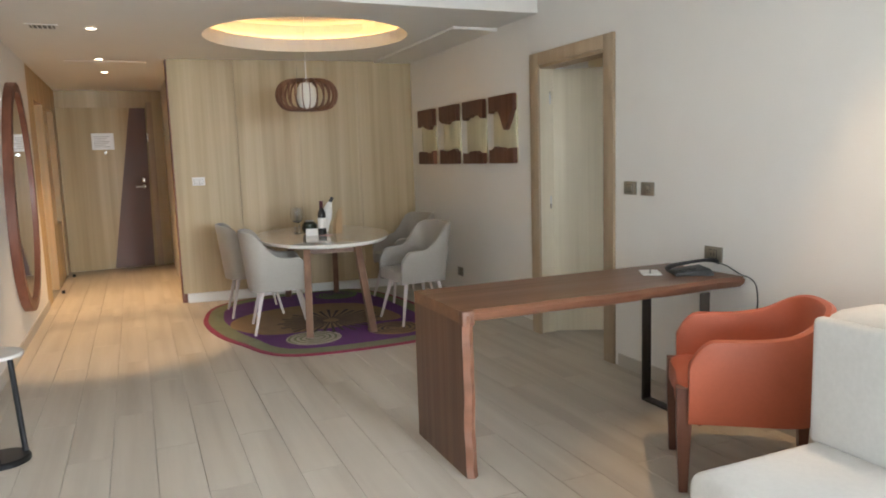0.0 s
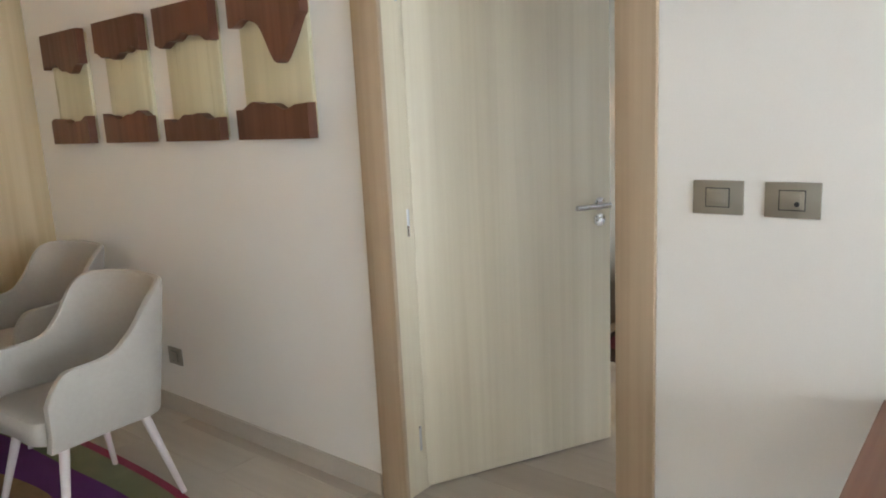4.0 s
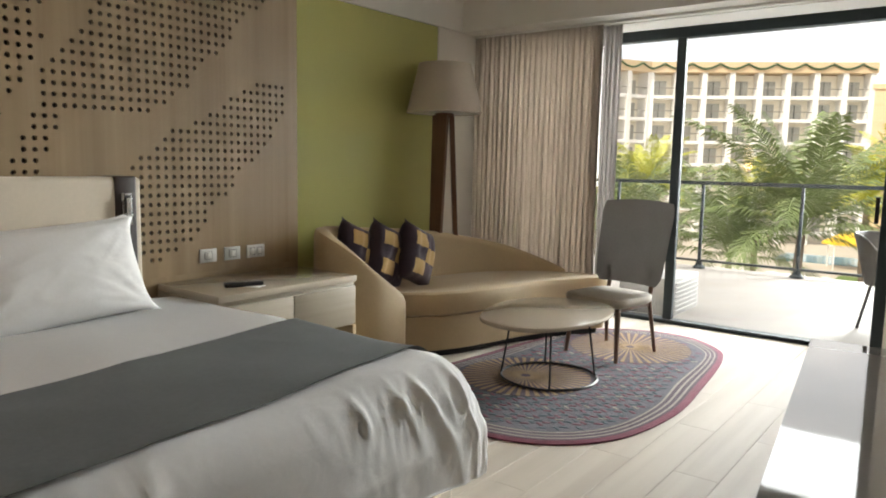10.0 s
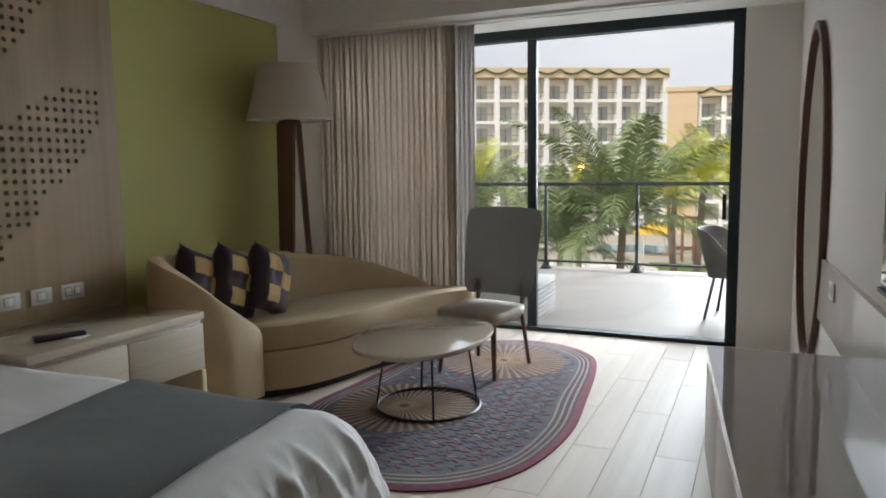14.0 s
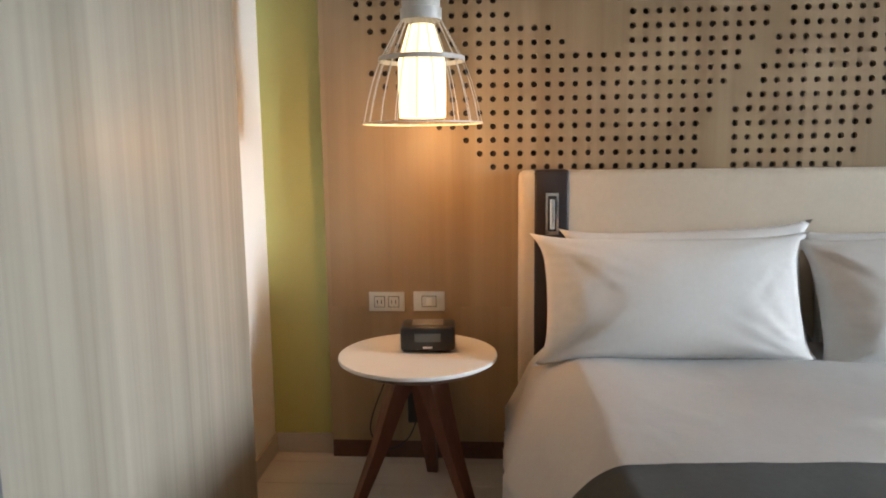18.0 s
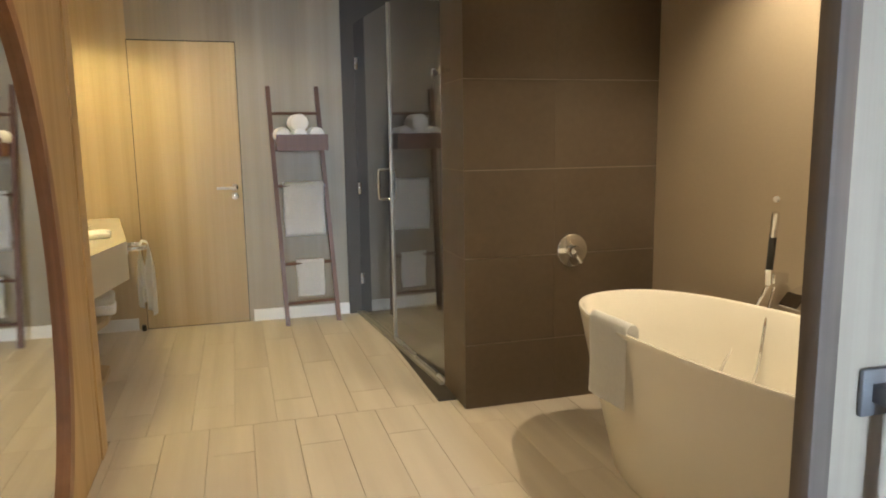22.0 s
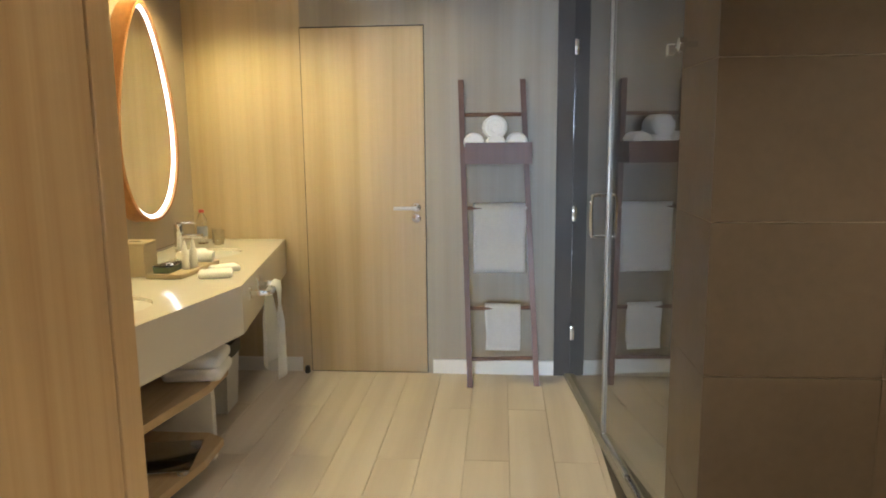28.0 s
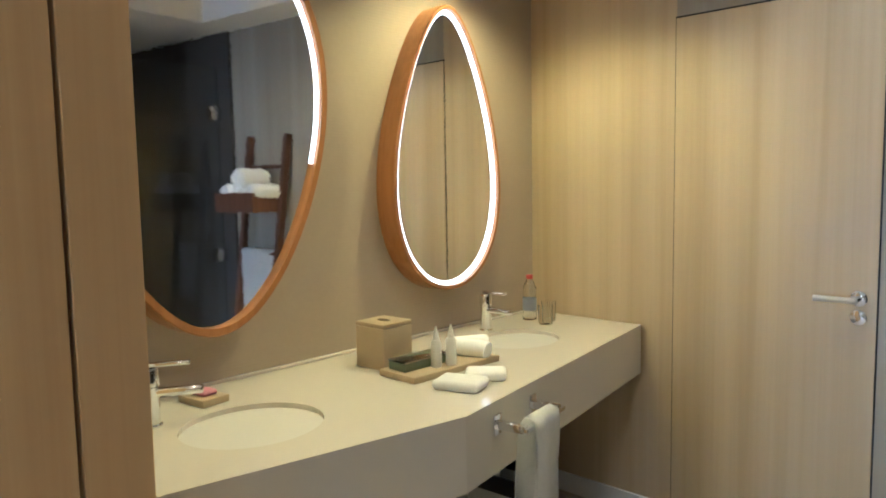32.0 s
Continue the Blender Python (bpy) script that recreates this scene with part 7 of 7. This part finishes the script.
    for i in range(n):
        part("layer", box(B(), -w / 2 + 0.004 * (i % 2), w / 2 - 0.003 * i, -d / 2, d / 2 - 0.005 * (i % 2), i * lay_h, (i + 1) * lay_h - 0.001, lay_h * 0.42, 4), TOWEL, t, smooth=60)
    return t


folded("folded_towel", "stack of folded white towels on the open shelf", (3.02, 8.575, 0.4702), 8, 0.25, 0.22, 2, "", 0.055)
sc = thing("bathroom_scale", "clear glass bathroom scale on the lower shelf", "scale", (2.90, 8.42, 0.1352), 12)
part("glass", box(B(), -0.15, 0.15, -0.15, 0.15, 0.022, 0.03, 0.003), GLASS_GREY, sc)
for sx in (-1, 1):
    for sy in (-1, 1):
        part("foot", lathe(B(), [(0.02, 0), (0.024, 0.004), (0.024, 0.0218)], 16, sx * 0.12, sy * 0.12), SATIN, sc, "steel foot")
hd = thing("hair_dryer", "white wall hair dryer under the counter", "hair dryer", (2.78, 8.10, 0.4702))
part("body", lathe(B(), [(0.03, 0.0), (0.055, 0.02), (0.06, 0.06), (0.05, 0.10), (0.02, 0.12)], 20), WHITE, hd)
bn = thing("waste_bin", "pale square waste bin with a black liner", "waste bin", (2.745, 9.37, 0), 4)
part("body", loft(B(), [[(s * r, q * r, z) for s, q in ((-1, -1), (1, -1), (1, 1), (-1, 1))] for r, z in ((0.095, 0.0), (0.115, 0.36), (0.108, 0.36), (0.09, 0.01))], True, True), plain("grey_white_bin", (0.72, 0.70, 0.66), 0.4), bn, smooth=0)
part("liner", loft(B(), [[(s * r, q * r, z) for s, q in ((-1, -1), (1, -1), (1, 1), (-1, 1))] for r, z in ((0.118, 0.30), (0.119, 0.364), (0.107, 0.364), (0.10, 0.30))], True, False), BLACK_PLASTIC, bn, "black liner", 0)

# towel bar on the counter's front
fd = Vector((2.985 - 3.22, YB - 0.016 - 8.61, 0)).normalized()
fo = Vector((fd.y, -fd.x, 0)) * -1 if fd.y < 0 else Vector((fd.y, -fd.x, 0))
tbp = Vector((3.22, 8.61, 0.79)) + fd * 0.16
tr = thing("towel_bar", "chrome towel bar on the front of the counter", "towel bar", tuple(tbp), math.degrees(math.atan2(fd.y, fd.x)))
for x in (0.0, 0.22):
    part("bracket", box(B(), x - 0.012, x + 0.012, -0.095, -0.0005, -0.012, 0.012, 0.003), CHROME, tr)
    part("rosette", box(B(), x - 0.02, x + 0.02, -0.008, -0.0004, -0.03, 0.03, 0.003), CHROME, tr)
part("bar", box(B(), -0.015, 0.235, -0.108, -0.086, -0.006, 0.006, 0.002), CHROME, tr)
m = Vector((3.22, 8.61, 0.775)) + fd * 0.245 + fo * 0.097
ht = thing("hand_towel", "white towel hanging from the chrome bar", "towel", (m.x, m.y, 0.799), math.degrees(math.atan2(fd.y, fd.x)))
part("cloth", hanging(0.25, 0.41, 0.36, 0.05, 0.02, 3.3, 0.026, 0.36), TOWEL, ht, smooth=180)


def tap(x, y, rz=0):
    t = thing("basin_tap", "chrome single lever basin tap", "tap", (x, y, 0.857), rz, "basin taps")
    part("body", lathe(B(), [(0.029, 0), (0.029, 0.004), (0.025, 0.008), (0.024, 0.10), (0.025, 0.105)], 28), CHROME, t)
    part("spout", box(B(), 0.0, 0.135, -0.016, 0.016, 0.078, 0.100, 0.008, 3), CHROME, t)
    part("cartridge", lathe(B(), [(0.0255, 0.107), (0.026, 0.112), (0.026, 0.148), (0.022, 0.155), (0.001, 0.156)], 28), CHROME, t)
    part("lever", box(B(), -0.012, 0.105, -0.012, 0.012, 0.157, 0.168, 0.004, 2), CHROME, t)


tap(2.645, 8.02, 58)
tap(2.54, 9.50)

# things on the counter
TANBOX = plain("tan_leatherette", (0.45, 0.36, 0.22), 0.5, vary=0.06, relief=0.15)
CZ = 0.8575
tx = thing("tissue_box", "square tan tissue box cover on the counter", "tissue box", (2.64, 8.84, CZ), 2)
part("body", box(B(), -0.068, 0.068, -0.068, 0.068, 0.0, 0.14, 0.003), TANBOX, tx)
part("lid", box(B(), -0.0685, 0.0685, -0.0685, 0.0685, 0.1402, 0.155, 0.003), TANBOX, tx)
part("slot", lathe(B(), [(0.028, 0.1552), (0.028, 0.1565), (0.001, 0.1566)], 24, 0, 0, 0.5), plain("dark_slot", (0.1, 0.07, 0.04), 0.8), tx)
ty = thing("amenity_tray", "long tan tray with glass lidded boxes", "tray", (2.825, 8.93, CZ), -2)
part("tray", box(B(), -0.085, 0.085, -0.20, 0.20, 0.0, 0.022, 0.004), TANBOX, ty)
part("glass_box", box(B(), -0.06, 0.02, -0.18, 0.02, 0.0222, 0.05, 0.002), plain("green_glass", (0.10, 0.13, 0.08), 0.08, coat=0.5, relief=0.0), ty, "dark green glass")
part("lid", box(B(), -0.062, 0.022, -0.182, 0.022, 0.0502, 0.056, 0.001), GLASS_CLEAR, ty)
for dx, dy in ((0.035, -0.06), (0.05, -0.005)):
    bt2 = thing("lotion_tube", "small white lotion bottle with pointed cap", "bottle", (2.825 + dx, 8.93 + dy, CZ + 0.022), 0, "bottles on the tray")
    part("body", lathe(B(), [(0.016, 0), (0.018, 0.003), (0.017, 0.08), (0.012, 0.09)], 16), WHITE, bt2)
    part("cap", lathe(B(), [(0.011, 0.0905), (0.009, 0.11), (0.002, 0.135)], 16), WHITE, bt2)
for x, y, r in ((2.84, 9.06, 10), (2.79, 9.10, 60)):
    t = thing("wash_cloth", "rolled white wash cloth on the tray", "cloth", (x, y, CZ + 0.045), r, "cloths on the counter")
    b = B()
    tube(b, [(-0.07, 0, 0), (-0.06, 0, 0.002), (0.06, 0, 0.002), (0.07, 0, 0)], 0.03, 14)
    part("cloth", b, TOWEL, t, smooth=60)
folded("wash_cloth", "folded white wash cloth on the counter edge", (3.03, 8.80, CZ), 20, 0.15, 0.11, 1, "cloths on the counter")
folded("wash_cloth", "folded white wash cloth on the counter edge", (3.02, 8.93, CZ), 40, 0.13, 0.09, 1, "cloths on the counter")
wb = thing("water_bottle", "clear plastic water bottle with a red cap", "bottle", (2.545, 9.80, CZ))
part("body", lathe(B(), [(0.028, 0), (0.031, 0.004), (0.031, 0.10), (0.028, 0.11), (0.031, 0.12), (0.030, 0.145), (0.014, 0.18), (0.013, 0.188)], 20), GLASS_CLEAR, wb)
part("label", lathe(B(), [(0.0315, 0.045), (0.0315, 0.10)], 20, caps=False), plain("blue_label", (0.30, 0.32, 0.40), 0.4), wb, "pale printed label")
part("cap", lathe(B(), [(0.0155, 0.186), (0.0155, 0.204), (0.001, 0.205)], 16), plain("red_cap", (0.50, 0.07, 0.055), 0.4), wb, "red cap")
for x, y in ((2.62, 9.84), (2.66, 9.76), (2.52, 8.02), (2.58, 7.95)):
    t = thing("tumbler", "clear glass tumbler on the counter", "glass", (x, y, CZ), 0, "tumblers on the counter")
    part("glass", lathe(B(), [(0.028, 0), (0.030, 0.003), (0.033, 0.085), (0.0305, 0.085), (0.028, 0.01), (0.001, 0.008)], 24), GLASS_CLEAR, t)
sdish = thing("soap_dish", "tan soap dish with a pink soap", "soap dish", (2.555, 8.215, CZ), 8)
part("dish", box(B(), -0.06, 0.06, -0.045, 0.045, 0, 0.022, 0.004), TANBOX, sdish)
part("soap", box(B(), -0.035, 0.035, -0.025, 0.025, 0.0222, 0.038, 0.008, 3), plain("pink_soap", (0.55, 0.22, 0.28), 0.5), sdish)

# lit mirrors and the mirror on the side wall
BAND = glow("lit_mirror_band", (1, 0.93, 0.80), 3.0)
RIM_BROWN = wood("warm_brown_rim", (0.19, 0.085, 0.035), (0.31, 0.15, 0.07), "z", 0.4)
RIM = wood("orange_brown_rim", (0.26, 0.11, 0.028), (0.41, 0.185, 0.05), "z", 0.4)
egg_mirror("vanity_mirror", "egg shaped lit mirror with a deep brown rim above the basin", (XV, 9.345, 1.61), 0.30, 0.565, 0.10, 0.017, RIM, 1, 0.36, 0.0, BAND)
egg_mirror("vanity_mirror", "large egg shaped lit mirror with a deep brown rim", (XV, 8.30, 1.67), 0.445, 0.645, 0.10, 0.026, RIM, 1, -0.25, 0.0, BAND, 3.2, (-0.15, 2.6))
egg_mirror("wall_mirror", "tall oval mirror with a thick mahogany rim on the side wall", (XS, 6.44, 0.97), 0.55, 0.93, 0.075, 0.06, RIM_BROWN, 1, 0.08, 0.0)
for x, y, pw in ((5.76, 6.45, 118), (4.0, 6.3, 34), (2.75, 8.2, 36), (2.80, 9.35, 56)):
    downlight(x, y, 2.7 if x == 4.0 else 2.5, pw * 0.72, 130, GOLDEN if x < 3 else WARM_BATH, 0.03)
downlight(3.75, 7.6, 2.7, 7, 130, WARM_BATH, 0.03)
downlight(3.75, 9.2, 2.7, 22, 130, WARM_BATH, 0.03)

# ---- outside ----
GROUND = plain("sand_and_paving", (0.44, 0.40, 0.33), 0.9, vary=0.2, grain=0.6)
setting("ground", box(B(), -2500, 2500, -2600, 400, -8.6, -8.0), GROUND, "pale paved grounds around the pool", "ground")
setting("pool_water", box(B(), 4, 21, -84, -76.5, -8.0, -7.95), plain("pool_water", (0.05, 0.20, 0.26), 0.08, vary=0.1, relief=0.3), "turquoise pool water", "water")
setting("lawn", box(B(), -8, 13.2, -68, -59, -8.0, -7.93), plain("lawn_grass", (0.10, 0.16, 0.03), 0.9, vary=0.3, grain=8.0), "green lawn strip", "ground")
RENDER_W = plain("white_facade_render", (0.80, 0.79, 0.76), 0.8, vary=0.05, grain=3.0)
OCHRE_W = plain("ochre_facade_render", (0.66, 0.50, 0.32), 0.8, vary=0.06, grain=3.0)
RECESS = plain("shaded_balcony_wall", (0.86, 0.81, 0.70), 0.8, vary=0.08, grain=3.0)
FGLASS = plain("pale_window_glass", (0.40, 0.40, 0.36), 0.15, vary=0.1, relief=0.0, coat=0.5)
GARLAND = plain("green_garland", (0.05, 0.10, 0.045), 0.8, vary=0.3)


def block(name, a, c, top, storeys, label):
    """A hotel wing from a to c in plan (its front to the left of that way), with bays of balconies."""
    a, c = Vector((*a, 0)), Vector((*c, 0))
    L = (c - a).length
    h = thing(name, label, "building", (a.x, a.y, -8), math.degrees(math.atan2(c.y - a.y, c.x - a.x)))
    n = max(1, round(L / 3.46))
    w = L / n
    H = top + 8
    part("wall", box(B(), 0, L, 1.6, 12, 0, H - 1.4), RECESS, h)
    part("roof", box(B(), -0.3, L + 0.3, -0.5, 12.3, H - 1.3, H), OCHRE_W, h, "ochre cornice band")
    for s in range(storeys):
        z = H - 1.3 - 2.85 * (s + 1)
        if z < -0.5:
            break
        part("balcony", box(B(), 0, L, -0.2, 1.6, z - 0.4, z), RENDER_W, h, "white balcony slab")
        for i in range(n):
            x = i * w
            wi = part("window", box(B(), x + 0.62, x + 2.35, 1.5, 1.59, z + 0.05, z + 1.95), FGLASS, h)
            part("frame", box(B(), x + 1.45, x + 1.52, 1.44, 1.499, z + 0.05, z + 1.95), BRONZE_FRAME, wi)
            part("railing", box(B(), x + 0.45, x + w - 0.25, -0.12, -0.07, z + 0.85, z + 0.95), PEWTER, h)
    for i in range(n + 1):
        x = min(max(i * w, 0.2), L - 0.2)
        part("pier", box(B(), x - 0.32, x + 0.32, -0.35, 1.6, 0, H - 1.3), RENDER_W, h, "white pier")
    b = B()
    pts = [(x * L / 160, -0.62, H - 0.25 - 0.62 * abs(math.cos(x * L / 160 / w * math.pi / 1.0))) for x in range(161)]
    tube(b, pts, 0.13, 5)
    part("garland", b, GARLAND, h, "green garland in swags")
    return h


block("hotel_wing", (39.0, -85.6), (15.8, -99.6), 14.8, 7, "white and ochre hotel wing with rows of balconies")
block("hotel_wing", (52.0, -62.0), (39.0, -85.6), 14.8, 7, "white and ochre hotel wing with rows of balconies")
block("hotel_wing", (57.0, -35.0), (52.0, -62.0), 14.8, 7, "white and ochre hotel wing with rows of balconies")
block("hotel_wing", (11.8, -101.0), (-22.0, -104.0), 12.2, 6, "further white and ochre hotel wing with balconies")
ew = thing("stair_tower", "plain ochre stair tower between the hotel wings", "building", (15.8, -99.6, -8), 10)
part("wall", box(B(), -4.1, 0.0, -8, 0.3, 0, 19.6), OCHRE_W, ew)
part("roof", box(B(), -4.3, 0.1, -8.3, 0.5, 19.6, 20.2), OCHRE_W, ew)

# Unseen mass added above the rooms so that sun misses the balcony floor.
setting("hotel_block", box(B(), -14, 22, -2.05, 12, 3.02, 12.0), RENDER_W, "unseen block over the suite, added to shade the balcony", "building")

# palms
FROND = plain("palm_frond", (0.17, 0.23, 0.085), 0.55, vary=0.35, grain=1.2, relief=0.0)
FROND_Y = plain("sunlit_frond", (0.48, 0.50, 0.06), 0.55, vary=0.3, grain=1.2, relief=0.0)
BARK = plain("palm_bark", (0.17, 0.13, 0.095), 0.9, vary=0.25, grain=14.0, relief=0.6)


def palm(name, height, spread, seed, leaf, label, fronds, droop):
    """A palm: a ringed trunk and arching fronds of many narrow leaflets; droop sets how far the old fronds hang."""
    rnd = random.Random(seed)
    t = thing(name, label, "tree", group="palms by the pool")
    b = B()
    lean = rnd.uniform(-0.5, 0.5)
    tube(b, [(lean * (k / 6) ** 2, 0.2 * math.sin(k), height * k / 6) for k in range(7)], 0.20, 9, 0.12)
    part("trunk", b, BARK, t)
    verts, faces = [], []
    top = Vector((lean, 0.2 * math.sin(6), height))
    for f in range(fronds):
        az = 2 * math.pi * f * 0.382 + rnd.uniform(-0.25, 0.25)
        age = (f + 0.5) / fronds                      # young fronds stand up, old ones hang
        el = 1.45 - 1.15 * age + rnd.uniform(-0.12, 0.12)
        ln = spread * rnd.uniform(0.85, 1.1) * (0.82 + 0.3 * math.sin(math.pi * age))
        out = Vector((math.cos(az), math.sin(az), 0))
        side = Vector((-out.y, out.x, 0))
        p, prev = top.copy(), None
        for k in range(49):
            s = k / 48
            bend = el - (0.15 + droop * age) * s ** 1.7 - 0.2 * s
            d = out * math.cos(bend) + Vector((0, 0, math.sin(bend)))
            prev, p = p.copy(), p + d * ln / 48
            if k > 5:
                ll = spread * 0.21 * (math.sin(math.pi * (0.10 + 0.84 * s)) ** 0.6) * rnd.uniform(0.8, 1.1)
                up = out * -math.sin(bend) + Vector((0, 0, math.cos(bend)))
                for sg in (-1, 1):
                    dirn = (side * sg * 0.78 + d * 0.72 + up * 0.25 + Vector((0, 0, -0.15 - 0.3 * rnd.random()))).normalized()
                    mid, tip = p + dirn * ll * 0.55, p + dirn * ll + Vector((0, 0, -0.28 * ll))
                    wv_ = d * 0.02 * spread / 2.6
                    i0 = len(verts)
                    verts.extend([p - wv_ * 0.5, p + wv_ * 0.5, mid + wv_, mid - wv_, tip])
                    faces.extend([(i0, i0 + 1, i0 + 2, i0 + 3), (i0 + 3, i0 + 2, i0 + 4)])
            i0 = len(verts)
            wq = side * 0.035 * (1 - 0.8 * s)
            verts.extend([prev - wq, prev + wq, p + wq, p - wq])
            faces.append((i0, i0 + 1, i0 + 2, i0 + 3))
    me = bpy.data.meshes.new("crown")
    me.from_pydata(verts, [], faces)
    me.materials.append(leaf)
    o = new("crown", me)
    o.parent = t
    return t


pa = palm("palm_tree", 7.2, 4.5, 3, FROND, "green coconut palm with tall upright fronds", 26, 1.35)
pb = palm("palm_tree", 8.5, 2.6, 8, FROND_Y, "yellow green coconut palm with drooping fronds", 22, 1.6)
PALMS_A = [(7.75, -20.0, 1.03), (9.7, -20.6, 0.88), (14.5, -24.0, 0.9), (22, -22, 1.0)]
PALMS_B = [(5.7, -26.0, 1.02), (6.6, -28.0, 0.97), (14.5, -26.0, 1.0), (16.6, -27.5, 0.94), (11.6, -31.0, 0.93), (4.0, -33.0, 1.0), (20, -32, 1.0), (24, -30, 0.95), (3.0, -44, 0.9), (9.0, -48, 0.85), (-2, -44, 1.0)]
for src, rows_ in ((pa, PALMS_A), (pb, PALMS_B)):
    for k, (x, y, s) in enumerate(rows_):
        m = Matrix.LocRotScale((x, y, -8), Euler((0, 0, k * 1.7)), (s, s, s))
        if k == 0:
            src.matrix_basis = m
        else:
            c2 = copy_thing(src, pose(0, 0, 0))
            c2.matrix_basis = m
# wooden frame, yellow canopy, lawn and pale rocks across the grounds
pg = thing("pergola", "brown wooden pergola beyond the pool", "pergola", (10.4, -70, -8), 8)
for x in (-1.1, 0.0, 1.1):
    for y in (-0.8, 0.8):
        part("post", box(B(), x - 0.11, x + 0.11, y - 0.11, y + 0.11, 0, 4.2), LEG_WOOD, pg)
for z in (1.2, 4.25):
    for y in (-0.8, 0.8):
        part("beam", box(B(), -1.4, 1.4, y - 0.09, y + 0.09, z, z + 0.2), LEG_WOOD, pg)
yc_ = thing("canopy_tent", "bright yellow canopy beyond the pool", "canopy", (13.6, -74, -8), 20)
part("roof", lathe(B(), [(2.3, 2.4), (2.25, 2.6), (1.2, 3.2), (0.02, 3.7)], 8), plain("yellow_canvas", (0.80, 0.50, 0.03), 0.7), yc_, smooth=0)
for x in (-1.4, 1.4):
    for y in (-1.4, 1.4):
        part("post", tube(B(), [(x, y, 0), (x, y, 2.55)], 0.05, 6), WHITE, yc_)
rnd = random.Random(5)
ROCK = plain("pale_rock", (0.66, 0.63, 0.58), 0.9, vary=0.2, grain=4.0, relief=0.5)
for k in range(26):
    q = B()
    bmesh.ops.create_icosphere(q, subdivisions=2, radius=1.0)
    for v in q.verts:
        v.co *= 1 + 0.35 * noise.noise(v.co * 1.3 + Vector((k, 0, 0)))
    sz = rnd.uniform(0.5, 1.0)
    place(q, Matrix.LocRotScale((12.2 + k * 0.42 + rnd.uniform(-0.2, 0.2), -62.0 + rnd.uniform(-1.2, 1.2), -7.9), Euler((0, 0, k)), (sz, sz * 0.8, sz * 0.5)))
    tagged(part("rock", q, ROCK, None, "", 40), "pale rounded rock beside the lawn", "rock", "rocks beside the lawn")
rnd = random.Random(11)
for k in range(10):
    x, y = rnd.uniform(2, 14), rnd.uniform(-40, -24)
    u = thing("pool_umbrella", "white pool umbrella on a pole", "umbrella", (x, y, -8), 0, "umbrellas by the pool")
    part("pole", tube(B(), [(0, 0, 0), (0, 0, 2.4)], 0.03, 6), WHITE, u)
    part("canopy", lathe(B(), [(1.4, 2.1), (1.38, 2.16), (0.7, 2.4), (0.02, 2.62)], 8), WHITE, u, smooth=0)
for k in range(8):
    x, y = rnd.uniform(3, 11), rnd.uniform(-30, -21)
    u = thing("sun_lounger", "white sun lounger by the pool", "sun lounger", (x, y, -8), rnd.uniform(0, 180), "loungers by the pool")
    part("frame", box(B(), -0.95, 0.6, -0.32, 0.32, 0.28, 0.36, 0.02), WHITE, u)
    part("backrest", bar(B(), (0.6, 0, 0.34), (1.05, 0, 0.75), 0.62, 0.06), WHITE, u)
    for sx in (-0.85, 0.5):
        part("leg", box(B(), sx - 0.03, sx + 0.03, -0.3, 0.3, 0, 0.28), WHITE, u)

# ---- floor tiles, laid last ----
TILE = wood("wood_look_floor_tile", (0.46, 0.40, 0.335), (0.55, 0.49, 0.415), "y", 0.42, 7.0, 0.1, 0.8)
TILE.node_tree.nodes["Principled BSDF"].inputs["Specular IOR Level"].default_value = 0.35
PW, PL, GAP = 0.205, 1.25, 0.0018
plank_mesh = {}


def plank(w, l):
    key = (round(w, 3), round(l, 3))
    if key not in plank_mesh:
        b = B()
        g = 0.0015
        rings = [[(s * (w / 2 - i), q * (l / 2 - i), z) for s, q in ((-1, -1), (1, -1), (1, 1), (-1, 1))] for i, z in ((0, -0.010), (0, -g), (g, 0))]
        loft(b, rings)
        me = bpy.data.meshes.new("floor_tile")
        bmesh.ops.recalc_face_normals(b, faces=b.faces)
        b.to_mesh(me)
        b.free()
        me.materials.append(TILE)
        plank_mesh[key] = me
    return plank_mesh[key]


def lay(name, label, x0, x1, y0, y1, sx=0.0, sy=0.0):
    f = tagged(new(name), label, "floor", "", "structure")
    k = 0
    x = x0 + (sx - PW if sx else 0)
    while x < x1 - 0.002:
        a, c = max(x, x0), min(x + PW, x1)
        y = y0 - PL + ((k % 2) * PL / 2 + sy) % PL
        while y < y1 - 0.002:
            e, g = max(y, y0), min(y + PL, y1)
            if c - a > 0.01 and g - e > 0.01:
                o = new("tile", plank(c - a - GAP, g - e - GAP))
                o.location = ((a + c) / 2, (e + g) / 2, 0)
                o.parent = f
            y += PL
        x += PW
        k += 1


lay("floor_living", "pale wood look porcelain tiles laid in staggered rows", XL, XW, -2.2, 7.9, 0.1, 0.3)
lay("floor_hallway", "pale wood look porcelain tiles in the hallway", XL, 0.12, 7.9, 11.1, 0.1, 0.3)
lay("floor_bedroom", "pale wood look porcelain tiles in the bedroom", XW, 6.88, -2.1, 5.25, 0.1, 0.55)
lay("floor_bathroom", "pale wood look porcelain tiles in the bathroom", XS, XT, 5.25, 7.88, 0.04, 0.43)
lay("floor_vanity", "pale wood look porcelain tiles before the vanity", XV, XT, 7.88, 10.02, 0.118, 0.30)
